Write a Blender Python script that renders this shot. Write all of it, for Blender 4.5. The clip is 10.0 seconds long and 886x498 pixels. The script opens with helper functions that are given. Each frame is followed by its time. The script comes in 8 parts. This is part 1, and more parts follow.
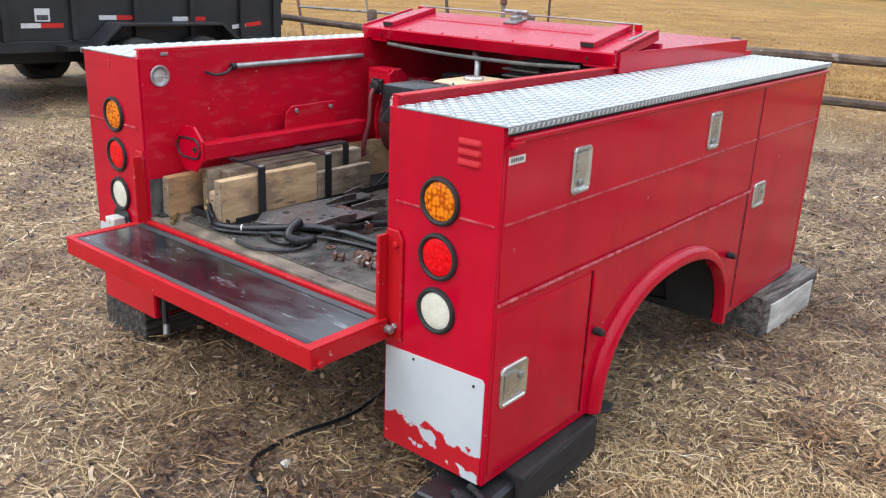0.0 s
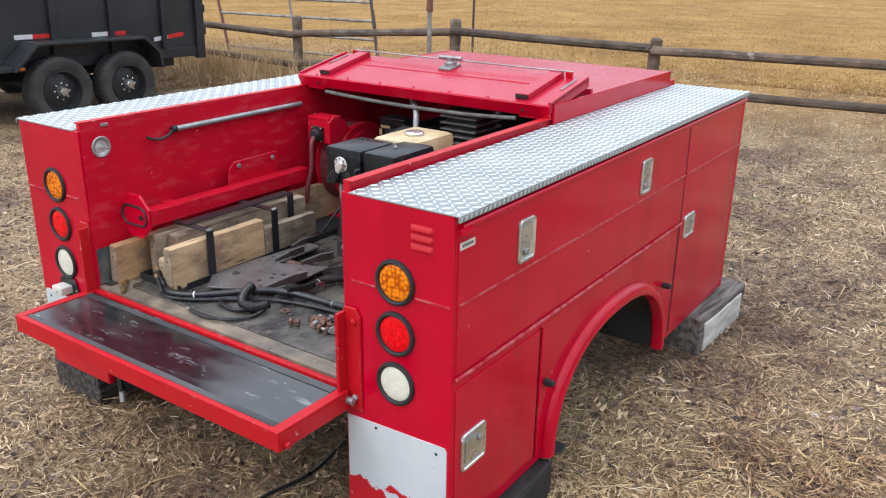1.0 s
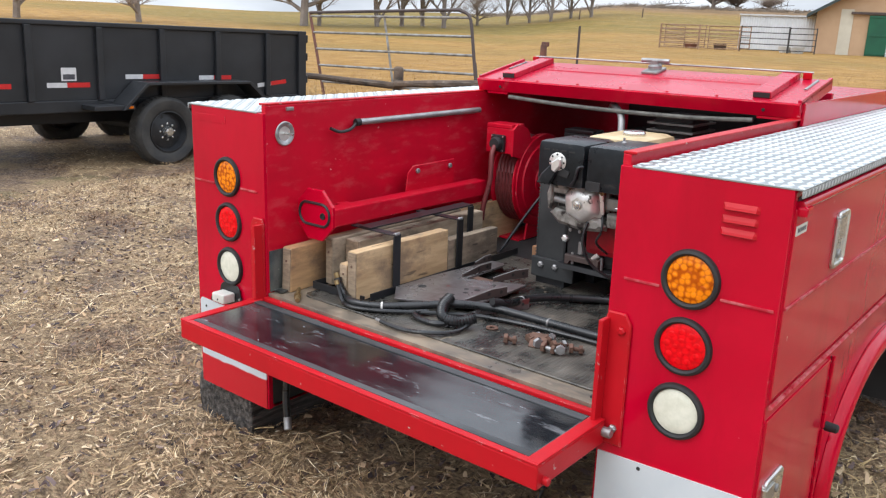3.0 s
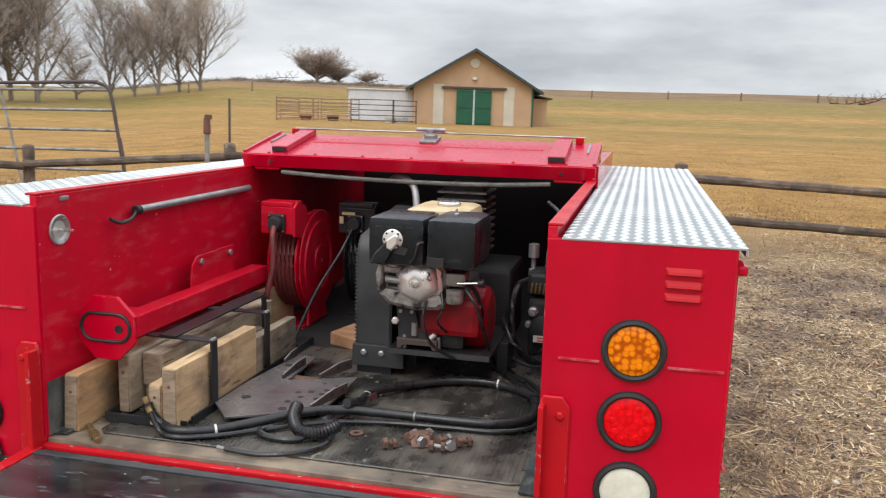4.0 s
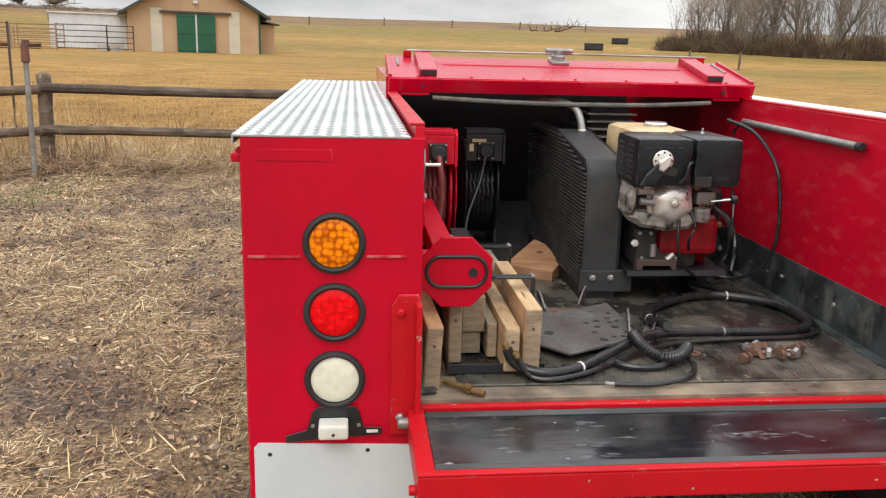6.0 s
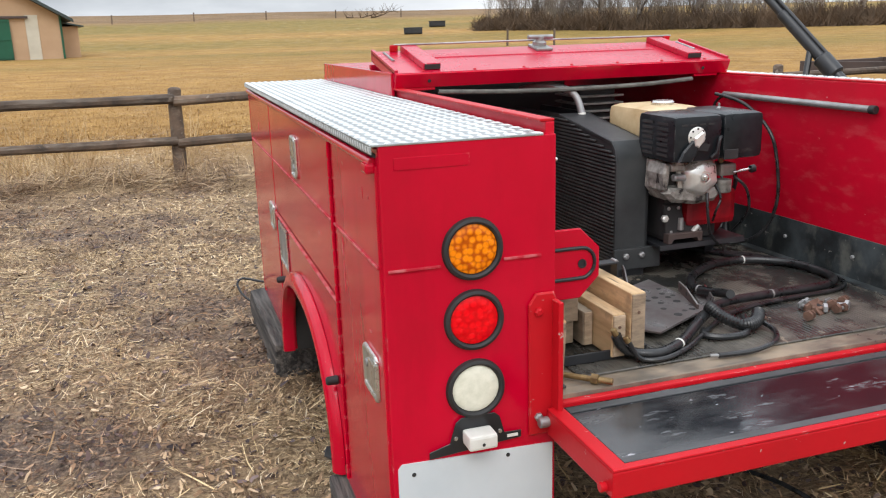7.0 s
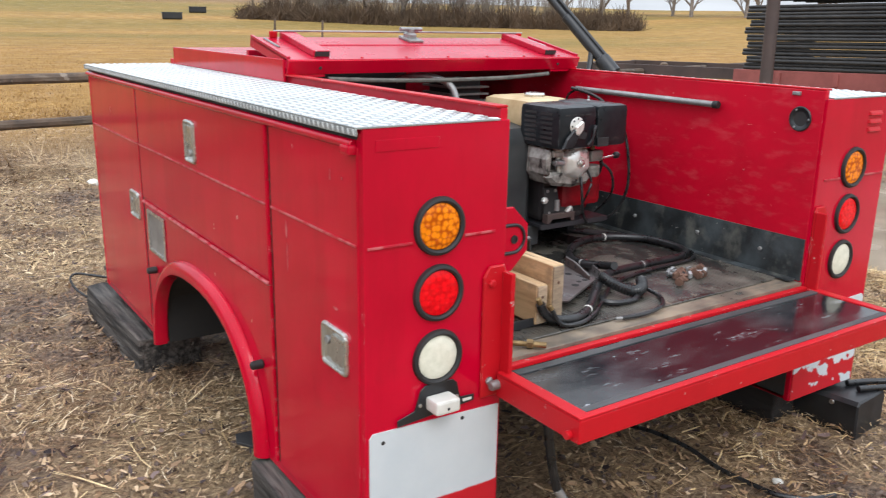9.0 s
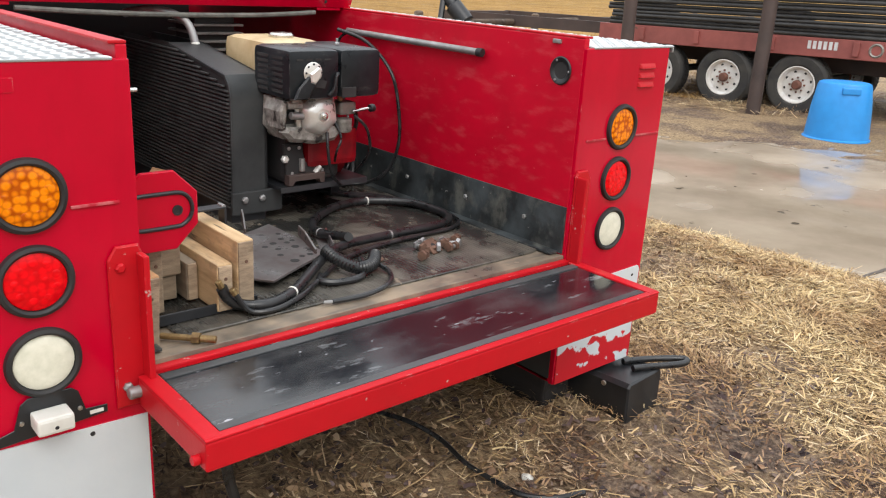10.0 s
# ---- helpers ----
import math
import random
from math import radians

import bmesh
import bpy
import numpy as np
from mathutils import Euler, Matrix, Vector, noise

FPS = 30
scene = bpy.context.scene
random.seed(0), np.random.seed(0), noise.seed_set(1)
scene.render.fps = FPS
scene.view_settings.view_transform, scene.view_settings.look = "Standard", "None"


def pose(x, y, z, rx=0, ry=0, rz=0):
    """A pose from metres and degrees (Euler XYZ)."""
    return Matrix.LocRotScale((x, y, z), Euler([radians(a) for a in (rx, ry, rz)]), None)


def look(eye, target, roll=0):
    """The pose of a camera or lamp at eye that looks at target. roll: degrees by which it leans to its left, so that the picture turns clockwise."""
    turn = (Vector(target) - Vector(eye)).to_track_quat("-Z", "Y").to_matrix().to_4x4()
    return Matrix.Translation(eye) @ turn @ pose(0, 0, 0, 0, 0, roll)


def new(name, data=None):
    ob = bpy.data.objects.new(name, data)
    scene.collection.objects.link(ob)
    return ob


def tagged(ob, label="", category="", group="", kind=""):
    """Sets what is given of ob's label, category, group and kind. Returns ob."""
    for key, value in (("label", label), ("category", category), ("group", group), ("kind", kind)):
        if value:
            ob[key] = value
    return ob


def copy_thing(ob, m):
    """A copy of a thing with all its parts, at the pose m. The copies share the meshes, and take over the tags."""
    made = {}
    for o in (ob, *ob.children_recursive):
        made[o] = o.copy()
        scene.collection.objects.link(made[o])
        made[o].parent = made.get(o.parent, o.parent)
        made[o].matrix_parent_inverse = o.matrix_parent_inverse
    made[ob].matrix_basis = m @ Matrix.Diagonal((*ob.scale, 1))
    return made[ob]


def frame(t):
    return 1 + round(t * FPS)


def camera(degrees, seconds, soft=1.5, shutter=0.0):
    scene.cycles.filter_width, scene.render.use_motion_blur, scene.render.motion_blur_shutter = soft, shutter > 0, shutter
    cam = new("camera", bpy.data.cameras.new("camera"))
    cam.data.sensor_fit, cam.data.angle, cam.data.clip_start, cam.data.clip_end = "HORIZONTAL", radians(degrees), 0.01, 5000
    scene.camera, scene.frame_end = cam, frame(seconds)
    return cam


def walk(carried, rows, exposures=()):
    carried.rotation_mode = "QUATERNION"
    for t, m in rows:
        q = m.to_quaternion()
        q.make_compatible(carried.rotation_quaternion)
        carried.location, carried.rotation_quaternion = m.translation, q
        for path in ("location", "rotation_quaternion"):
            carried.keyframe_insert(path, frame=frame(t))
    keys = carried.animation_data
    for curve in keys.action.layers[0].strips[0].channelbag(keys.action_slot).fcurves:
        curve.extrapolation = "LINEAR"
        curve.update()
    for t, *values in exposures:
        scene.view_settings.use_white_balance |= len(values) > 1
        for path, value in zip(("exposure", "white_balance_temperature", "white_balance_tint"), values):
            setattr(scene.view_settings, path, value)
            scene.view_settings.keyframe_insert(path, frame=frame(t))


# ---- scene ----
cam = camera(55.8, 10.0, soft=1.15, shutter=0.1)
PATH = [
    (0, (2.126, -1.617, 1.479), (0.924, -0.144, 0.858), 3.1),
    (0.5, (2.068, -1.655, 1.672), (0.937, -0.124, 1.057), 2.2),
    (1, (2.083, -1.662, 1.743), (1.013, -0.103, 1.093), 1.5),
    (1.5, (2.052, -1.667, 1.713), (0.994, -0.086, 1.095), 3.7),
    (2, (1.913, -1.702, 1.592), (0.683, -0.264, 0.946), 1.2),
    (2.2, (1.851, -1.718, 1.545), (0.606, -0.304, 0.874), 0.8),
    (3.3, (1.259, -1.66, 1.372), (0.139, -0.048, 0.989), 3.2),
    (3.5, (1.123, -1.657, 1.364), (0.161, 0.069, 1.054), 2.0),
    (4, (0.791, -1.715, 1.37), (0.339, 0.212, 1.076), 1.8),
    (4.5, (0.367, -1.7, 1.32), (0.207, 0.267, 0.996), 1.0),
    (5, (-0.029, -1.807, 1.314), (-0.158, 0.162, 0.987), 2.0),
    (5.5, (-0.375, -1.869, 1.334), (-0.35, 0.096, 0.962), 3.2),
    (6, (-0.758, -1.735, 1.305), (-0.544, 0.204, 0.865), 1.4),
    (6.2, (-0.907, -1.704, 1.299), (-0.607, 0.22, 0.844), 2.2),
    (7.3, (-1.478, -1.504, 1.333), (-0.736, 0.291, 0.855), -1.5),
    (7.5, (-1.553, -1.471, 1.331), (-0.72, 0.281, 0.845), -0.1),
    (8, (-1.796, -1.441, 1.33), (-0.907, 0.27, 0.797), -1.5),
    (8.5, (-1.887, -1.43, 1.331), (-0.943, 0.253, 0.805), -0.3),
    (9, (-1.783, -1.482, 1.327), (-0.697, 0.123, 0.832), 0.4),
    (9.5, (-1.422, -1.515, 1.306), (-0.119, -0.097, 0.764), 1.8),
    (10, (-1.167, -1.483, 1.292), (0.096, -0.054, 0.691), 2.6),
]
walk(cam, [(t, look(eye, target, roll)) for t, eye, target, roll in PATH],
     exposures=((0.0, 0.15, 5900, 10), (2.0, 0.08, 5950, 10), (3.5, 0.18, 6200, 10), (4.2, -0.04, 6450, 10), (4.7, -0.04, 6600, 10),
                (5.2, 0.05, 6700, 10), (6.0, 0.05, 6750, 10), (7.5, 0.11, 6150, 10), (9.0, 0.14, 6150, 10), (10.0, 0.14, 6550, 10)))

# ---- world, sun and exposure ----
world = bpy.data.worlds.new("overcast_sky")
scene.world = world
world.use_nodes = True
wn, wl = world.node_tree.nodes, world.node_tree.links
wn.clear()
w_out = wn.new("ShaderNodeOutputWorld")
w_bg = wn.new("ShaderNodeBackground")
w_sky = wn.new("ShaderNodeTexSky")
w_sky.sky_type = "NISHITA"
w_sky.sun_disc = False
w_sky.sun_elevation, w_sky.sun_rotation = radians(48), radians(200)
w_sky.air_density, w_sky.dust_density = 1.5, 4.0
w_tc = wn.new("ShaderNodeTexCoord")
w_map = wn.new("ShaderNodeMapping")
w_map.inputs["Scale"].default_value = (1.0, 1.0, 3.6)
w_map.inputs["Location"].default_value = (0.12, 0.0, 0.0)
w_noise = wn.new("ShaderNodeTexNoise")
w_noise.inputs["Scale"].default_value = 2.6
w_noise.inputs["Detail"].default_value = 6.0
w_noise.inputs["Roughness"].default_value = 0.55
w_ramp = wn.new("ShaderNodeValToRGB")
w_ramp.color_ramp.elements[0].position, w_ramp.color_ramp.elements[0].color = 0.34, (5.7, 6.1, 6.6, 1)
w_ramp.color_ramp.elements[1].position, w_ramp.color_ramp.elements[1].color = 0.66, (11.4, 11.6, 11.8, 1)
w_mix = wn.new("ShaderNodeMix")
w_mix.data_type = "RGBA"
w_mix.inputs[0].default_value = 0.88
wl.new(w_tc.outputs["Generated"], w_map.inputs["Vector"])
wl.new(w_map.outputs["Vector"], w_noise.inputs["Vector"])
wl.new(w_noise.outputs["Fac"], w_ramp.inputs["Fac"])
wl.new(w_sky.outputs["Color"], w_mix.inputs[6])
wl.new(w_ramp.outputs["Color"], w_mix.inputs[7])
# an overcast sky is about three times as bright overhead as at the horizon
w_sep = wn.new("ShaderNodeSeparateXYZ")
wl.new(w_tc.outputs["Generated"], w_sep.inputs[0])
w_rise = wn.new("ShaderNodeMapRange")
w_rise.inputs["From Min"].default_value, w_rise.inputs["From Max"].default_value = 0.08, 0.75
w_rise.inputs["To Min"].default_value, w_rise.inputs["To Max"].default_value = 0.96, 2.7
wl.new(w_sep.outputs["Z"], w_rise.inputs["Value"])
w_low = wn.new("ShaderNodeMapRange")
w_low.inputs["From Min"].default_value, w_low.inputs["From Max"].default_value = 0.035, 0.12
w_low.inputs["To Min"].default_value, w_low.inputs["To Max"].default_value = 1.10, 0.93
wl.new(w_sep.outputs["Z"], w_low.inputs["Value"])
w_both = wn.new("ShaderNodeMath")
w_both.operation = "MULTIPLY"
wl.new(w_rise.outputs["Result"], w_both.inputs[0])
wl.new(w_low.outputs["Result"], w_both.inputs[1])
w_mul = wn.new("ShaderNodeVectorMath")
w_mul.operation = "SCALE"
wl.new(w_mix.outputs[2], w_mul.inputs[0])
wl.new(w_both.outputs[0], w_mul.inputs["Scale"])
wl.new(w_mul.outputs["Vector"], w_bg.inputs["Color"])
w_bg.inputs["Strength"].default_value = 0.090
wl.new(w_bg.outputs["Background"], w_out.inputs["Surface"])

sun = new("sun", bpy.data.lights.new("sun", "SUN"))
sun.data.energy, sun.data.angle, sun.data.color = 0.9, radians(30), (1.0, 0.98, 0.95)
sun.matrix_world = look((-6, -16, 20), (0, 0, 0))


# ---- materials ----
def mat(name, c1, c2=None, scale=6.0, rough=0.5, rough2=None, metal=0.0, bump=0.0, bscale=80.0,
        coat=0.0, stretch=(1, 1, 1), lo=0.35, hi=0.65, speck=None, speck_at=0.7, speck_scale=30.0, vary=0.0, spec=0.5,
        streak=None, edge=None):
    """A procedural surface: two broad tones, fine grain, relief, and an optional third tone in chips or specks."""
    m = bpy.data.materials.new(name)
    m.use_nodes = True
    n, l = m.node_tree.nodes, m.node_tree.links
    b = n["Principled BSDF"]
    tc = n.new("ShaderNodeTexCoord")
    mp = n.new("ShaderNodeMapping")
    mp.inputs["Scale"].default_value = stretch
    l.new(tc.outputs["Object"], mp.inputs["Vector"])
    broad = n.new("ShaderNodeTexNoise")
    broad.inputs["Scale"].default_value, broad.inputs["Detail"].default_value = scale, 7.0
    broad.inputs["Roughness"].default_value = 0.6
    l.new(mp.outputs["Vector"], broad.inputs["Vector"])
    ramp = n.new("ShaderNodeValToRGB")
    c2 = c2 or tuple(v * 0.8 for v in c1)
    ramp.color_ramp.elements[0].position, ramp.color_ramp.elements[0].color = lo, (*c1, 1)
    ramp.color_ramp.elements[1].position, ramp.color_ramp.elements[1].color = hi, (*c2, 1)
    l.new(broad.outputs["Fac"], ramp.inputs["Fac"])
    colour = ramp.outputs["Color"]
    fine = n.new("ShaderNodeTexNoise")
    fine.inputs["Scale"].default_value, fine.inputs["Detail"].default_value = bscale, 4.0
    l.new(mp.outputs["Vector"], fine.inputs["Vector"])
    if speck:
        sp = n.new("ShaderNodeTexNoise")
        sp.inputs["Scale"].default_value, sp.inputs["Detail"].default_value = speck_scale, 5.0
        l.new(mp.outputs["Vector"], sp.inputs["Vector"])
        sr = n.new("ShaderNodeMapRange")
        sr.inputs["From Min"].default_value, sr.inputs["From Max"].default_value = speck_at, speck_at + 0.04
        l.new(sp.outputs["Fac"], sr.inputs["Value"])
        mx = n.new("ShaderNodeMix")
        mx.data_type = "RGBA"
        mx.inputs[7].default_value = (*speck, 1)
        l.new(sr.outputs["Result"], mx.inputs[0])
        l.new(colour, mx.inputs[6])
        colour = mx.outputs[2]
    if streak:
        # long scuffs along z, or along the axis that the stretch leaves slow
        sm = n.new("ShaderNodeMapping")
        sm.inputs["Scale"].default_value = streak[1]
        l.new(tc.outputs["Object"], sm.inputs["Vector"])
        st = n.new("ShaderNodeTexNoise")
        st.inputs["Scale"].default_value, st.inputs["Detail"].default_value = streak[2], 6.0
        st.inputs["Roughness"].default_value = 0.65
        l.new(sm.outputs["Vector"], st.inputs["Vector"])
        sr2 = n.new("ShaderNodeMapRange")
        sr2.inputs["From Min"].default_value, sr2.inputs["From Max"].default_value = streak[3], streak[3] + 0.14
        sr2.inputs["To Max"].default_value = streak[4]
        l.new(st.outputs["Fac"], sr2.inputs["Value"])
        mx2 = n.new("ShaderNodeMix")
        mx2.data_type = "RGBA"
        mx2.inputs[7].default_value = (*streak[0], 1)
        l.new(sr2.outputs["Result"], mx2.inputs[0])
        l.new(colour, mx2.inputs[6])
        colour = mx2.outputs[2]
    if edge:
        # paint worn off along sharp edges, in broken lengths
        bv = n.new("ShaderNodeBevel")
        bv.samples = 4
        bv.inputs["Radius"].default_value = edge[1]
        ge = n.new("ShaderNodeNewGeometry")
        dt = n.new("ShaderNodeVectorMath")
        dt.operation = "DOT_PRODUCT"
        l.new(bv.outputs["Normal"], dt.inputs[0])
        l.new(ge.outputs["Normal"], dt.inputs[1])
        worn = n.new("ShaderNodeMapRange")
        worn.inputs["From Min"].default_value, worn.inputs["From Max"].default_value = 0.97, 0.88
        l.new(dt.outputs["Value"], worn.inputs["Value"])
        en = n.new("ShaderNodeTexNoise")
        en.inputs["Scale"].default_value, en.inputs["Detail"].default_value = 22.0, 6.0
        l.new(tc.outputs["Object"], en.inputs["Vector"])
        er = n.new("ShaderNodeMapRange")
        er.inputs["From Min"].default_value, er.inputs["From Max"].default_value = edge[2], edge[2] + 0.05
        l.new(en.outputs["Fac"], er.inputs["Value"])
        em = n.new("ShaderNodeMath")
        em.operation = "MULTIPLY"
        l.new(worn.outputs["Result"], em.inputs[0])
        l.new(er.outputs["Result"], em.inputs[1])
        mx3 = n.new("ShaderNodeMix")
        mx3.data_type = "RGBA"
        mx3.inputs[7].default_value = (*edge[0], 1)
        l.new(em.outputs[0], mx3.inputs[0])
        l.new(colour, mx3.inputs[6])
        colour = mx3.outputs[2]
    if vary:
        oi = n.new("ShaderNodeObjectInfo")
        hs = n.new("ShaderNodeHueSaturation")
        vr = n.new("ShaderNodeMapRange")
        vr.inputs["To Min"].default_value, vr.inputs["To Max"].default_value = 1 - vary, 1 + vary
        l.new(oi.outputs["Random"], vr.inputs["Value"])
        l.new(vr.outputs["Result"], hs.inputs["Value"])
        l.new(colour, hs.inputs["Color"])
        colour = hs.outputs["Color"]
    l.new(colour, b.inputs["Base Color"])
    if rough2 is None:
        b.inputs["Roughness"].default_value = rough
    else:
        rr = n.new("ShaderNodeMapRange")
        rr.inputs["From Min"].default_value, rr.inputs["From Max"].default_value = 0.3, 0.7
        rr.inputs["To Min"].default_value, rr.inputs["To Max"].default_value = rough, rough2
        l.new(broad.outputs["Fac"], rr.inputs["Value"])
        l.new(rr.outputs["Result"], b.inputs["Roughness"])
    b.inputs["Metallic"].default_value = metal
    b.inputs["Specular IOR Level"].default_value = spec
    b.inputs["Coat Weight"].default_value = coat
    b.inputs["Coat Roughness"].default_value = 0.12
    if bump:
        bp = n.new("ShaderNodeBump")
        bp.inputs["Strength"].default_value = 0.6
        bp.inputs["Distance"].default_value = bump
        l.new(fine.outputs["Fac"], bp.inputs["Height"])
        l.new(bp.outputs["Normal"], b.inputs["Normal"])
    return m


RED = mat("red_paint", (0.56, 0.0010, 0.025), (0.47, 0.0008, 0.019), 2.5, 0.08, 0.20, bump=0.0009, bscale=4.5, coat=0.14, spec=0.22, edge=((0.60, 0.26, 0.26), 0.002, 0.60),
          streak=((0.40, 0.0010, 0.017), (2.2, 2.2, 0.5), 2.6, 0.48, 0.55), speck=(0.66, 0.30, 0.30), speck_at=0.735, speck_scale=26)
TRIM = mat("worn_pink_trim_paint", (0.54, 0.13, 0.14), (0.44, 0.012, 0.03), 30, 0.35, 0.5, bump=0.0004, lo=0.44, hi=0.58, spec=0.3)
RED_IN = mat("worn_red_paint", (0.58, 0.003, 0.024), (0.47, 0.002, 0.018), 4.0, 0.34, 0.5, bump=0.0004, bscale=30, coat=0.06, spec=0.25, edge=((0.58, 0.28, 0.27), 0.002, 0.59),
             streak=((0.60, 0.14, 0.15), (3, 2.0, 6), 5.0, 0.53, 0.20),
             speck=(0.62, 0.36, 0.34), speck_at=0.735, speck_scale=60)
RED_TOP = mat("faded_red_paint", (0.47, 0.006, 0.034), (0.40, 0.005, 0.026), 3.0, 0.22, 0.34, bump=0.0003, bscale=18, coat=0.12, spec=0.28, edge=((0.60, 0.30, 0.30), 0.002, 0.60),
              speck=(0.5, 0.2, 0.2), speck_at=0.72, speck_scale=30)
RED_EDGE = mat("chipped_red_paint", (0.52, 0.006, 0.014), (0.44, 0.006, 0.012), 5.0, 0.35, 0.5, bump=0.0004,
               speck=(0.46, 0.33, 0.29), speck_at=0.69, speck_scale=48, spec=0.25, edge=((0.50, 0.30, 0.28), 0.0022, 0.575))
TREAD = mat("aluminium_tread_plate", (0.33, 0.35, 0.35), (0.25, 0.27, 0.272), 3.0, 0.34, 0.52, metal=0.35, bump=0.0003, bscale=90, edge=((0.75, 0.78, 0.79), 0.002, 0.42))
TREAD_LUG = mat("polished_tread_lugs", (0.68, 0.70, 0.695), (0.56, 0.58, 0.575), 3.0, 0.26, 0.44, metal=0.3)
CHROME = mat("worn_chrome", (0.74, 0.74, 0.73), (0.50, 0.49, 0.46), 20, 0.16, 0.36, metal=0.92, bump=0.0003, bscale=60, speck=(0.22, 0.17, 0.14), speck_at=0.70, speck_scale=40)
LATCH = mat("brushed_latch_steel", (0.70, 0.71, 0.68), (0.50, 0.51, 0.48), 9, 0.20, 0.34, metal=0.88, bump=0.0003, bscale=60)
STEEL = mat("grey_steel", (0.42, 0.42, 0.42), (0.28, 0.27, 0.26), 14, 0.38, 0.6, metal=0.7, bump=0.0003)
ALU = mat("cast_aluminium", (0.86, 0.855, 0.82), (0.62, 0.60, 0.55), 12, 0.24, 0.45, metal=0.55, bump=0.0006, bscale=110,
          speck=(0.10, 0.085, 0.07), speck_at=0.66, speck_scale=30)
BLACK = mat("black_plastic", (0.010, 0.011, 0.013), (0.022, 0.023, 0.025), 9, 0.30, 0.5, bump=0.0004)
BLACK_METAL = mat("black_painted_steel", (0.010, 0.011, 0.013), (0.024, 0.025, 0.028), 6, 0.30, 0.5, bump=0.0005,
                  speck=(0.18, 0.14, 0.11), speck_at=0.74, speck_scale=30)
TRAILER_BLACK = mat("black_trailer_paint", (0.014, 0.016, 0.019), (0.026, 0.027, 0.03), 2.0, 0.36, 0.55, bump=0.0006, bscale=20)
RUBBER = mat("black_rubber", (0.012, 0.012, 0.013), (0.026, 0.025, 0.025), 14, 0.55, 0.75, bump=0.0008)
TYRE = mat("dusty_tyre_rubber", (0.026, 0.026, 0.027), (0.06, 0.056, 0.05), 5, 0.7, 0.85, bump=0.002, bscale=40)
HOSE = mat("black_cable_sheath", (0.009, 0.010, 0.011), (0.024, 0.024, 0.025), 25, 0.20, 0.42, bump=0.0006, bscale=150)
PIPE_DARK = mat("brown_pipe_paint", (0.05, 0.035, 0.032), (0.085, 0.058, 0.05), 3, 0.5, 0.7, bump=0.0008)
LINER = mat("scuffed_black_liner", (0.020, 0.023, 0.024), (0.07, 0.085, 0.09), 7, 0.35, 0.6, bump=0.001, bscale=50,
            speck=(0.30, 0.29, 0.26), speck_at=0.68, speck_scale=40, lo=0.42, hi=0.7,
            streak=((0.20, 0.20, 0.17), (5, 2, 1.5), 4.0, 0.52, 0.5))
def lens_material(name, bright, dark):
    """Coloured plastic with a honeycomb of reflector cells behind it."""
    m = mat(name, bright, bright, 120, 0.15, bump=0.0003, bscale=120, coat=0.12, spec=0.2)
    n, l = m.node_tree.nodes, m.node_tree.links
    b = n["Principled BSDF"]
    tc = n.new("ShaderNodeTexCoord")
    v = n.new("ShaderNodeTexVoronoi")
    v.feature = "F1"
    v.inputs["Scale"].default_value, v.inputs["Randomness"].default_value = 72.0, 0.55
    l.new(tc.outputs["Object"], v.inputs["Vector"])
    r_ = n.new("ShaderNodeMapRange")
    r_.inputs["From Min"].default_value, r_.inputs["From Max"].default_value = 0.36, 0.66
    l.new(v.outputs["Distance"], r_.inputs["Value"])
    x = n.new("ShaderNodeMix")
    x.data_type = "RGBA"
    x.inputs[6].default_value, x.inputs[7].default_value = (*bright, 1), (*dark, 1)
    l.new(r_.outputs["Result"], x.inputs[0])
    l.new(x.outputs[2], b.inputs["Base Color"])
    return m


LENS_AMBER = lens_material("amber_lens", (0.94, 0.26, 0.003), (0.46, 0.078, 0.001))
LENS_RED = lens_material("red_lens", (0.86, 0.002, 0.008), (0.66, 0.001, 0.005))
LENS_WHITE = mat("clear_white_lens", (0.80, 0.79, 0.66), (0.66, 0.66, 0.53), 40, 0.15, bump=0.0003, bscale=120, coat=0.25, spec=0.35)
WOOD_PALE = mat("pale_sawn_pine", (0.70, 0.50, 0.28), (0.47, 0.31, 0.16), 5, 0.7, bump=0.0018, bscale=26, stretch=(6, 0.8, 6), lo=0.36, hi=0.64, vary=0.14,
                streak=((0.20, 0.145, 0.10), (7, 2.2, 3.2), 2.4, 0.50, 0.75), speck=(0.13, 0.085, 0.05), speck_at=0.65, speck_scale=6)
WOOD_ORANGE = mat("orange_brown_board", (0.60, 0.36, 0.17), (0.36, 0.21, 0.105), 5, 0.7, bump=0.0018, bscale=26, stretch=(6, 0.8, 6),
                  streak=((0.15, 0.10, 0.07), (7, 2.2, 3.2), 2.4, 0.50, 0.7))
WOOD_END = mat("dark_end_grain", (0.42, 0.315, 0.21), (0.21, 0.155, 0.105), 9, 0.8, bump=0.002, bscale=60, stretch=(2, 2, 7), vary=0.25)
WOOD_GREY = mat("weathered_grey_lumber", (0.43, 0.345, 0.245), (0.24, 0.185, 0.13), 5, 0.75, bump=0.0018, bscale=26, stretch=(6, 0.8, 6), vary=0.22,
                streak=((0.09, 0.07, 0.055), (6, 1.8, 3.0), 2.6, 0.50, 0.7), speck=(0.05, 0.037, 0.028), speck_at=0.65, speck_scale=7)
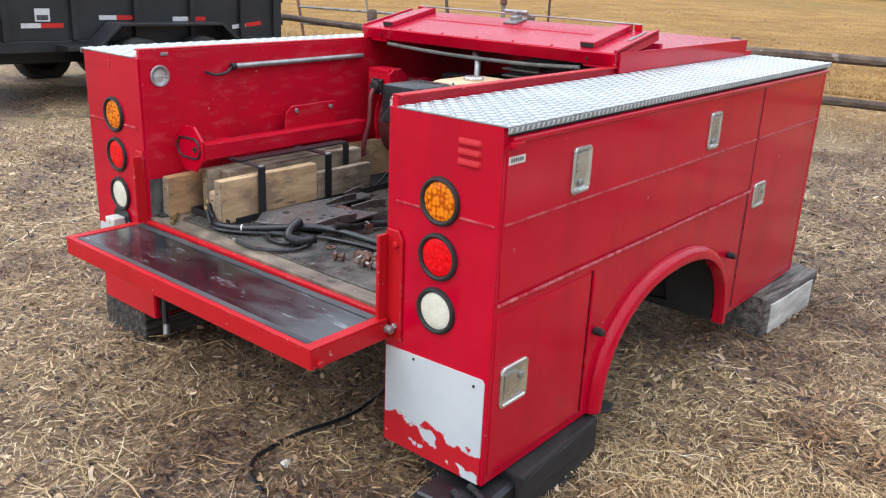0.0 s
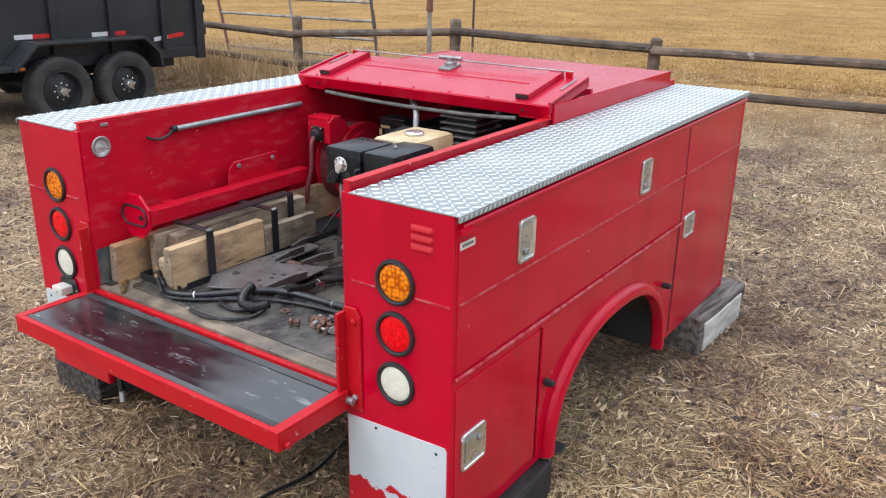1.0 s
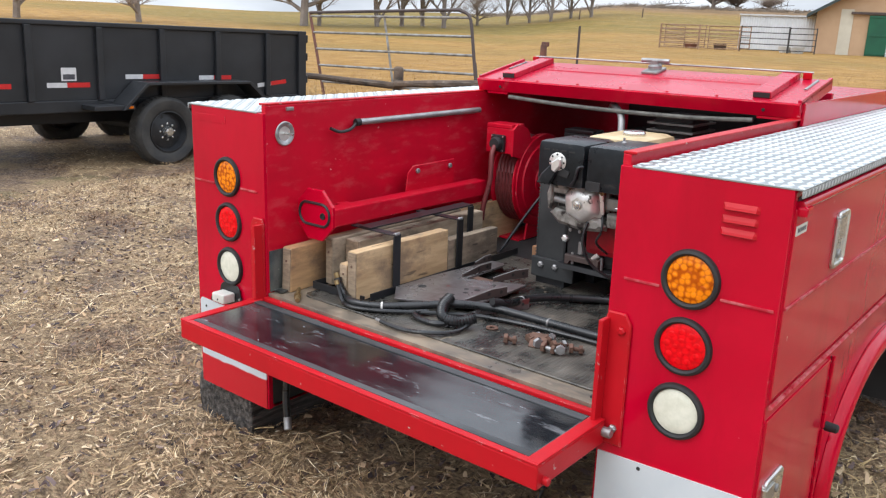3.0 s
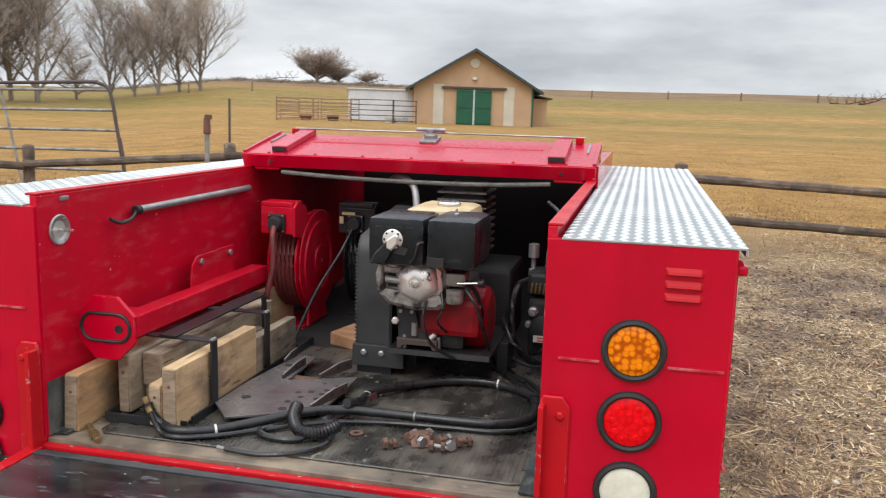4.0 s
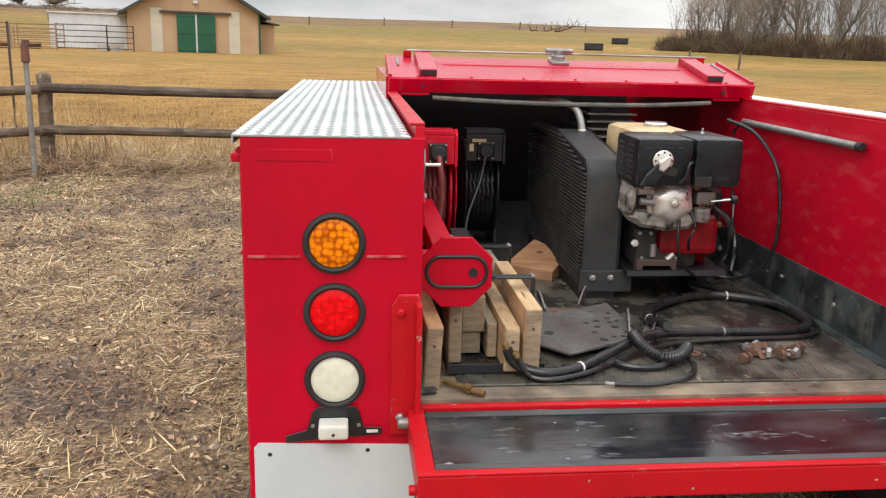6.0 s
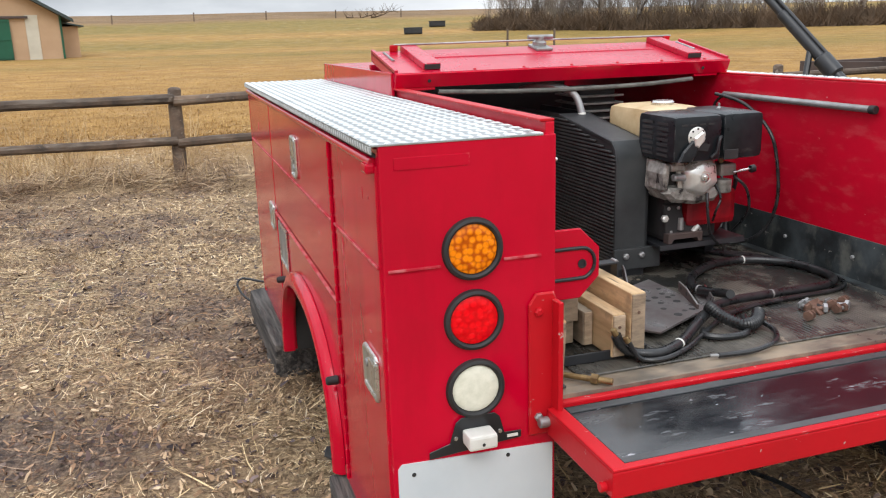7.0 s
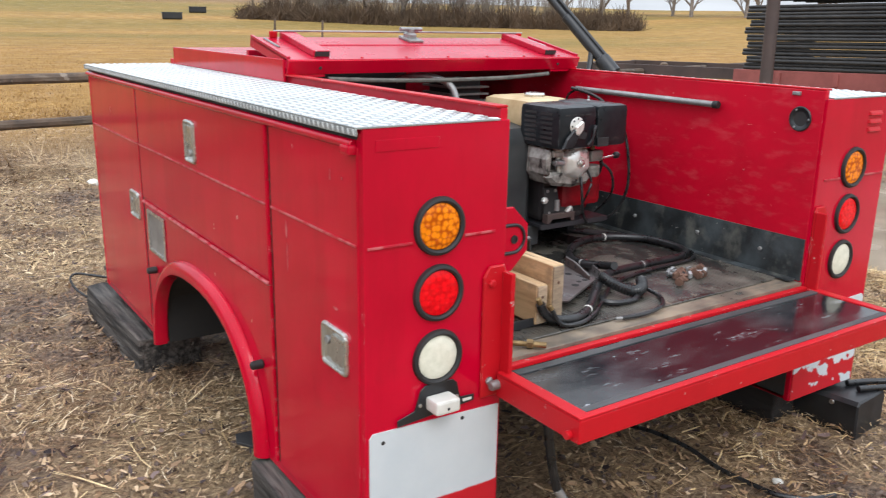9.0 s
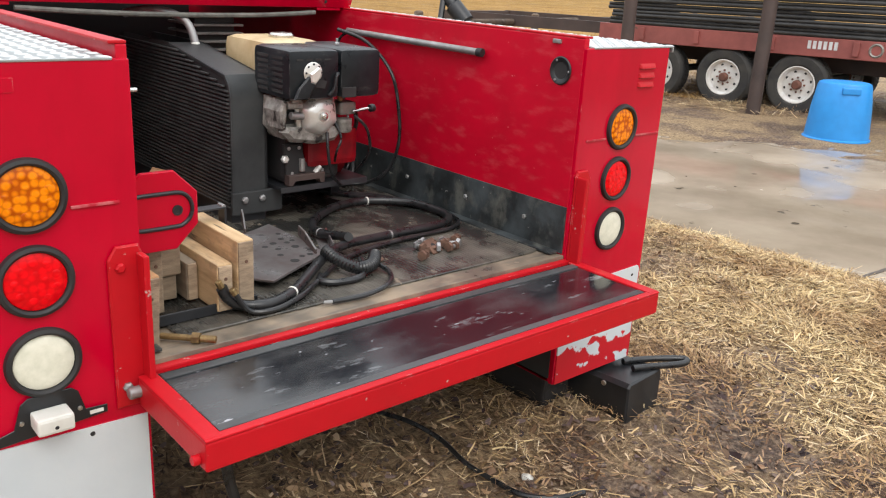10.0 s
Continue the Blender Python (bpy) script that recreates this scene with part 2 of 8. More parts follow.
TIMBER = mat("dark_creosote_timber", (0.014, 0.012, 0.011), (0.14, 0.122, 0.108), 5, 0.7, 0.9, bump=0.018, bscale=9, stretch=(9, 0.6, 9),
             streak=((0.006, 0.005, 0.005), (22, 0.8, 22), 1.6, 0.52, 0.95), speck=(0.20, 0.175, 0.15), speck_at=0.67, speck_scale=4, lo=0.38, hi=0.68)
CAST_DIRTY = mat("oily_dusty_casting", (0.46, 0.445, 0.41), (0.13, 0.12, 0.105), 26, 0.45, 0.7, metal=0.35, bump=0.0014, bscale=90,
                 speck=(0.035, 0.03, 0.028), speck_at=0.61, speck_scale=26)
FIN_METAL = mat("oily_grey_fins", (0.30, 0.29, 0.27), (0.16, 0.15, 0.135), 14, 0.4, 0.6, metal=0.4, bump=0.001)
TIMBER_BROWN = mat("weathered_brown_timber", (0.045, 0.038, 0.033), (0.23, 0.20, 0.175), 5, 0.75, 0.9, bump=0.012, bscale=9, stretch=(7, 0.6, 7),
                   speck=(0.28, 0.26, 0.24), speck_at=0.66, speck_scale=4, lo=0.36, hi=0.64)
TIMBER_BLACK = mat("tarred_timber", (0.012, 0.011, 0.011), (0.03, 0.026, 0.024), 5, 0.7, 0.9, bump=0.006, bscale=9, stretch=(7, 0.6, 7))
SHROUD = mat("dusty_black_cover", (0.006, 0.008, 0.010), (0.019, 0.022, 0.025), 11, 0.22, 0.42, bump=0.0008, bscale=40, spec=0.26,
             streak=((0.10, 0.095, 0.085), (2, 2, 5), 6.0, 0.60, 0.5), edge=((0.10, 0.10, 0.10), 0.004, 0.5))
GUARD = mat("dusty_black_guard_paint", (0.017, 0.020, 0.022), (0.042, 0.044, 0.044), 7, 0.38, 0.6, bump=0.0006, bscale=60)
MESH_METAL = mat("dusty_expanded_metal", (0.085, 0.085, 0.083), (0.045, 0.045, 0.045), 12, 0.45, 0.65, metal=0.2, bump=0.001)
TIMBER_WHITE = mat("peeling_white_wash", (0.70, 0.68, 0.63), (0.42, 0.39, 0.35), 6, 0.8, bump=0.002, stretch=(3, 0.8, 3))
BLOCK_BROWN = mat("tan_brown_wood_block", (0.46, 0.27, 0.15), (0.28, 0.14, 0.075), 7, 0.65, bump=0.001, bscale=20, stretch=(1, 4, 1), spec=0.2)
FLOOR = mat("dirty_steel_floor", (0.095, 0.088, 0.076), (0.34, 0.265, 0.185), 6, 0.14, 0.8, metal=0.15, bump=0.001, bscale=40,
            streak=((0.05, 0.05, 0.05), (1, 4, 1), 4.0, 0.52, 0.6), speck=(0.40, 0.33, 0.25), speck_at=0.655, speck_scale=9)
MAT_WET = mat("wet_ribbed_rubber_mat", (0.024, 0.024, 0.022), (0.150, 0.135, 0.110), 6, 0.10, 0.46, bump=0.0014, bscale=40, stretch=(1.4, 1, 1), lo=0.42, hi=0.70,
              streak=((0.19, 0.165, 0.13), (2.5, 1.2, 1), 5.0, 0.58, 0.6), speck=(0.24, 0.20, 0.15), speck_at=0.68, speck_scale=18)
GATE_MAT = mat("wet_black_tailgate_liner", (0.010, 0.011, 0.014), (0.060, 0.063, 0.064), 4.5, 0.05, 0.30, bump=0.0011, bscale=13, lo=0.46, hi=0.68, spec=0.85,
               streak=((0.27, 0.275, 0.285), (1.1, 3.4, 1), 5.5, 0.585, 0.75), speck=(0.36, 0.36, 0.38), speck_at=0.70, speck_scale=42, stretch=(0.6, 1.3, 1))
DUSTY_RUBBER = mat("dusty_grey_rubber", (0.085, 0.089, 0.091), (0.032, 0.034, 0.036), 9, 0.3, 0.55, bump=0.0006, bscale=60, stretch=(0.4, 1, 1))
PLATE_STEEL = mat("bare_plate_steel", (0.32, 0.31, 0.31), (0.16, 0.13, 0.125), 9, 0.20, 0.40, metal=0.55, bump=0.0006,
                  speck=(0.22, 0.06, 0.06), speck_at=0.66, speck_scale=9)
RUST = mat("rusty_bolts", (0.21, 0.115, 0.08), (0.12, 0.07, 0.05), 40, 0.6, 0.8, metal=0.4, bump=0.0012)
BRASS = mat("dull_brass", (0.36, 0.26, 0.12), (0.20, 0.135, 0.065), 40, 0.4, 0.6, metal=0.8, bump=0.0004)
CREAM = mat("stained_cream_tank", (0.64, 0.50, 0.29), (0.46, 0.32, 0.16), 9, 0.4, 0.55, bump=0.0003)
ENGINE_RED = mat("engine_red_paint", (0.28, 0.004, 0.010), (0.14, 0.004, 0.008), 14, 0.35, 0.5, spec=0.3, bump=0.0004)
HOSE_RED = mat("red_rubber_hose", (0.20, 0.035, 0.035), (0.14, 0.03, 0.03), 20, 0.5, bump=0.0005)
ROPE = mat("dull_weather_strip", (0.17, 0.17, 0.15), (0.09, 0.09, 0.08), 30, 0.7, bump=0.002, bscale=60)
WHITE = mat("white_plastic", (0.72, 0.71, 0.66), (0.60, 0.59, 0.53), 12, 0.4, bump=0.0003)
DARK_MARK = mat("dark_print", (0.05, 0.05, 0.06), (0.09, 0.09, 0.1), 20, 0.6)
BLUE = mat("blue_plastic", (0.03, 0.32, 0.80), (0.025, 0.27, 0.70), 6, 0.4, bump=0.0008, bscale=30)
FENCE_WOOD = mat("weathered_fence_pole", (0.150, 0.100, 0.067), (0.055, 0.040, 0.031), 5, 0.85, bump=0.006, bscale=16, stretch=(1, 1, 1), vary=0.25,
                 streak=((0.20, 0.165, 0.13), (1.5, 9, 9), 2.0, 0.52, 0.7), speck=(0.22, 0.18, 0.145), speck_at=0.66, speck_scale=8)
GALV = mat("galvanised_gate_tube", (0.34, 0.33, 0.31), (0.20, 0.17, 0.14), 8, 0.5, 0.7, metal=0.4, bump=0.0004)
RUST_POST = mat("rusted_post", (0.20, 0.075, 0.05), (0.11, 0.06, 0.045), 10, 0.8, bump=0.001)
DUSTY_RED = mat("faded_pink_red_trailer", (0.36, 0.10, 0.085), (0.25, 0.075, 0.065), 3, 0.6, 0.8, bump=0.0008, bscale=30,
                speck=(0.12, 0.07, 0.05), speck_at=0.68, speck_scale=8)
PANEL_PIPE = mat("dark_corral_panel_tube", (0.035, 0.035, 0.036), (0.065, 0.062, 0.06), 5, 0.45, 0.65, metal=0.3, bump=0.0005)
FADED_WOOD = mat("weathered_pinkish_timber", (0.42, 0.27, 0.23), (0.20, 0.13, 0.11), 3, 0.8, bump=0.003, bscale=12, stretch=(0.7, 6, 6))
RIM_WHITE = mat("white_wheel_rim", (0.80, 0.79, 0.77), (0.66, 0.63, 0.58), 9, 0.5, bump=0.0005)
TAPE_RED = mat("red_reflector_tape", (0.62, 0.02, 0.02), (0.52, 0.02, 0.02), 12, 0.35)
TAPE_WHITE = mat("white_reflector_tape", (0.70, 0.70, 0.70), (0.58, 0.58, 0.58), 12, 0.35)
STUCCO = mat("tan_stucco", (0.50, 0.34, 0.21), (0.44, 0.29, 0.175), 0.7, 0.9, bump=0.006, bscale=9)
STUCCO_PALE = mat("pale_batten_paint", (0.58, 0.54, 0.44), (0.50, 0.46, 0.37), 1.0, 0.8, bump=0.003, bscale=9)
GREEN_DOOR = mat("green_barn_door", (0.008, 0.10, 0.05), (0.006, 0.075, 0.038), 1.2, 0.5, bump=0.003, bscale=6)
GREEN_ROOF = mat("green_metal_roof", (0.042, 0.060, 0.058), (0.030, 0.045, 0.044), 0.8, 0.4, 0.55, bump=0.002)
SHED_WHITE = mat("white_sheet_metal", (0.66, 0.68, 0.70), (0.54, 0.56, 0.58), 0.9, 0.5, bump=0.003, bscale=5)
BARK = mat("grey_brown_bark", (0.30, 0.255, 0.22), (0.20, 0.165, 0.14), 2.0, 0.9, bump=0.02, bscale=6, vary=0.15)
TWIG = mat("bare_twigs", (0.46, 0.39, 0.335), (0.36, 0.295, 0.25), 0.5, 0.9, vary=0.15)
BRUSH = mat("bare_brush_stems", (0.30, 0.25, 0.20), (0.18, 0.145, 0.112), 0.4, 0.9, vary=0.15, spec=0.2)
BRUSH_LOW = mat("tangled_dead_brush", (0.135, 0.092, 0.060), (0.070, 0.050, 0.035), 0.5, 0.9, spec=0.1)
DRYGRASS = mat("dry_grass_blades", (0.64, 0.46, 0.25), (0.38, 0.26, 0.14), 1.2, 0.85, spec=0.2)
GREENGRASS = mat("fresh_green_grass", (0.12, 0.22, 0.05), (0.08, 0.15, 0.035), 4, 0.8)
JOINT = mat("wet_dark_joint", (0.12, 0.092, 0.068), (0.07, 0.054, 0.042), 9, 0.4, bump=0.001)
# near-black metal; also stands in for shade under the canopy and in holes
DARK_IN = mat("dark_metal_and_shade", (0.015, 0.015, 0.016), (0.03, 0.028, 0.027), 8, 0.6, 0.8, bump=0.0008)


def chipped(name, level, ragged, flaked=0.60):
    """White paint with red paint flaking over its lower part, along a ragged edge at that height."""
    m = mat(name, (0.62, 0.66, 0.68), (0.53, 0.58, 0.61), 3.0, 0.4, 0.55, bump=0.0004,
            speck=(0.30, 0.27, 0.24), speck_at=0.74, speck_scale=24)
    n, l = m.node_tree.nodes, m.node_tree.links
    b = n["Principled BSDF"]
    old = b.inputs["Base Color"].links[0].from_socket
    tc = n.new("ShaderNodeTexCoord")
    sep = n.new("ShaderNodeSeparateXYZ")
    l.new(tc.outputs["Object"], sep.inputs[0])
    nz = n.new("ShaderNodeTexNoise")
    nz.inputs["Scale"].default_value, nz.inputs["Detail"].default_value = 9.0, 8.0
    nz.inputs["Roughness"].default_value = 0.65
    l.new(tc.outputs["Object"], nz.inputs["Vector"])
    a = n.new("ShaderNodeMath")
    a.operation = "MULTIPLY_ADD"
    a.inputs[1].default_value, a.inputs[2].default_value = ragged, level - ragged * 0.5
    l.new(nz.outputs["Fac"], a.inputs[0])
    c = n.new("ShaderNodeMath")
    c.operation = "SUBTRACT"
    l.new(a.outputs[0], c.inputs[0])
    l.new(sep.outputs["Z"], c.inputs[1])
    r = n.new("ShaderNodeMapRange")
    r.inputs["From Min"].default_value, r.inputs["From Max"].default_value = 0.0, 0.004
    l.new(c.outputs[0], r.inputs["Value"])
    # flakes missing from the red
    nz2 = n.new("ShaderNodeTexNoise")
    nz2.inputs["Scale"].default_value, nz2.inputs["Detail"].default_value = 15.0, 8.0
    l.new(tc.outputs["Object"], nz2.inputs["Vector"])
    keep = n.new("ShaderNodeMapRange")
    keep.inputs["From Min"].default_value, keep.inputs["From Max"].default_value = flaked, flaked - 0.02
    l.new(nz2.outputs["Fac"], keep.inputs["Value"])
    mul = n.new("ShaderNodeMath")
    mul.operation = "MULTIPLY"
    l.new(r.outputs["Result"], mul.inputs[0])
    l.new(keep.outputs["Result"], mul.inputs[1])
    mx = n.new("ShaderNodeMix")
    mx.data_type = "RGBA"
    mx.inputs[7].default_value = (0.52, 0.006, 0.016, 1)
    l.new(mul.outputs[0], mx.inputs[0])
    l.new(old, mx.inputs[6])
    l.new(mx.outputs[2], b.inputs["Base Color"])
    return m


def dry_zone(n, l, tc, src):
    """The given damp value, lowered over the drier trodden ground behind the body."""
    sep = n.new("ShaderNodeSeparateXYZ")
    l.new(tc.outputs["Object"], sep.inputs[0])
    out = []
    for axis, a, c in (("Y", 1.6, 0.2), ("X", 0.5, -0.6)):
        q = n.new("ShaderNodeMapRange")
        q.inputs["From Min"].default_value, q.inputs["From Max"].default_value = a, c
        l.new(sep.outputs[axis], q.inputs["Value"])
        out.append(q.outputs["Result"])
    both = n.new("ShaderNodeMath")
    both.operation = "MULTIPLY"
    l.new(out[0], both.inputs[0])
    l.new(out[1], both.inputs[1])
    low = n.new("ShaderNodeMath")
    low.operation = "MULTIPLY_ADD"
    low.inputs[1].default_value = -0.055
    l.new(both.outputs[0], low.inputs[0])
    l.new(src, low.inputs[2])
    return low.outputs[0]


def ground_material():
    """Trampled straw over dark mud near by, dry pasture with green tints farther off."""
    m = bpy.data.materials.new("straw_strewn_mud")
    m.use_nodes = True
    n, l = m.node_tree.nodes, m.node_tree.links
    b = n["Principled BSDF"]
    tc = n.new("ShaderNodeTexCoord")

    def noise(scale, detail, stretch=(1, 1, 1), turn=0.0, rough=0.6):
        mp = n.new("ShaderNodeMapping")
        mp.inputs["Scale"].default_value = stretch
        mp.inputs["Rotation"].default_value = (0, 0, turn)
        l.new(tc.outputs["Object"], mp.inputs["Vector"])
        t = n.new("ShaderNodeTexNoise")
        t.inputs["Scale"].default_value, t.inputs["Detail"].default_value = scale, detail
        t.inputs["Roughness"].default_value = rough
        l.new(mp.outputs["Vector"], t.inputs["Vector"])
        return t.outputs["Fac"]

    def ramp(src, stops):
        r = n.new("ShaderNodeValToRGB")
        e = r.color_ramp.elements
        while len(e) < len(stops):
            e.new(0.5)
        for k, (p, c) in enumerate(stops):
            e[k].position, e[k].color = p, (*c, 1)
        l.new(src, r.inputs["Fac"])
        return r.outputs["Color"]

    def mixed(f, a, c):
        x = n.new("ShaderNodeMix")
        x.data_type = "RGBA"
        l.new(f, x.inputs[0])
        l.new(a, x.inputs[6])
        l.new(c, x.inputs[7])
        return x.outputs[2]

    def span(src, lo, hi):
        r = n.new("ShaderNodeMapRange")
        r.inputs["From Min"].default_value, r.inputs["From Max"].default_value = lo, hi
        l.new(src, r.inputs["Value"])
        return r.outputs["Result"]

    litter = mixed(span(noise(6.0, 3), 0.46, 0.54), noise(70, 5, (1, 0.4, 1), 0.5, 0.75), noise(70, 5, (0.4, 1, 1), 0.2, 0.75))
    straw = ramp(litter, [(0.34, (0.085, 0.055, 0.034)), (0.46, (0.29, 0.196, 0.112)), (0.58, (0.52, 0.37, 0.212)), (0.70, (0.72, 0.55, 0.34))])
    mud = ramp(noise(38, 9, rough=0.7), [(0.36, (0.036, 0.024, 0.018)), (0.50, (0.170, 0.112, 0.078)), (0.66, (0.45, 0.325, 0.22))])
    patch = noise(1.25, 8, rough=0.68)
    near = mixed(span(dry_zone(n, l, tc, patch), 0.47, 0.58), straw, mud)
    green = ramp(noise(30, 5), [(0.35, (0.09, 0.10, 0.035)), (0.65, (0.20, 0.19, 0.07))])
    near = mixed(span(noise(0.55, 4, (1, 1, 1), 1.0), 0.66, 0.74), near, green)
    far = ramp(noise(0.8, 12, (0.8, 1, 1), 0.1, 0.80), [(0.34, (0.22, 0.124, 0.043)), (0.50, (0.36, 0.207, 0.070)), (0.66, (0.50, 0.305, 0.108))])
    pale = ramp(noise(0.7, 11, (0.8, 1, 1), 0.0, 0.78), [(0.36, (0.155, 0.120, 0.036)), (0.66, (0.29, 0.205, 0.066))])
    olive = mixed(span(noise(0.028, 5, (0.4, 1.3, 1), 0.15), 0.45, 0.58), far, pale)
    sep = n.new("ShaderNodeSeparateXYZ")
    l.new(tc.outputs["Object"], sep.inputs[0])
    wob = n.new("ShaderNodeMath")
    wob.operation = "MULTIPLY_ADD"
    wob.inputs[1].default_value = 6.0
    l.new(patch, wob.inputs[0])
    l.new(sep.outputs["Y"], wob.inputs[2])
    far = mixed(span(wob.outputs[0], 22.0, 48.0), far, olive)
    far = mixed(span(wob.outputs[0], 36.0, 80.0), far, mixed(span(noise(0.05, 6, (0.25, 1.6, 1), 0.05), 0.40, 0.62), pale, far))
    weedy = ramp(noise(0.4, 10, (0.3, 1, 1), 0.0, 0.75), [(0.36, (0.12, 0.078, 0.042)), (0.64, (0.27, 0.175, 0.095))])
    far = mixed(span(wob.outputs[0], 112.0, 124.0), far, weedy)
    field = span(wob.outputs[0], 9.5, 12.5)
    l.new(mixed(field, near, far), b.inputs["Base Color"])
    wet = n.new("ShaderNodeMapRange")
    wet.inputs["From Min"].default_value, wet.inputs["From Max"].default_value = 0.5, 0.66
    wet.inputs["To Min"].default_value, wet.inputs["To Max"].default_value = 0.75, 0.48
    dry = n.new("ShaderNodeMapRange")
    dry.inputs["To Min"].default_value, dry.inputs["To Max"].default_value = 0.34, 0.06
    l.new(field, dry.inputs["Value"])
    l.new(dry.outputs["Result"], b.inputs["Specular IOR Level"])
    l.new(patch, wet.inputs["Value"])
    l.new(wet.outputs["Result"], b.inputs["Roughness"])
    bp = n.new("ShaderNodeBump")
    bp.inputs["Strength"].default_value, bp.inputs["Distance"].default_value = 1.0, 0.03
    l.new(litter, bp.inputs["Height"])
    l.new(bp.outputs["Normal"], b.inputs["Normal"])
    return m


def slab_material():
    """Wet concrete with standing film of water in broad patches."""
    m = mat("wet_concrete", (0.42, 0.345, 0.26), (0.29, 0.23, 0.168), 1.3, 0.5, bump=0.0015, bscale=40,
            speck=(0.12, 0.095, 0.07), speck_at=0.68, speck_scale=5)
    n, l = m.node_tree.nodes, m.node_tree.links
    b = n["Principled BSDF"]
    tc = n.new("ShaderNodeTexCoord")
    t = n.new("ShaderNodeTexNoise")
    t.inputs["Scale"].default_value, t.inputs["Detail"].default_value = 0.55, 4.0
    l.new(tc.outputs["Object"], t.inputs["Vector"])
    r = n.new("ShaderNodeMapRange")
    r.inputs["From Min"].default_value, r.inputs["From Max"].default_value = 0.49, 0.58
    r.inputs["To Min"].default_value, r.inputs["To Max"].default_value = 0.05, 0.42
    l.new(t.outputs["Fac"], r.inputs["Value"])
    l.new(r.outputs["Result"], b.inputs["Roughness"])
    r2 = n.new("ShaderNodeMapRange")
    r2.inputs["From Min"].default_value, r2.inputs["From Max"].default_value = 0.49, 0.58
    r2.inputs["To Min"].default_value, r2.inputs["To Max"].default_value = 0.02, 0.6
    l.new(t.outputs["Fac"], r2.inputs["Value"])
    bump = next(x for x in n if x.bl_idname == "ShaderNodeBump")
    l.new(r2.outputs["Result"], bump.inputs["Strength"])
    return m


GROUND = ground_material()
SLAB = slab_material()
PATCH_R = chipped("flaking_white_and_red_paint", 0.262, 0.16)
PATCH_L = chipped("white_paint_over_red", 0.262, 0.02, 0.80)


# ---- mesh helpers ----
def part(name, bm, material, parent=None, label="", smooth=False, kind=""):
    me = bpy.data.meshes.new(name)
    bmesh.ops.recalc_face_normals(bm, faces=bm.faces)
    bm.to_mesh(me)
    bm.free()
    if smooth:
        me.polygons.foreach_set("use_smooth", [True] * len(me.polygons))
        me.set_sharp_from_angle(angle=radians(38))
    me.materials.append(material)
    ob = new(name, me)
    ob.parent = parent
    return tagged(ob, label=label, kind=kind)


def thing(name, label, category, m=None, group="", kind=""):
    ob = tagged(new(name), label, category, group, kind)
    ob.empty_display_size = 0.05
    if m is not None:
        ob.matrix_world = m
    return ob


def box(x0, x1, y0, y1, z0, z1, bevel=0.003, bm=None, m=None):
    """A box with eased edges; added to bm when one is given."""
    b = bmesh.new()
    bmesh.ops.create_cube(b, size=1.0, matrix=Matrix.LocRotScale(((x0 + x1) / 2, (y0 + y1) / 2, (z0 + z1) / 2), None, (x1 - x0, y1 - y0, z1 - z0)))
    lim = min(abs(x1 - x0), abs(y1 - y0), abs(z1 - z0)) * 0.45
    if bevel > 0:
        bmesh.ops.bevel(b, geom=b.edges[:], offset=min(bevel, lim), segments=2, affect="EDGES", profile=0.6)
    if m is not None:
        b.transform(m)
    return join(bm, b)


def join(bm, b):
    if bm is None:
        return b
    tmp = bpy.data.meshes.new("tmp")
    b.to_mesh(tmp)
    b.free()
    bm.from_mesh(tmp)
    bpy.data.meshes.remove(tmp)
    return bm


def lathe(profile, n=24, bm=None, m=None):
    """Turn (radius, height) pairs about z."""
    b = bmesh.new()
    rings = []
    for r, z in profile:
        if r < 1e-6:
            rings.append([b.verts.new((0, 0, z))])
        else:
            rings.append([b.verts.new((r * math.cos(2 * math.pi * k / n), r * math.sin(2 * math.pi * k / n), z)) for k in range(n)])
    for a, c in zip(rings, rings[1:]):
        for k in range(n):
            j = (k + 1) % n
            if len(a) == 1 and len(c) == 1:
                continue
            if len(a) == 1:
                b.faces.new((a[0], c[k], c[j]))
            elif len(c) == 1:
                b.faces.new((a[k], c[0], a[j]))
            else:
                b.faces.new((a[k], c[k], c[j], a[j]))
    if m is not None:
        b.transform(m)
    return join(bm, b)


def rod(p, q, r, n=10, bm=None, r2=None, ease=0.0):
    """A capped round bar from p to q."""
    p, q = Vector(p), Vector(q)
    d = q - p
    h = d.length
    r2 = r if r2 is None else r2
    e = ease or min(r, r2) * 0.15
    prof = [(0, 0), (r - e, 0), (r, e), (r2, h - e), (r2 - e, h), (0, h)]
    m = Matrix.Translation(p) @ d.to_track_quat("Z", "Y").to_matrix().to_4x4()
    return lathe(prof, n, bm, m)


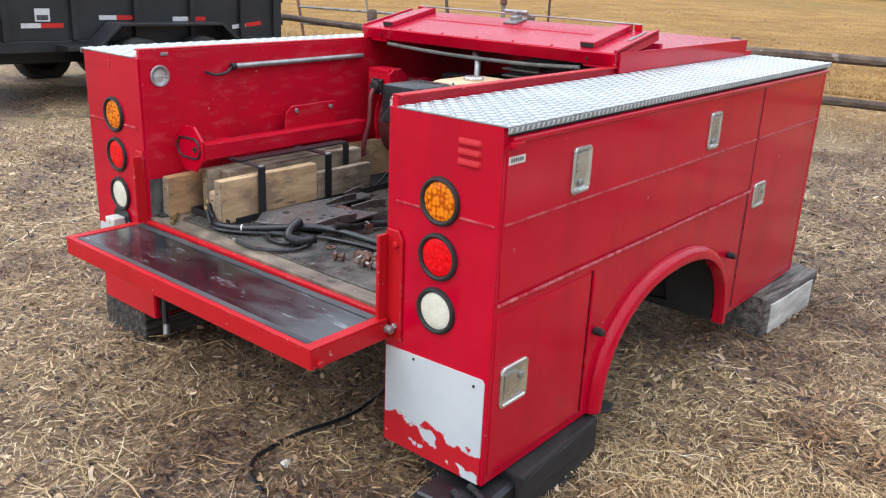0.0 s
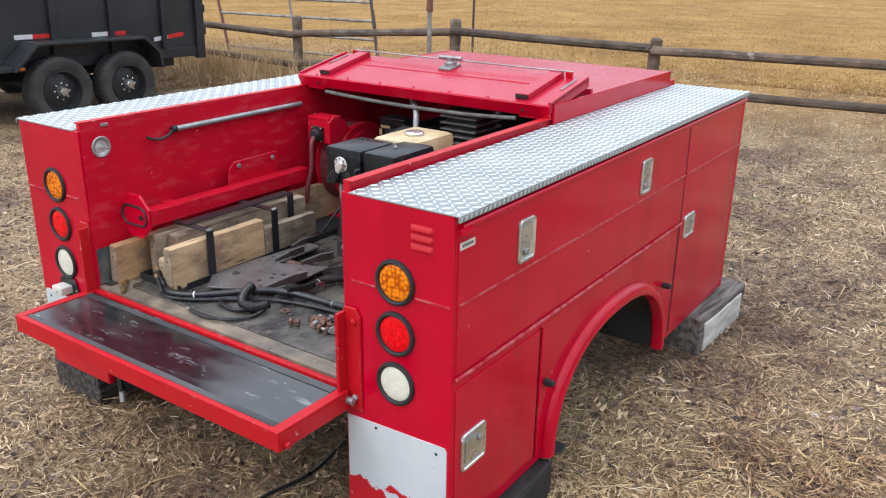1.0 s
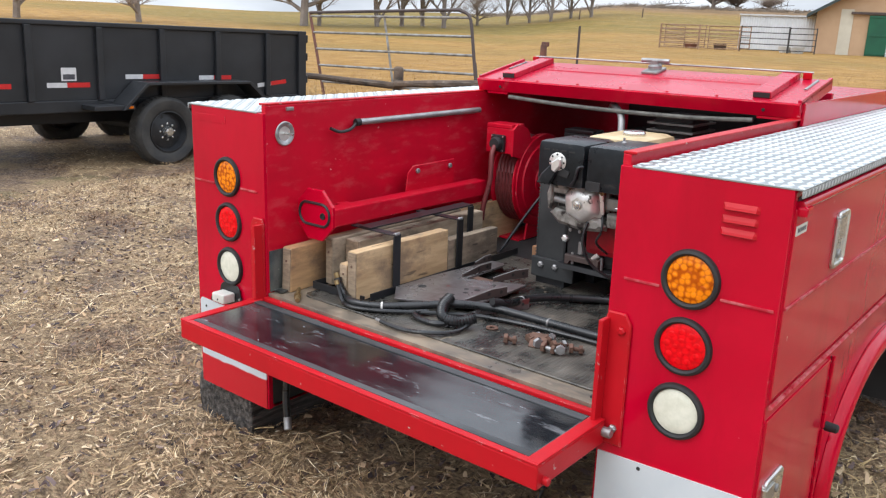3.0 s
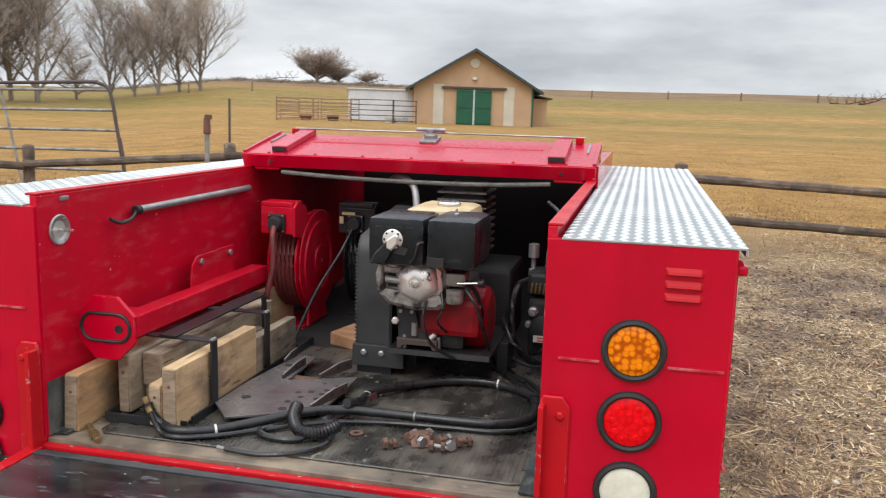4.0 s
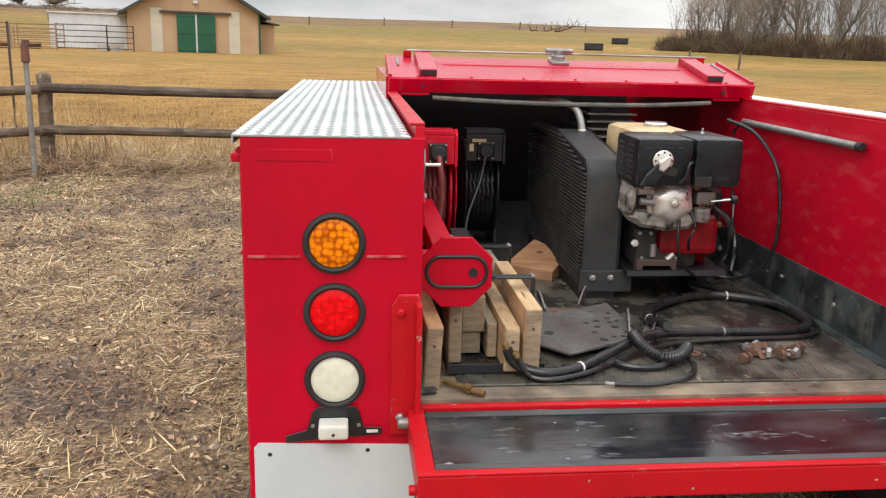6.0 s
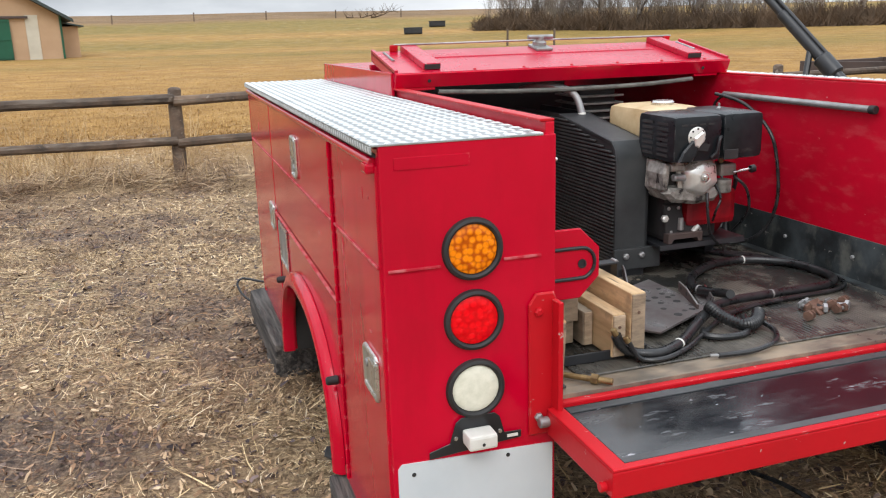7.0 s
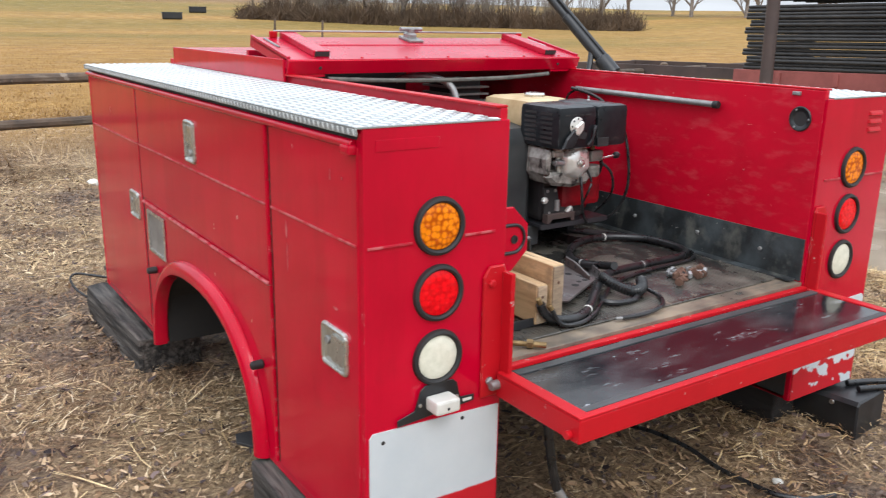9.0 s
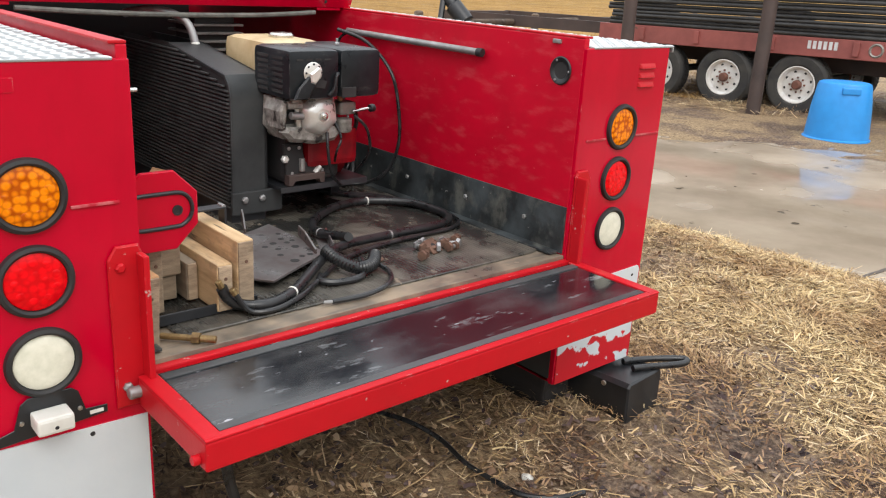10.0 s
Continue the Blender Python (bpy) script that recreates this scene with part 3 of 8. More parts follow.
def sweep(points, r, n=8, bm=None, smooth_steps=6, ridges=0.0):
    """A round tube along a smooth curve through the points."""
    pts = [Vector(p) for p in points]
    path = []
    for i in range(len(pts) - 1):
        p0, p1, p2, p3 = pts[max(i - 1, 0)], pts[i], pts[i + 1], pts[min(i + 2, len(pts) - 1)]
        for s in range(smooth_steps):
            t = s / smooth_steps
            path.append(0.5 * ((2 * p1) + (p2 - p0) * t + (2 * p0 - 5 * p1 + 4 * p2 - p3) * t * t + (3 * p1 - p0 - 3 * p2 + p3) * t ** 3))
    path.append(pts[-1])
    b = bmesh.new()
    rings = []
    up = Vector((0.13, 0.21, 1)).normalized()
    for i, p in enumerate(path):
        t = (path[min(i + 1, len(path) - 1)] - path[max(i - 1, 0)]).normalized()
        s = t.cross(up)
        s = s.normalized() if s.length > 1e-4 else Vector((1, 0, 0))
        u = s.cross(t)
        rr = r * (1 + ridges * (1 if i % 2 else -1))
        rings.append([b.verts.new(p + rr * (math.cos(2 * math.pi * k / n) * s + math.sin(2 * math.pi * k / n) * u)) for k in range(n)])
    for a, c in zip(rings, rings[1:]):
        for k in range(n):
            b.faces.new((a[k], a[(k + 1) % n], c[(k + 1) % n], c[k]))
    b.faces.new(rings[0])
    b.faces.new(list(reversed(rings[-1])))
    return join(bm, b)


def slab_of(outline, axis, a0, a1, bevel=0.0, bm=None, m=None):
    """A flat piece: an outline in the two other axes, thick from a0 to a1 along the axis."""
    b = bmesh.new()

    def at(u, v, w):
        return {"x": (w, u, v), "y": (u, w, v), "z": (u, v, w)}[axis]

    lo = [b.verts.new(at(u, v, a0)) for u, v in outline]
    hi = [b.verts.new(at(u, v, a1)) for u, v in outline]
    n = len(outline)
    f0, f1 = b.faces.new(lo), b.faces.new(list(reversed(hi)))
    for k in range(n):
        b.faces.new((lo[k], hi[k], hi[(k + 1) % n], lo[(k + 1) % n]))
    if bevel:
        rim = [e for f in (f0, f1) for e in f.edges]
        bmesh.ops.bevel(b, geom=list(set(rim)), offset=bevel, segments=1, affect="EDGES")
    bmesh.ops.triangulate(b, faces=[f for f in b.faces if len(f.verts) > 4])
    if m is not None:
        b.transform(m)
    return join(bm, b)


def smoothstep(a, c, v):
    t = min(1.0, max(0.0, (v - a) / (c - a)))
    return t * t * (3 - 2 * t)


# ---- the lie of the land ----
CREST = ((-180, 1.0), (-90, 1.1), (-53, 1.2), (-36.5, 1.6), (-27, 2.6), (0, 2.63), (18, 2.46), (33, 2.05), (50, 1.7), (70, 1.3), (180, 1.0))


def crest(a):
    for (a0, e0), (a1, e1) in zip(CREST, CREST[1:]):
        if a0 <= a <= a1:
            return e0 + (e1 - e0) * smoothstep(a0, a1, a)
    return 1.0


def height(x, y):
    """Ground height: level round the truck body, rising over the pasture to a low ridge."""
    r = math.hypot(x, y)
    e = crest(math.degrees(math.atan2(x, y)))
    ridge = 1.3 + 150 * math.tan(radians(e))
    mid = 1.4 * (e / 2.63) ** 1.3
    if r < 60:
        z = mid * (r / 60) ** 0.9 * smoothstep(3, 9, r)
    elif r < 150:
        z = mid + (ridge - mid) * ((r - 60) / 90) ** 1.08
    else:
        z = ridge + (r - 150) * 0.004
    if r < 30:
        z -= 0.14 * smoothstep(2.6, 3.6, x) * (1 - smoothstep(16, 30, r))
        z -= 0.13 * smoothstep(4.5, 7.2, -x) * (1 - smoothstep(5.2, 6.7, y)) * (1 - smoothstep(16, 30, r))
        z -= 0.14 * smoothstep(3.5, 6.5, -x) * (1 - smoothstep(7, 9, y)) * (1 - smoothstep(16, 30, r))
        z += 0.022 * noise.noise(Vector((x * 0.8, y * 0.8, 3.1))) * (1 - smoothstep(12, 24, r)) + 0.012 * noise.noise(Vector((x * 3.1, y * 3.1, 7.7))) * (1 - smoothstep(8, 12, r))
        if r < 9:
            z += (0.019 * noise.noise(Vector((x * 8.0, y * 8.0, 1.7))) + 0.008 * noise.noise(Vector((x * 17.0, y * 17.0, 4.7)))) * (1 - smoothstep(5, 8.5, r))
    elif r < 400:
        z += 0.25 * noise.noise(Vector((x * 0.03, y * 0.03, 5.0)))
    return z


def build_ground():
    radii = [0.07 * k for k in range(1, 130)]
    while radii[-1] < 4500:
        radii.append(radii[-1] * 1.05 + 0.01)
    n = 360
    verts = [(0, 0, height(0, 0))]
    for r in radii:
        for k in range(n):
            a = 2 * math.pi * k / n
            x, y = r * math.sin(a), r * math.cos(a)
            verts.append((x, y, height(x, y)))
    faces = [(0, 1 + (k + 1) % n, 1 + k) for k in range(n)]
    for i in range(len(radii) - 1):
        o, q = 1 + i * n, 1 + (i + 1) * n
        faces += [(o + k, o + (k + 1) % n, q + (k + 1) % n, q + k) for k in range(n)]
    me = bpy.data.meshes.new("ground")
    me.from_pydata(verts, [], faces)
    me.polygons.foreach_set("use_smooth", [True] * len(me.polygons))
    me.materials.append(GROUND)
    return tagged(new("ground", me), "trampled straw and dark mud passing into dry pasture", "ground", kind="structure")


build_ground()
SLAB_Z = -0.075
slab = part("pavement", slab_of([(3.25, -7.0), (3.20, -1.0), (3.22, 0.4), (3.20, 1.4), (3.16, 4.2), (3.35, 6.4), (6.3, 6.1), (7.7, 4.6), (8.3, 2.6), (11.0, -0.6), (14.5, -7.0)],
                                "z", -0.3, SLAB_Z, 0.006), SLAB)
part("expansion_joint", slab_of([(3.215, 0.175), (9.6, -0.28), (9.6, -0.255), (3.215, 0.20)], "z", SLAB_Z, SLAB_Z + 0.003), JOINT, slab)
tagged(slab, "wet tan concrete slab with standing water", "pavement", kind="structure")

# ---- the service body: one truck bed with side packs, standing on timbers ----
TILT = Matrix.Translation((0, 0, 0.75)) @ pose(0, 0, 0, 1.05) @ Matrix.Translation((0, 0, -0.75))
LENGTH, HALF, INNER, FLOOR_Z, BOTTOM, TOP = 2.455, 0.985, 0.61, 0.567, 0.158, 1.146
body = thing("service_body", "bright red steel truck service body on timber blocks", "truck bed", TILT)


def arch_outline(centre, half, rise, z0, n=26):
    """The wheel opening from its rear foot over the top to its front foot."""
    out = []
    for k in range(n + 1):
        a = math.pi * k / n
        c, s = math.cos(a), math.sin(a)
        out.append((centre - half * math.copysign(abs(c) ** 0.86, c), z0 + rise * abs(s) ** 0.86))
    return out


def latch(parent, side, y, z, w, h, upright, name="paddle_latch"):
    """A recessed paddle latch in a bright tray, on the outer skin."""
    x = side * (HALF + 0.004)
    b = bmesh.new()
    t = 0.010
    # rolled rim of the tray
    c = 0.016
    loop = [(x + side * 0.003, y + sy * (w / 2 - c) + (c - 0.006) * math.cos(a), z + sz * (h / 2 - c) + (c - 0.006) * math.sin(a))
            for sy, sz, a0 in ((1, 1, 0), (-1, 1, 90), (-1, -1, 180), (1, -1, 270)) for a in (radians(a0 + 22.5 * k) for k in range(5))]
    sweep(loop + loop[:1], 0.0062, 8, b, 1)
    lip = [b.verts.new((x + side * 0.0052, u, v)) for u, v in ((y - w / 2 + t, z - h / 2 + t), (y + w / 2 - t, z - h / 2 + t), (y + w / 2 - t, z + h / 2 - t), (y - w / 2 + t, z + h / 2 - t))]
    pan = [b.verts.new((x + side * 0.0006, u, v)) for u, v in ((y - w / 2 + t * 2, z - h / 2 + t * 2), (y + w / 2 - t * 2, z - h / 2 + t * 2), (y + w / 2 - t * 2, z + h / 2 - t * 1.6), (y - w / 2 + t * 2, z + h / 2 - t * 1.6))]
    for k in range(4):
        b.faces.new((lip[k], lip[(k + 1) % 4], pan[(k + 1) % 4], pan[k]))
    b.faces.new(pan)
    tray = part(name, b, LATCH, parent, "bright stamped latch tray")
    if upright:
        pad = box(min(x, x + side * 0.008), max(x, x + side * 0.008), y - w * 0.30, y + w * 0.30, z - h * 0.02, z + h * 0.38, 0.003)
        key = rod((x, y, z - h * 0.27), (x + side * 0.009, y, z - h * 0.27), 0.011, 12)
    else:
        pad = box(min(x, x + side * 0.008), max(x, x + side * 0.008), y - w * 0.36, y + w * 0.10, z - h * 0.30, z + h * 0.30, 0.003)
        key = rod((x, y + w * 0.26, z + h * 0.1), (x + side * 0.009, y + w * 0.26, z + h * 0.1), 0.010, 12)
    part("paddle", pad, LATCH, tray)
    part("key_cylinder", key, STEEL, tray, smooth=True)
    return tray


def hinge_strip(parent, side, axis, at, lo, hi):
    """A piano hinge: knuckles end to end."""
    x = side * (HALF + 0.006)
    prof, v, r = [(0.0, 0.0)], 0.0, 0.0050
    while v < hi - lo - 0.02:
        prof += [(r, v), (r, v + 0.040), (r * 0.55, v + 0.0405), (r * 0.55, v + 0.0455)]
        v += 0.046
    prof += [(r, v), (r, hi - lo), (0.0, hi - lo)]
    m = Matrix.Translation((x, lo, at)) @ pose(0, 0, 0, -90) if axis == "y" else Matrix.Translation((x, at, lo))
    b = lathe(prof, 6, None, m)
    return part("hinge", b, TRIM if axis == "y" else RED, parent, "long red piano hinge")


def door_panel(side, y0, y1, z0, z1, name="compartment_door"):
    b = box(min(side * (HALF - 0.012), side * (HALF + 0.004)), max(side * (HALF - 0.012), side * (HALF + 0.004)), y0 + 0.004, y1 - 0.004, z0 + 0.004, z1 - 0.004, 0.004)
    return part(name, b, RED, body)


def stripe(parent, side, y0, y1, z=0.901):
    x = side * (HALF + 0.004)
    part("trim_strip", box(min(x, x + side * 0.004), max(x, x + side * 0.004), y0, y1, z - 0.0027, z + 0.0027, 0.0012), TRIM, parent, "thin worn raised trim line")


def tail_lamp(side, z, lens_material, label):
    m = Matrix.Translation((side * 0.797, -0.001, z)) @ pose(0, 0, 0, 90)
    g = part("tail_lamp", lathe([(0.050, 0.0), (0.0655, 0.0), (0.0665, 0.006), (0.064, 0.014), (0.058, 0.0165), (0.0535, 0.013), (0.0525, 0.006), (0.050, 0.004)], 40, None, m), RUBBER, body, label, smooth=True)
    b = lathe([(0.053, 0.004), (0.052, 0.0085), (0.045, 0.0115), (0.030, 0.0125), (0.0, 0.013)], 36, None, m)
    lens = part("lens", b, lens_material, g, smooth=True)
    b = bmesh.new()
    for ring, cnt in ((0.014, 4), (0.034, 9)):
        for k in range(cnt):
            a = 2 * math.pi * k / cnt + ring * 9
            lathe([(0.0085, 0.0), (0.0065, 0.0009), (0.003, 0.0013), (0, 0.0014)], 10, b, m @ Matrix.Translation((ring * math.cos(a), ring * math.sin(a), 0.0118)))
    if lens_material is not LENS_WHITE:
        part("lens_relief", b, lens_material, lens, smooth=True, kind="stuff")


def tread_plate(side):
    """Aluminium tread plate with raised lugs, lipped down over the outer edge."""
    xa, xb = side * (INNER + 0.03), side * (HALF + 0.016)
    x0, x1 = min(xa, xb), max(xa, xb)
    b = box(x0, x1, -0.008, LENGTH + 0.010, TOP, TOP + 0.0045, 0.0015)
    xo = side * (HALF + 0.012)
    box(min(xo, xo + side * 0.004), max(xo, xo + side * 0.004), -0.008, LENGTH + 0.010, TOP - 0.014, TOP, 0.001, b)
    ob = part("tread_plate", b, TREAD, body, "bright diamond-tread aluminium top")
    verts, faces = [], []
    pitch = 0.0275
    ny, nx = int((LENGTH + 0.014) / pitch) + 1, int((x1 - x0 - 0.012) / pitch) + 1
    z = TOP + 0.0045
    for j in range(ny):
        for i in range(nx):
            cx, cy = x0 + 0.010 + i * (x1 - x0 - 0.020) / (nx - 1), 0.003 + j * pitch
            a = radians(45 if (i + j) % 2 else -45)
            c, s = math.cos(a), math.sin(a)
            k = len(verts)
            for u, v, w in ((-0.0155, 0, 0), (0, -0.0050, 0), (0.0155, 0, 0), (0, 0.0050, 0), (-0.007, 0, 0.0027), (0.007, 0, 0.0027)):
                verts.append((cx + u * c - v * s, cy + u * s + v * c, z + w))
            faces += [(k, k + 1, k + 4), (k + 1, k + 5, k + 4), (k + 1, k + 2, k + 5), (k + 2, k + 3, k + 5), (k + 3, k + 4, k + 5), (k + 3, k, k + 4)]
    xo = side * (HALF + 0.0162)
    for j in range(int(LENGTH / 0.0225)):
        cy = j * 0.0225
        k = len(verts)
        for u, v, w in ((-0.006, -0.006, 0), (0.002, -0.006, 0), (0.006, 0.006, 0), (-0.002, 0.006, 0), (0, 0, 0.002)):
            verts.append((xo + side * w, cy + u, TOP - 0.006 + v))
        faces += [(k, k + 1, k + 4), (k + 1, k + 2, k + 4), (k + 2, k + 3, k + 4), (k + 3, k, k + 4)]
    me = bpy.data.meshes.new("tread_lug")
    me.from_pydata(verts, [], faces)
    me.materials.append(TREAD_LUG)
    lugs = new("tread_lug", me)
    lugs.parent = ob
    tagged(lugs, kind="stuff")


def side_pack(side):
    """One side pack: skins, doors, wheel opening, lamps and trim."""
    s = side
    shift = 0.0 if s > 0 else 0.012
    centre = 1.072 + shift
    arch = arch_outline(centre, 0.50, 0.385, BOTTOM)
    xo0, xo1 = sorted((s * (HALF - 0.022), s * HALF))
    # outer skin, cut by the wheel opening
    skin = bmesh.new()
    edge = [(0.0, BOTTOM), *arch, (LENGTH, BOTTOM)]
    cols = [[skin.verts.new((x, y, z)) for x, z in ((xo0, w), (xo1, w), (xo1, TOP), (xo0, TOP))] for y, w in edge]
    for c0, c1 in zip(cols, cols[1:]):
        for k in range(4):
            skin.faces.new((c0[k], c1[k], c1[(k + 1) % 4], c0[(k + 1) % 4]))
    skin.faces.new(cols[0])
    skin.faces.new(list(reversed(cols[-1])))
    part("outer_skin", skin, RED, body, "red steel outer skin with a wheel opening")
    # rear, inner, front and lower skins
    xr0, xr1 = sorted((s * (INNER + 0.001), s * (HALF - 0.001)))
    part("rear_panel", box(xr0, xr1, -0.006, 0.012, BOTTOM - 0.004, TOP + 0.002, 0.003), RED, body, "red rear panel of a side pack")
    xi0, xi1 = sorted((s * INNER, s * (INNER + 0.02)))
    part("inner_wall", box(xi0, xi1, 0.004, LENGTH, FLOOR_Z - 0.08, TOP + 0.026, 0.003), RED_IN, body, "scuffed red inner wall")
    part("front_panel", box(xr0, xr1, LENGTH - 0.012, LENGTH, BOTTOM, TOP, 0.003), RED, body)
    for y0, y1 in ((0.012, centre - 0.50), (centre + 0.50, LENGTH - 0.012)):
        part("bottom_panel", box(xr0, xr1, y0, y1, BOTTOM, BOTTOM + 0.012, 0.002), RED, body)
    # wheel tub closing the opening
    inner_arch = arch_outline(centre, 0.525, 0.41, BOTTOM)
    tub = bmesh.new()
    tx0, tx1 = s * (HALF - 0.02), s * (INNER + 0.03)
    rows = [[tub.verts.new((x, y, z)) for y, z in inner_arch] for x in (tx0, tx1)]
    rows2 = [[tub.verts.new((x, y + 0.004 * (y - centre), z + 0.006)) for y, z in inner_arch] for x in (tx0, tx1)]
    for r in (rows, rows2):
        for k in range(len(inner_arch) - 1):
            tub.faces.new((r[0][k], r[0][k + 1], r[1][k + 1], r[1][k]))
    part("wheel_tub", tub, DARK_IN, body, "black undercoated wheel tub")
    xp0, xp1 = sorted((s * (INNER + 0.0225), s * (INNER + 0.028)))
    part("wheel_house_panel", box(xp0, xp1, centre - 0.52, centre + 0.50, 0.45, 0.61, 0.002), DARK_IN, body, "black inner wheel-house panel")
    part("wheel_house_wall", slab_of([(s * 0.962, BOTTOM - 0.003), (s * 0.64, BOTTOM - 0.003), (s * 0.64, BOTTOM + 0.02), (s * 0.765, BOTTOM + 0.03), (s * 0.75, BOTTOM + 0.08), (s * 0.75, 0.50), (s * 0.962, 0.50)], "y", centre + 0.492, centre + 0.498, 0.001), DARK_IN, body, "black front wall of the wheel house")
    # fender flare round the opening
    b = bmesh.new()
    prof = ((0.035, 0.001), (0.034, 0.012), (0.022, 0.026), (0.004, 0.033), (-0.012, 0.030), (-0.018, 0.016), (-0.018, -0.012))
    rings = []
    for k, (y, z) in enumerate(arch):
        y2, z2 = arch[min(k + 1, len(arch) - 1)]
        y1, z1 = arch[max(k - 1, 0)]
        ty, tz = y2 - y1, z2 - z1
        q = math.hypot(ty, tz)
        ny, nz = -tz / q, ty / q
        rings.append([b.verts.new((s * (HALF + o), y + ny * u, z + nz * u)) for u, o in prof])
    for r0, r1 in zip(rings, rings[1:]):
        for k in range(len(prof) - 1):
            b.faces.new((r0[k], r0[k + 1], r1[k + 1], r1[k]))
    part("fender_flare", b, RED, body, "rounded glossy red fender flare", smooth=True)
    # roll at the top, drip rail and its end
    xt = s * (HALF + 0.003)
    part("drip_rail", rod((xt, 0.02, TOP - 0.034), (xt, LENGTH, TOP - 0.034), 0.011, 10), RED, body, smooth=True)
    # dark strip painting the shadow between the tread lip and the rail
    part("rail_gap_shade", box(*sorted((s * (HALF - 0.002), s * (HALF + 0.0015))), 0.014, LENGTH, TOP - 0.024, TOP - 0.016, 0.0), DARK_IN, body)
    part("marker_stub", box(*sorted((s * HALF, s * (HALF + 0.022))), 0.012, 0.055, TOP - 0.055, TOP - 0.034, 0.006), RED, body)
    part("corner_post", box(*sorted((s * (HALF - 0.012), s * (HALF + 0.004))), LENGTH - 0.03, LENGTH + 0.004, BOTTOM, TOP - 0.03, 0.006), RED, body)
    # doors
    seam_f = 1.702
    xg0, xg1 = sorted((s * HALF, s * (HALF + 0.0012)))
    part("door_gap", box(xg0, xg1, seam_f - 0.0070, seam_f + 0.0030, BOTTOM + 0.02, TOP - 0.04, 0.0), DARK_IN, body)
    gap_y = 0.486 if s > 0 else 0.4715
    part("door_gap", box(xg0, xg1, gap_y, gap_y + 0.004, BOTTOM + 0.03, 0.660 if s > 0 else TOP - 0.04, 0.0), DARK_IN, body)
    front = door_panel(s, seam_f, LENGTH - 0.03, BOTTOM + 0.02, TOP - 0.035)
    stripe(front, s, seam_f + 0.006, LENGTH - 0.036)
    latch(front, s, 1.802, 0.656, 0.125, 0.105, False)
    if s > 0:
        upper = door_panel(s, 0.006, seam_f - 0.006, 0.695, TOP - 0.035)
        stripe(upper, s, 0.012, seam_f - 0.012)
        hinge_strip(upper, s, "y", 0.687, 0.006, seam_f - 0.006)
        latch(upper, s, 0.354, 0.989, 0.094, 0.132, True)
        latch(upper, s, 1.243, 0.989, 0.094, 0.132, True)
        sticker = part("sticker", box(HALF + 0.004, HALF + 0.0055, 0.014, 0.082, 1.052, 1.072, 0.0), WHITE, upper, "small white sticker with a line of print")
        b = bmesh.new()
        for k in range(6):
            box(HALF + 0.0055, HALF + 0.006, 0.022 + k * 0.009, 0.028 + k * 0.009, 1.058, 1.067, 0.0, b)
        part("print_bars", b, DARK_MARK, sticker)
        lower = door_panel(s, 0.006, 0.485, BOTTOM + 0.02, 0.660)
        hinge_strip(lower, s, "z", 0.490, BOTTOM + 0.03, 0.660)
        latch(lower, s, 0.100, 0.437, 0.125, 0.122, False)
    else:
        rear = door_panel(s, 0.006, 0.470, BOTTOM + 0.02, TOP - 0.035)
        stripe(rear, s, 0.012, 0.460)
        hinge_strip(rear, s, "z", 0.478, BOTTOM + 0.03, TOP - 0.04)
        latch(rear, s, 0.116, 0.641, 0.125, 0.105, False)
        upper = door_panel(s, 0.492, seam_f - 0.006, 0.698, TOP - 0.035)
        stripe(upper, s, 0.50, seam_f - 0.012)
        hinge_strip(upper, s, "y", 0.690, 0.492, seam_f - 0.02)
        latch(upper, s, 1.078, 0.987, 0.094, 0.132, True)
        # fuel filler recess
        b = bmesh.new()
        t, y0, y1, z0, z1 = 0.012, 1.440, 1.650, 0.510, 0.668
        xa, xb = sorted((s * (HALF + 0.001), s * (HALF + 0.007)))
        for q in ((y0, y1, z1 - t, z1), (y0, y1, z0, z0 + t), (y0, y0 + t, z0 + t, z1 - t), (y1 - t, y1, z0 + t, z1 - t)):
            box(xa, xb, *q, 0.002, b)
        filler = part("fuel_filler_box", b, LATCH, body, "bright empty fuel filler recess")
        b = bmesh.new()
        xs = s * (HALF + 0.003)
        c = [b.verts.new((xs, y, z)) for y, z in ((y0 + t, z0 + t), (y1 - t, z0 + t), (y1 - t, z1 - t), (y0 + t, z1 - t))]
        d = [b.verts.new((xs - s * 0.0025, y, z)) for y, z in ((y0 + 0.035, z0 + 0.05), (y1 - 0.035, z0 + 0.05), (y1 - 0.035, z1 - 0.02), (y0 + 0.035, z1 - 0.02))]
        for k in range(4):
            b.faces.new((c[k], c[(k + 1) % 4], d[(k + 1) % 4], d[k]))
        b.faces.new(d)
        part("filler_tray", b, STEEL, filler)
    # rubber door stops
    for y, z in ((1.577 + shift, 0.446), (0.535 + shift * 3, 0.450 if s > 0 else 0.438)):
        part("rubber_stop", rod((s * HALF, y, z), (s * (HALF + 0.036), y, z), 0.0135, 14, None, 0.012, 0.004), RUBBER, body, smooth=True)
    # lamps, trim lines, louvres and the bare patch on the rear panel
    tail_lamp(s, 0.926, LENS_AMBER, "round amber turn lamp in a black grommet")
    tail_lamp(s, 0.774, LENS_RED, "round red stop lamp in a black grommet")
    tail_lamp(s, 0.621, LENS_WHITE, "round white reverse lamp in a black grommet")
    for a, c in ((0.645, 0.729), (0.866, 0.975)):
        part("trim_strip", box(*sorted((s * a, s * c)), -0.0105, -0.006, 0.8945, 0.9000, 0.0012), TRIM, body)
    patch = [(s * u, v) for u, v in ((0.618, BOTTOM - 0.003), (0.974, BOTTOM - 0.003), (0.974, 0.463), (0.965, 0.474), (0.618, 0.462))]
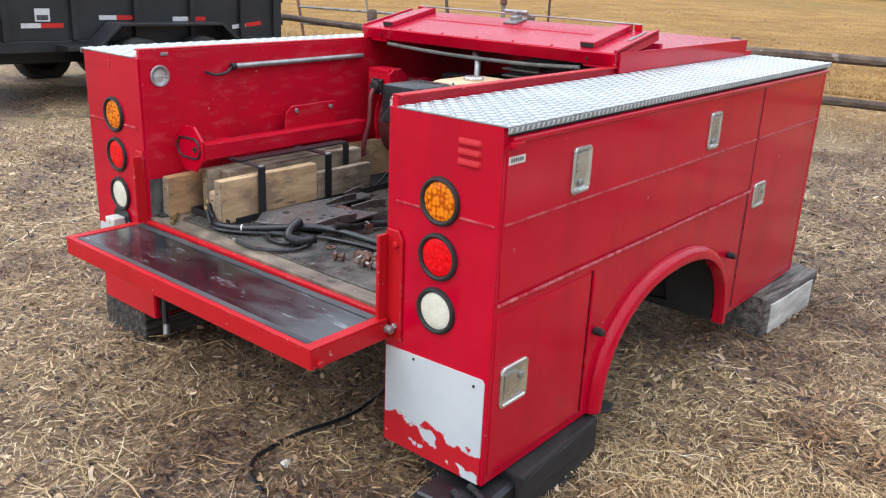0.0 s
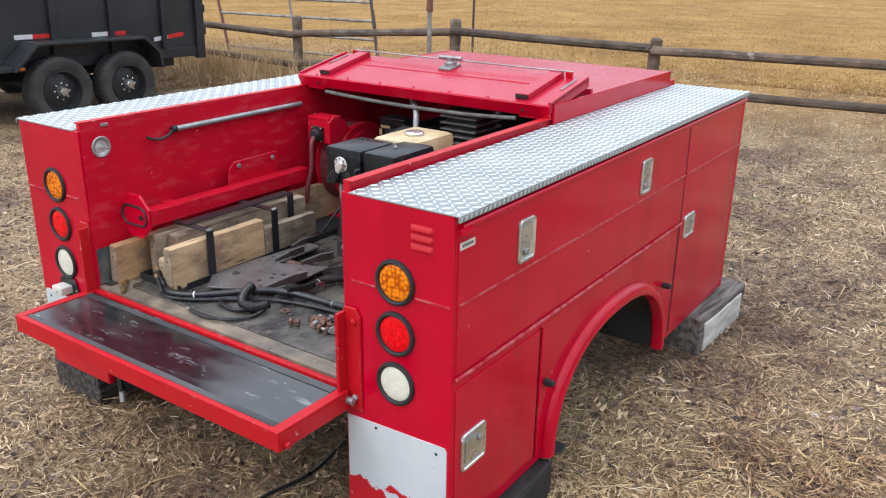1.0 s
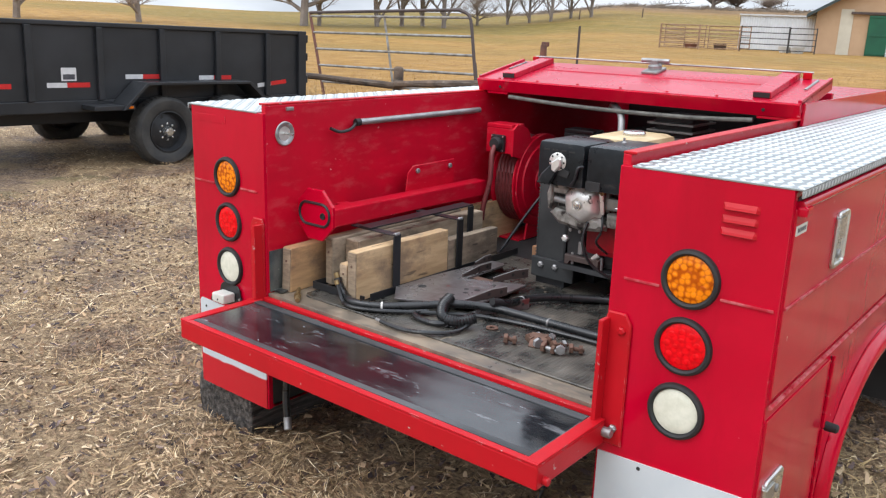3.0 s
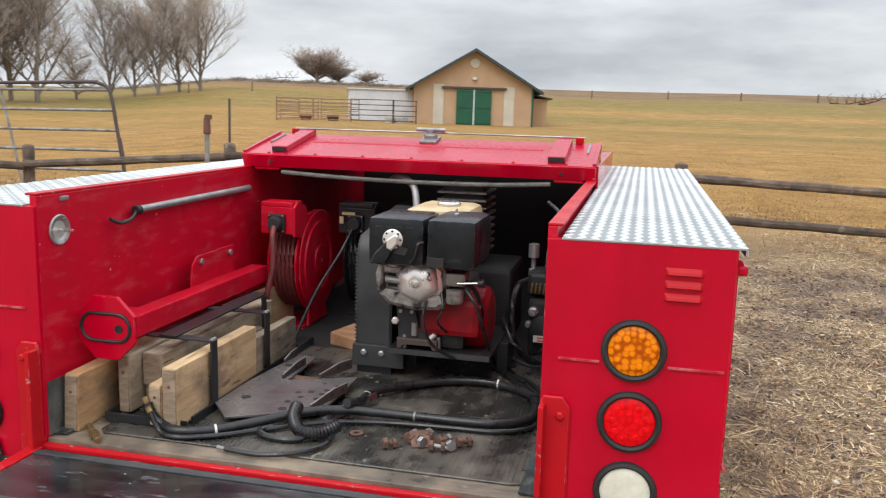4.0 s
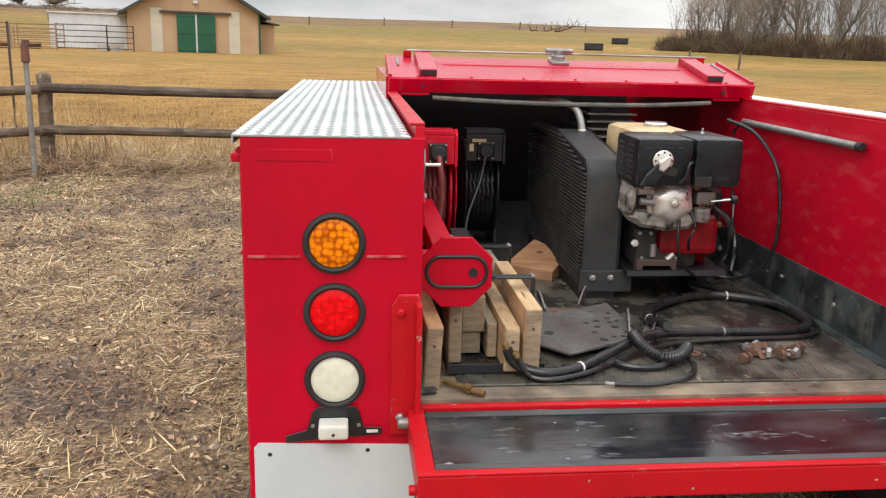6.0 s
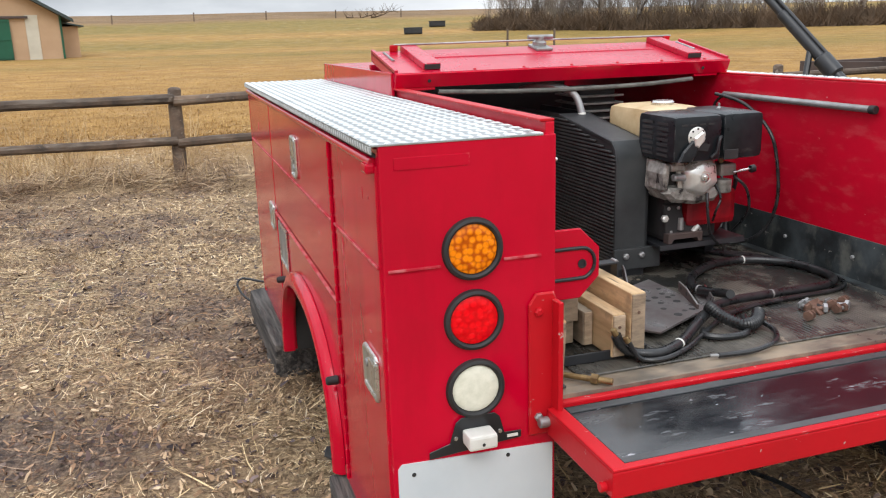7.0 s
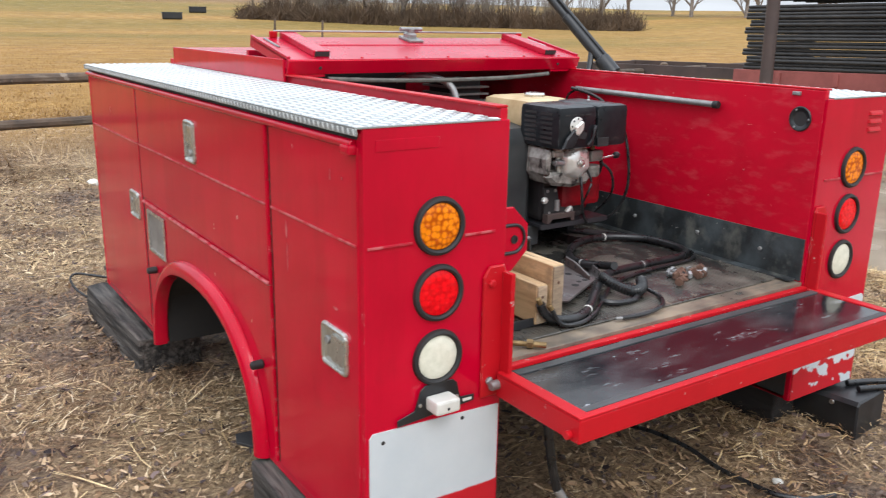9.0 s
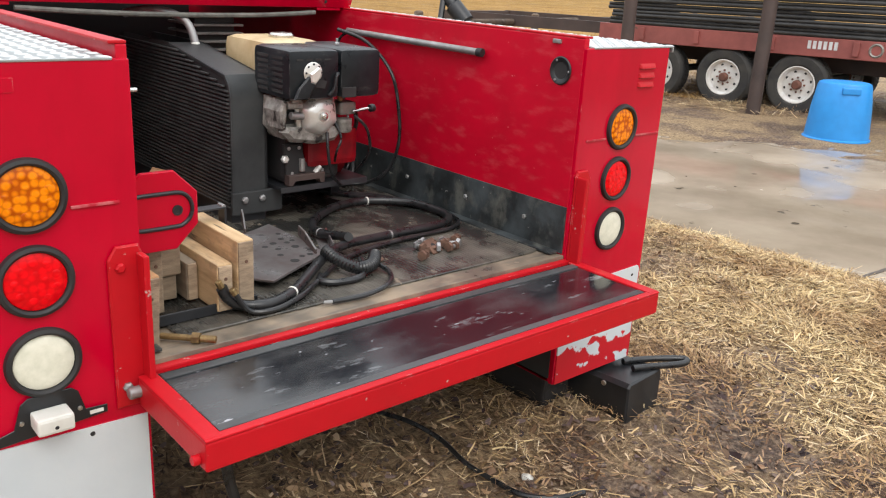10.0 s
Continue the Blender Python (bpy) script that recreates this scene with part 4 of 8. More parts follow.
    panel = part("bare_patch", slab_of(patch, "y", -0.0095, -0.006), PATCH_R if s > 0 else PATCH_L, body, "old white paint with red flaking below")
    for hx, hz in ((0.725, 0.452), (0.940, 0.447)):
        part("screw_hole", rod((s * hx, -0.0112, hz), (s * hx, -0.0093, hz), 0.005, 10), DARK_IN, panel)
    if s > 0:
        for z in (1.097, 1.071, 1.045):
            b = bmesh.new()
            for w, o in ((0.006, 0.0), (-0.002, 0.006), (-0.0075, 0.008), (-0.010, 0.0)):
                for x in (0.848, 0.854, 0.917, 0.923):
                    k = o if 0.85 < x < 0.92 else 0.0
                    b.verts.new((x, -0.0062 - k, z + w))
            b.verts.ensure_lookup_table()
            for r in range(3):
                for c in range(3):
                    b.faces.new([b.verts[i] for i in (r * 4 + c, r * 4 + c + 1, r * 4 + c + 5, r * 4 + c + 4)])
            part("louvre", b, RED_EDGE, body)
    part("rectangle_emboss", box(*sorted((s * 0.80, s * 0.955)), -0.0078, -0.006, 1.098, 1.122, 0.001), RED, body) if s < 0 else None
    # inside: liner, tie socket, conduit, tailgate post
    xl0, xl1 = sorted((s * INNER, s * (INNER - 0.005)))
    part("wall_liner", box(xl0, xl1, 0.006, 1.9, FLOOR_Z + 0.004, 0.708, 0.001), LINER, body, "scuffed black wall liner")
    part("corner_angle", box(*sorted((s * (INNER - 0.005), s * (INNER - 0.04))), 0.02, 1.9, FLOOR_Z + 0.004, FLOOR_Z + 0.010, 0.001), LINER, body)
    for y in (0.16, 0.42, 0.72):
        part("liner_bolt", rod((s * (INNER - 0.005), y, 0.645), (s * (INNER - 0.012), y, 0.645), 0.007, 6), STEEL, body)
    m = Matrix.Translation((s * INNER, 0.078, 1.081)) @ pose(0, 0, 0, 0, -90 * s, 0)
    # left socket in paler materials for its lit cup, right in darker for shade
    sock = part("tie_socket", lathe([(0.022, 0.0), (0.037, 0.0), (0.039, 0.003), (0.036, 0.006), (0.026, 0.004), (0.023, 0.001)], 28, None, m), BLACK_METAL if s > 0 else STEEL, body, "round dull metal stake socket", smooth=True)
    part("socket_cup", lathe([(0.0235, 0.0012), (0.012, 0.0008), (0.0, 0.0006)], 24, None, m), DARK_IN if s > 0 else ALU, sock)
    if s < 0:
        part("socket_pin", rod(m @ Vector((0, 0, 0.001)), m @ Vector((0, 0, 0.042)), 0.004, 8), CHROME, sock, smooth=True)
    for k in range(3):
        a = 2 * math.pi * k / 3 + 0.5
        part("screw", lathe([(0.004, 0.004), (0.003, 0.0065), (0, 0.007)], 8, None, m @ Matrix.Translation((0.031 * math.cos(a), 0.031 * math.sin(a), 0))), STEEL, sock)
    xc = s * (INNER - 0.018)
    tube = part("conduit", sweep([(xc, 0.385, 1.098), (xc, 0.7, 1.100), (xc, 1.08, 1.102)], 0.0110, 14), STEEL, body, "grey metal conduit along the wall", smooth=True)
    part("conduit_cap", rod((xc, 0.376, 1.098), (xc, 0.398, 1.098), 0.0130, 14), RUBBER, tube, smooth=True)
    if s < 0:
        part("loose_wire", sweep([(xc, 0.38, 1.096), (xc + 0.008, 0.345, 1.078), (xc + 0.004, 0.30, 1.072), (xc, 0.26, 1.086)], 0.0055, 8), HOSE, tube, smooth=True)
    else:
        part("loose_wire", sweep([(xc, 1.08, 1.098), (xc - 0.012, 1.12, 1.06), (xc - 0.02, 1.10, 0.95), (xc - 0.03, 1.02, 0.78), (xc - 0.08, 0.95, 0.64), (xc - 0.14, 1.0, 0.60)], 0.0048, 8), HOSE, tube, smooth=True)
    part("latch_keeper", box(*sorted((s * (INNER - 0.006), s * (INNER + 0.01))), 0.085, 0.115, TOP + 0.006, TOP + 0.018, 0.003), STEEL, body)
    post = [(s * 0.612, 0.49), (s * 0.676, 0.49), (s * 0.676, 0.79), (s * 0.660, 0.815), (s * 0.618, 0.815), (s * 0.612, 0.80)]
    hinge = part("tailgate_post", slab_of(post, "y", -0.0155, -0.006, 0.003), RED_EDGE, body, "red bolted tailgate post")
    part("post_web", box(*sorted((s * 0.612, s * 0.624)), -0.05, -0.0155, 0.50, 0.80, 0.003), RED_EDGE, hinge)
    for z in (0.533, 0.775):
        part("post_bolt", lathe([(0.010, 0), (0.010, 0.006), (0.006, 0.009), (0, 0.009)], 6, None, Matrix.Translation((s * 0.655, -0.0155, z)) @ pose(0, 0, 0, 90)), RED_EDGE if z > 0.6 else STEEL, hinge)
    tread_plate(s)
    # crossbar flange of the top, on the inner edge
    part("top_flange", box(*sorted((s * INNER, s * (INNER + 0.032))), 0.004, 1.150, TOP + 0.026, TOP + 0.032, 0.002), RED_EDGE, body)


side_pack(1)
side_pack(-1)

# scratches through the paint of the left side
for y, z, ln, wd in ((0.372, 0.868, 0.030, 0.004), (0.370, 0.80, 0.05, 0.0012), (0.130, 1.038, 0.016, 0.0025), (0.115, 0.736, 0.004, 0.012), (2.10, 0.99, 0.02, 0.002), (0.075, 1.035, 0.004, 0.003)):
    chip = [(y + wd * math.cos(2 * math.pi * k / 10), z + ln * math.sin(2 * math.pi * k / 10) * (0.6 if k < 6 else 1.0)) for k in range(10)]
    part("paint_scratch", slab_of(chip, "x", -HALF - 0.0052, -HALF - 0.0038), TRIM, body, "pale scratch through the paint")

# floor, front bulkhead, sill
part("bed_floor", box(-INNER, INNER, 0.0, LENGTH, FLOOR_Z - 0.03, FLOOR_Z, 0.002), FLOOR, body, "dirty steel bed floor with tan silt")
# added sheet and near-black bulkhead colour paint the deep shade under the canopy
part("floor_shade_sheet", box(-INNER + 0.045, INNER - 0.045, 0.955, LENGTH - 0.035, FLOOR_Z, FLOOR_Z + 0.003, 0.001), DARK_IN, body, "added near-black sheet painting the shade on the floor under the canopy")
part("bulkhead", box(-INNER, INNER, LENGTH - 0.03, LENGTH, FLOOR_Z, TOP + 0.02, 0.002), DARK_IN, body, "front bulkhead coloured near black for the shade under the canopy")
part("sill_strip", box(-0.612, 0.612, -0.022, -0.001, FLOOR_Z - 0.05, FLOOR_Z - 0.009, 0.004), RED_EDGE, body, "red sill strip along the bed edge")
for x in (-0.42, 0.42):
    part("frame_rail", box(x - 0.04, x + 0.04, 0.12, LENGTH - 0.1, FLOOR_Z - 0.17, FLOOR_Z - 0.032, 0.006), DARK_IN, body)
for y in (0.05, 0.75, 1.45, 2.15):
    part("cross_sill", box(-0.605, 0.605, y, y + 0.05, FLOOR_Z - 0.085, FLOOR_Z - 0.031, 0.004), DARK_IN, body)
for s in (-1, 1):
    part("pack_inner_skirt", box(*sorted((s * (INNER + 0.001), s * (INNER + 0.018))), 0.012, 0.50, BOTTOM, FLOOR_Z - 0.081, 0.003), DARK_IN, body)
    part("pack_inner_skirt", box(*sorted((s * (INNER + 0.001), s * (INNER + 0.018))), 1.66, LENGTH - 0.012, BOTTOM, FLOOR_Z - 0.081, 0.003), DARK_IN, body)
    fy = 0.0 if s > 0 else 0.085
    flap = [(s * x, y + fy) for x, y in ((0.84, 0.57), (0.96, 0.575), (0.985, 0.60), (1.015, 0.65), (1.0, 0.70), (0.95, 0.695), (0.84, 0.69))]
    part("mud_flap", slab_of(flap, "z", BOTTOM - 0.034, BOTTOM - 0.024, 0.002, None, Matrix.Translation((0, 0, 0.0))), RUBBER, body, "black rubber mud flap curled under the flare")
    part("flap_hanger", box(*sorted((s * 0.80, s * 0.90)), 0.585 + fy, 0.60 + fy, BOTTOM - 0.026, BOTTOM + 0.06, 0.002), RUBBER, body)

# tailgate, let down
gate = part("tailgate", box(-0.638, 0.638, -0.312, -0.024, 0.492, 0.548, 0.004), RED_EDGE, body, "lowered red tailgate with chipped edges")
part("gate_liner", box(-0.602, 0.602, -0.292, -0.03, 0.5465, 0.5515, 0.002), GATE_MAT, gate, "wet black tailgate liner")
part("liner_ridge", box(-0.602, 0.602, -0.064, -0.040, 0.5515, 0.5545, 0.001), DUSTY_RUBBER, gate, "dusty grey liner edge")
part("liner_ridge", box(-0.602, 0.602, -0.291, -0.270, 0.5515, 0.5525, 0.0004), DUSTY_RUBBER, gate, "dusty grey liner edge")
for s in (-1, 1):
    part("gate_side_rail", box(*sorted((s * 0.604, s * 0.638)), -0.308, -0.024, 0.548, 0.5545, 0.0025), RED_EDGE, gate)
    part("gate_bolt", rod((s * 0.638, -0.285, 0.507), (s * 0.652, -0.285, 0.507), 0.010, 12), RED_EDGE, gate, smooth=True)
    part("gate_pivot", rod((s * 0.612, -0.03, 0.525), (s * 0.66, -0.03, 0.525), 0.012, 12), STEEL, gate, smooth=True)
part("gate_edge", box(-0.638, 0.638, -0.3125, -0.293, 0.548, 0.5535, 0.0025), RED_EDGE, gate)

# plate lamp bracket
brk = [(-0.905, 0.476), (-0.695, 0.492), (-0.695, 0.508), (-0.735, 0.508), (-0.745, 0.550), (-0.757, 0.560), (-0.832, 0.560), (-0.845, 0.550), (-0.858, 0.503), (-0.905, 0.492)]
bracket = part("plate_bracket", slab_of(brk, "y", -0.0135, -0.0105, 0.001), BLACK_METAL, body, "black plate bracket with a small white lamp")
part("plate_lamp", box(-0.832, -0.768, -0.062, -0.0135, 0.503, 0.535, 0.006), WHITE, bracket, "small white plastic plate lamp")
part("lamp_lead", rod((-0.80, -0.0625, 0.515), (-0.80, -0.060, 0.515), 0.004, 8), DARK_IN, bracket)
for x in (-0.846, -0.745):
    part("bracket_screw", lathe([(0.005, 0), (0.004, 0.003), (0, 0.0035)], 8, None, Matrix.Translation((x, -0.0135, 0.515)) @ pose(0, 0, 0, 90)), CHROME, bracket)
part("slot_mark", box(-0.728, -0.703, -0.0145, -0.0135, 0.4965, 0.5035, 0.0), WHITE, bracket)

# canopy over the front of the bed, with its lid let down on the slope
CX, CY0, CY1, CZ0, CZ1 = 0.648, 1.15, 2.345, TOP + 0.033, 1.224
canopy = part("canopy", box(-CX + 0.012, CX - 0.012, 1.50, CY1 - 0.012, CZ1 - 0.012, CZ1, 0.003), RED_TOP, body, "faded red canopy roof with a sloping lid")
for s in (-1, 1):
    part("canopy_side", box(*sorted((s * (CX - 0.012), s * CX)), CY0, CY1, CZ0 - 0.026, CZ1 + 0.003, 0.003), RED, canopy)
    part("canopy_foot", box(*sorted((s * (CX - 0.07), s * (CX - 0.012))), CY0 + 0.01, CY1 - 0.01, CZ0 - 0.004, CZ0 + 0.002, 0.001), RED, canopy)
    part("support_block", box(*sorted((s * 0.50, s * 0.60)), CY0 - 0.01, CY0 + 0.03, CZ0 - 0.012, CZ0 + 0.012, 0.003), RED, canopy)
part("canopy_front", box(-CX, CX, CY1 - 0.012, CY1, CZ0, CZ1, 0.003), RED, canopy)
part("canopy_step", box(-CX + 0.012, CX - 0.012, 1.48, 1.50, CZ1 - 0.03, CZ1 + 0.02, 0.003), RED_TOP, canopy)
LY0, LZ0, LY1, LZ1 = 1.123, 1.222, 1.446, 1.287
slope = math.atan2(LZ1 - LZ0, LY1 - LY0)
LID = Matrix.Translation((0, LY0, LZ0)) @ Matrix.Rotation(slope, 4, "X")
LL = math.hypot(LY1 - LY0, LZ1 - LZ0)
lid = part("lid", box(-0.64, 0.64, 0.0, LL, -0.004, 0.004, 0.002, None, LID), RED_TOP, canopy, "sloping faded red lid with a chrome handle")
part("lid_lip", box(-0.64, 0.64, -0.005, 0.005, -0.048, 0.002, 0.003, None, LID @ Matrix.Rotation(radians(12), 4, "X")), RED, lid)
part("lid_front", box(-0.60, 0.60, LY1 - 0.012, LY1, CZ1 + 0.002, LZ1 + 0.002, 0.003), RED_TOP, lid)
part("lid_crease", rod(LID @ Vector((-0.44, 0.20, 0.003)), LID @ Vector((0.44, 0.20, 0.003)), 0.0045, 8), RED_TOP, lid, smooth=True)
for s in (-1, 1):
    part("lid_channel", box(*sorted((s * 0.475, s * 0.535)), 0.03, LL - 0.008, 0.004, 0.026, 0.004, None, LID), RED_TOP, lid)
    part("channel_end", box(*sorted((s * 0.478, s * 0.532)), 0.0275, 0.03, 0.007, 0.023, 0.0, None, LID), DARK_IN, lid)
    part("lid_side", box(*sorted((s * 0.628, s * 0.64)), 0.01, LL, -0.03, 0.012, 0.002, None, LID), RED_TOP, lid)
    part("side_seal", rod(LID @ Vector((s * 0.60, 0.17, 0.005)), LID @ Vector((s * 0.60, LL - 0.03, 0.005)), 0.005, 8), STEEL, lid, smooth=True)
    part("lip_hole", rod(LID @ Vector((s * 0.525, -0.0062, -0.024)), LID @ Vector((s * 0.525, -0.0045, -0.024)), 0.006, 10), DARK_IN, lid)
    part("rod_guide", box(*sorted((s * 0.545, s * 0.575)), LL - 0.020, LL - 0.008, 0.004, 0.028, 0.004, None, LID), RED_EDGE, lid)
for k in range(7):
    p = LID @ Vector((-0.54 + 0.18 * k, 0.016, 0.004))
    part("rivet", lathe([(0.006, 0), (0.0045, 0.003), (0, 0.004)], 10, None, Matrix.Translation(p)), RED_EDGE, lid, smooth=True)
grip = part("lid_handle", box(-0.032, 0.032, 0.238, 0.325, 0.004, 0.014, 0.003, None, LID), STEEL, lid, "worn metal T handle lock")
part("handle_boss", lathe([(0.026, 0), (0.026, 0.014), (0.016, 0.020), (0.014, 0.034), (0, 0.036)], 18, None, LID @ Matrix.Translation((0, 0.292, 0.013))), STEEL, grip, smooth=True)
part("handle_bar", rod(LID @ Vector((-0.052, 0.284, 0.047)), LID @ Vector((0.055, 0.300, 0.043)), 0.0085, 10), STEEL, grip, smooth=True)
part("lock_rod", rod(LID @ Vector((-0.56, LL - 0.014, 0.028)), LID @ Vector((0.0, LL - 0.02, 0.030)), 0.0035, 8), STEEL, lid, smooth=True)
part("lock_rod", rod(LID @ Vector((0.0, LL - 0.02, 0.030)), LID @ Vector((0.58, LL - 0.014, 0.028)), 0.0035, 8), STEEL, lid, smooth=True)
part("seal_cord", sweep([(-0.49, 1.138, 1.160), (-0.25, 1.134, 1.150), (0.0, 1.134, 1.146), (0.28, 1.134, 1.149), (0.49, 1.138, 1.160)], 0.008, 8), ROPE, canopy, "grey sagging weather strip", smooth=True)

# red receiver tube along the wall with its eight-sided end plate
b = box(-0.555, -0.495, 0.135, 1.02, 0.775, 0.835, 0.005)
tube = part("support_tube", b, RED_IN, body, "red square tube with an eight-sided end plate")
oc = [(-0.520 + 0.090 * math.cos(a), 0.826 + 0.090 * math.sin(a)) for a in (math.pi * (2 * k + 1) / 8 for k in range(8))]
end = part("end_plate", slab_of(oc, "y", 0.122, 0.134, 0.002), RED, tube, "red end plate with a slotted ring")
loop = [(-0.520 + 0.036 * c + 0.034 * math.cos(a), 0.1205, 0.828 + 0.036 * math.sin(a)) for a, c in
        [(math.pi / 2 - math.pi * k / 8, 1) for k in range(9)] + [(-math.pi / 2 - math.pi * k / 8, -1) for k in range(9)]]
loop.append(loop[0])
part("slot_ring", sweep(loop, 0.0045, 8, None, 2), BLACK_METAL, end, smooth=True)
part("plate_hole", lathe([(0.0, 0.0006), (0.007, 0.0006), (0.007, 0.003), (0.011, 0.003), (0.011, 0.0)], 16, None, Matrix.Translation((-0.482, 0.1218, 0.826)) @ pose(0, 0, 0, 90)), RUBBER, end, smooth=True)
part("wall_bracket", slab_of([(0.60, 0.83), (0.88, 0.83), (0.88, 0.928), (0.64, 0.925), (0.61, 0.90)], "x", -0.560, -0.553, 0.002), RED_IN, tube, "red bolted wall bracket")
for y in (0.66, 0.85):
    part("bracket_bolt", rod((-0.553, y, 0.905), (-0.545, y, 0.905), 0.010, 8), STEEL, tube)
for y in (0.30, 0.70):
    part("tube_stay", box(-0.61, -0.555, y, y + 0.05, 0.785, 0.825, 0.003), RED_IN, tube)

# ---- in the bed ----
def inbed(x=0.0, y=0.0, z=0.0, rz=0.0, rx=0.0, ry=0.0):
    return TILT @ pose(x, y, z, rx, ry, rz)


F = FLOOR_Z
# ribbed rubber mat
mat_bm = slab_of([(-0.515 + 0.02, 0.062), (0.545, 0.062), (0.575, 0.072), (0.59, 0.10), (0.59, 0.95), (-0.515, 0.95), (-0.515, 0.08)], "z", F, F + 0.006, 0.002)
floor_mat = thing("rubber_mat", "wet black ribbed rubber mat on the bed floor", "mat", TILT)
part("mat_sheet", mat_bm, MAT_WET, floor_mat)
b = bmesh.new()
for k in range(86):
    x = -0.49 + k * 0.0125
    for q in ((0.075, 0.94),):
        vs = [b.verts.new(v) for v in ((x - 0.003, q[0], F + 0.0058), (x + 0.003, q[0], F + 0.0058), (x + 0.003, q[1], F + 0.0058), (x - 0.003, q[1], F + 0.0058), (x, q[0] + 0.002, F + 0.0068), (x, q[1] - 0.002, F + 0.0068))]
        b.faces.new((vs[0], vs[4], vs[5], vs[3]))
        b.faces.new((vs[1], vs[2], vs[5], vs[4]))
part("mat_ribs", b, MAT_WET, floor_mat, kind="stuff")
M = F + 0.0075

# black steel cradle that holds the boards
cradle = thing("steel_cradle", "black angle-iron cradle holding loose boards", "rack", TILT)


def flat(x0, x1, y0, y1, z0, z1, name="cradle_bar"):
    part(name, box(x0, x1, y0, y1, z0, z1, 0.0015), BLACK_METAL, cradle)


flat(-0.535, -0.300, 0.125, 0.131, M, M + 0.024)
flat(-0.535, -0.300, 0.131, 0.160, M, M + 0.005)
flat(-0.535, -0.530, 0.131, 0.98, M, M + 0.024)
flat(-0.306, -0.300, 0.160, 0.98, M, M + 0.024)
for y in (0.265, 0.595):
    flat(-0.307, -0.301, y, y + 0.032, M + 0.024, 0.768, "cradle_upright")
    flat(-0.500, -0.301, y, y + 0.032, 0.768, 0.773, "cradle_strap")
    part("weld_bead", rod((-0.306, y + 0.004, 0.772), (-0.306, y + 0.028, 0.772), 0.006, 8), STEEL, cradle, smooth=True)
flat(-0.407, -0.401, 0.785, 0.817, M, 0.7735, "cradle_upright")
flat(-0.457, -0.405, 0.262, 0.817, 0.7735, 0.779, "cradle_top_plate")


def board(x0, x1, y0, y1, z0, z1, material, label, turn=0.0, lean=0.0):
    t = thing("board", label, "lumber", inbed((x0 + x1) / 2, y0, z0, turn, 0, lean), "boards in the cradle")
    w, d, h = (x1 - x0) / 2, y1 - y0, z1 - z0
    b = box(-w, w, 0, d, 0, h, 0.0035)
    for v in b.verts:
        v.co += Vector((noise.noise(v.co * 9 + Vector((x0 * 50, 0, 0))), 0, noise.noise(v.co * 7 + Vector((0, y0 * 40, z0 * 30))))) * 0.0025
    plank = part("plank", b, material, t)
    part("end_grain", box(-w + 0.002, w - 0.002, -0.0045, 0.0, 0.003, h - 0.003, 0.002), WOOD_END, plank, "darker sawn end")
    if h > 0.1:
        part("nail_head", rod((0, -0.0065, h * 0.7), (0, 0.003, h * 0.7), 0.004, 8), RUST, t)


board(-0.600, -0.562, 0.052, 0.46, F + 0.001, F + 0.152, WOOD_ORANGE, "orange-brown board standing on edge by the wall", 2.0, 3)
board(-0.528, -0.496, 0.180, 0.86, M + 0.006, M + 0.165, WOOD_GREY, "weathered grey board on edge in the cradle")
board(-0.490, -0.432, 0.235, 0.92, M + 0.068, M + 0.160, WOOD_GREY, "thick grey post lying on the boards")
board(-0.490, -0.440, 0.245, 0.70, M + 0.006, M + 0.066, WOOD_GREY, "short grey offcut in the cradle")
board(-0.428, -0.402, 0.215, 0.80, M + 0.006, M + 0.098, WOOD_GREY, "narrow grey board in the cradle")
board(-0.400, -0.364, 0.120, 0.52, M + 0.006, M + 0.115, WOOD_PALE, "lower sawn pine board in the cradle")
board(-0.356, -0.316, 0.112, 0.560, M + 0.006, M + 0.165, WOOD_PALE, "clean sawn pine board in the cradle")
board(-0.350, -0.316, 0.568, 0.86, M + 0.006, M + 0.125, WOOD_GREY, "grey end board in the cradle")
board(-0.560, -0.530, 0.80, 1.30, F + 0.001, F + 0.165, WOOD_PALE, "pale board leaning by the hose reel", -2)

# perforated mounting plate
plate = thing("mounting_plate", "bare steel mounting plate with drilled holes on the mat", "metal plate", inbed(0, 0, M + 0.014))
out = [(-0.300, 0.275), (-0.224, 0.185), (-0.115, 0.243), (-0.004, 0.30), (0.0, 0.46), (-0.004, 0.598), (-0.10, 0.553), (-0.192, 0.509), (-0.197, 0.745), (-0.210, 0.758), (-0.262, 0.758), (-0.296, 0.467)]
for y in (0.33, 0.55):
    part("spacer_bar", box(-0.22, -0.02, y, y + 0.03, -0.0135, 0.0035, 0.002), RUST, plate)
part("plate_sheet", slab_of(out, "z", 0.004, 0.0105, 0.001), PLATE_STEEL, plate)
for x, y, hr in ((-0.076, 0.511, 8), (-0.047, 0.456, 9), (-0.028, 0.339, 8), (-0.047, 0.381, 11), (-0.097, 0.384, 9), (-0.116, 0.339, 9), (-0.107, 0.283, 12), (-0.073, 0.304, 8),
                 (-0.047, 0.307, 9), (-0.118, 0.417, 9), (-0.085, 0.432, 10), (-0.049, 0.421, 9), (-0.027, 0.431, 8), (-0.030, 0.50, 8), (-0.240, 0.338, 14), (-0.245, 0.64, 12)):
    part("drilled_hole", rod((x, y, 0.0095), (x, y, 0.0113), hr / 1000, 12), DARK_IN, plate)
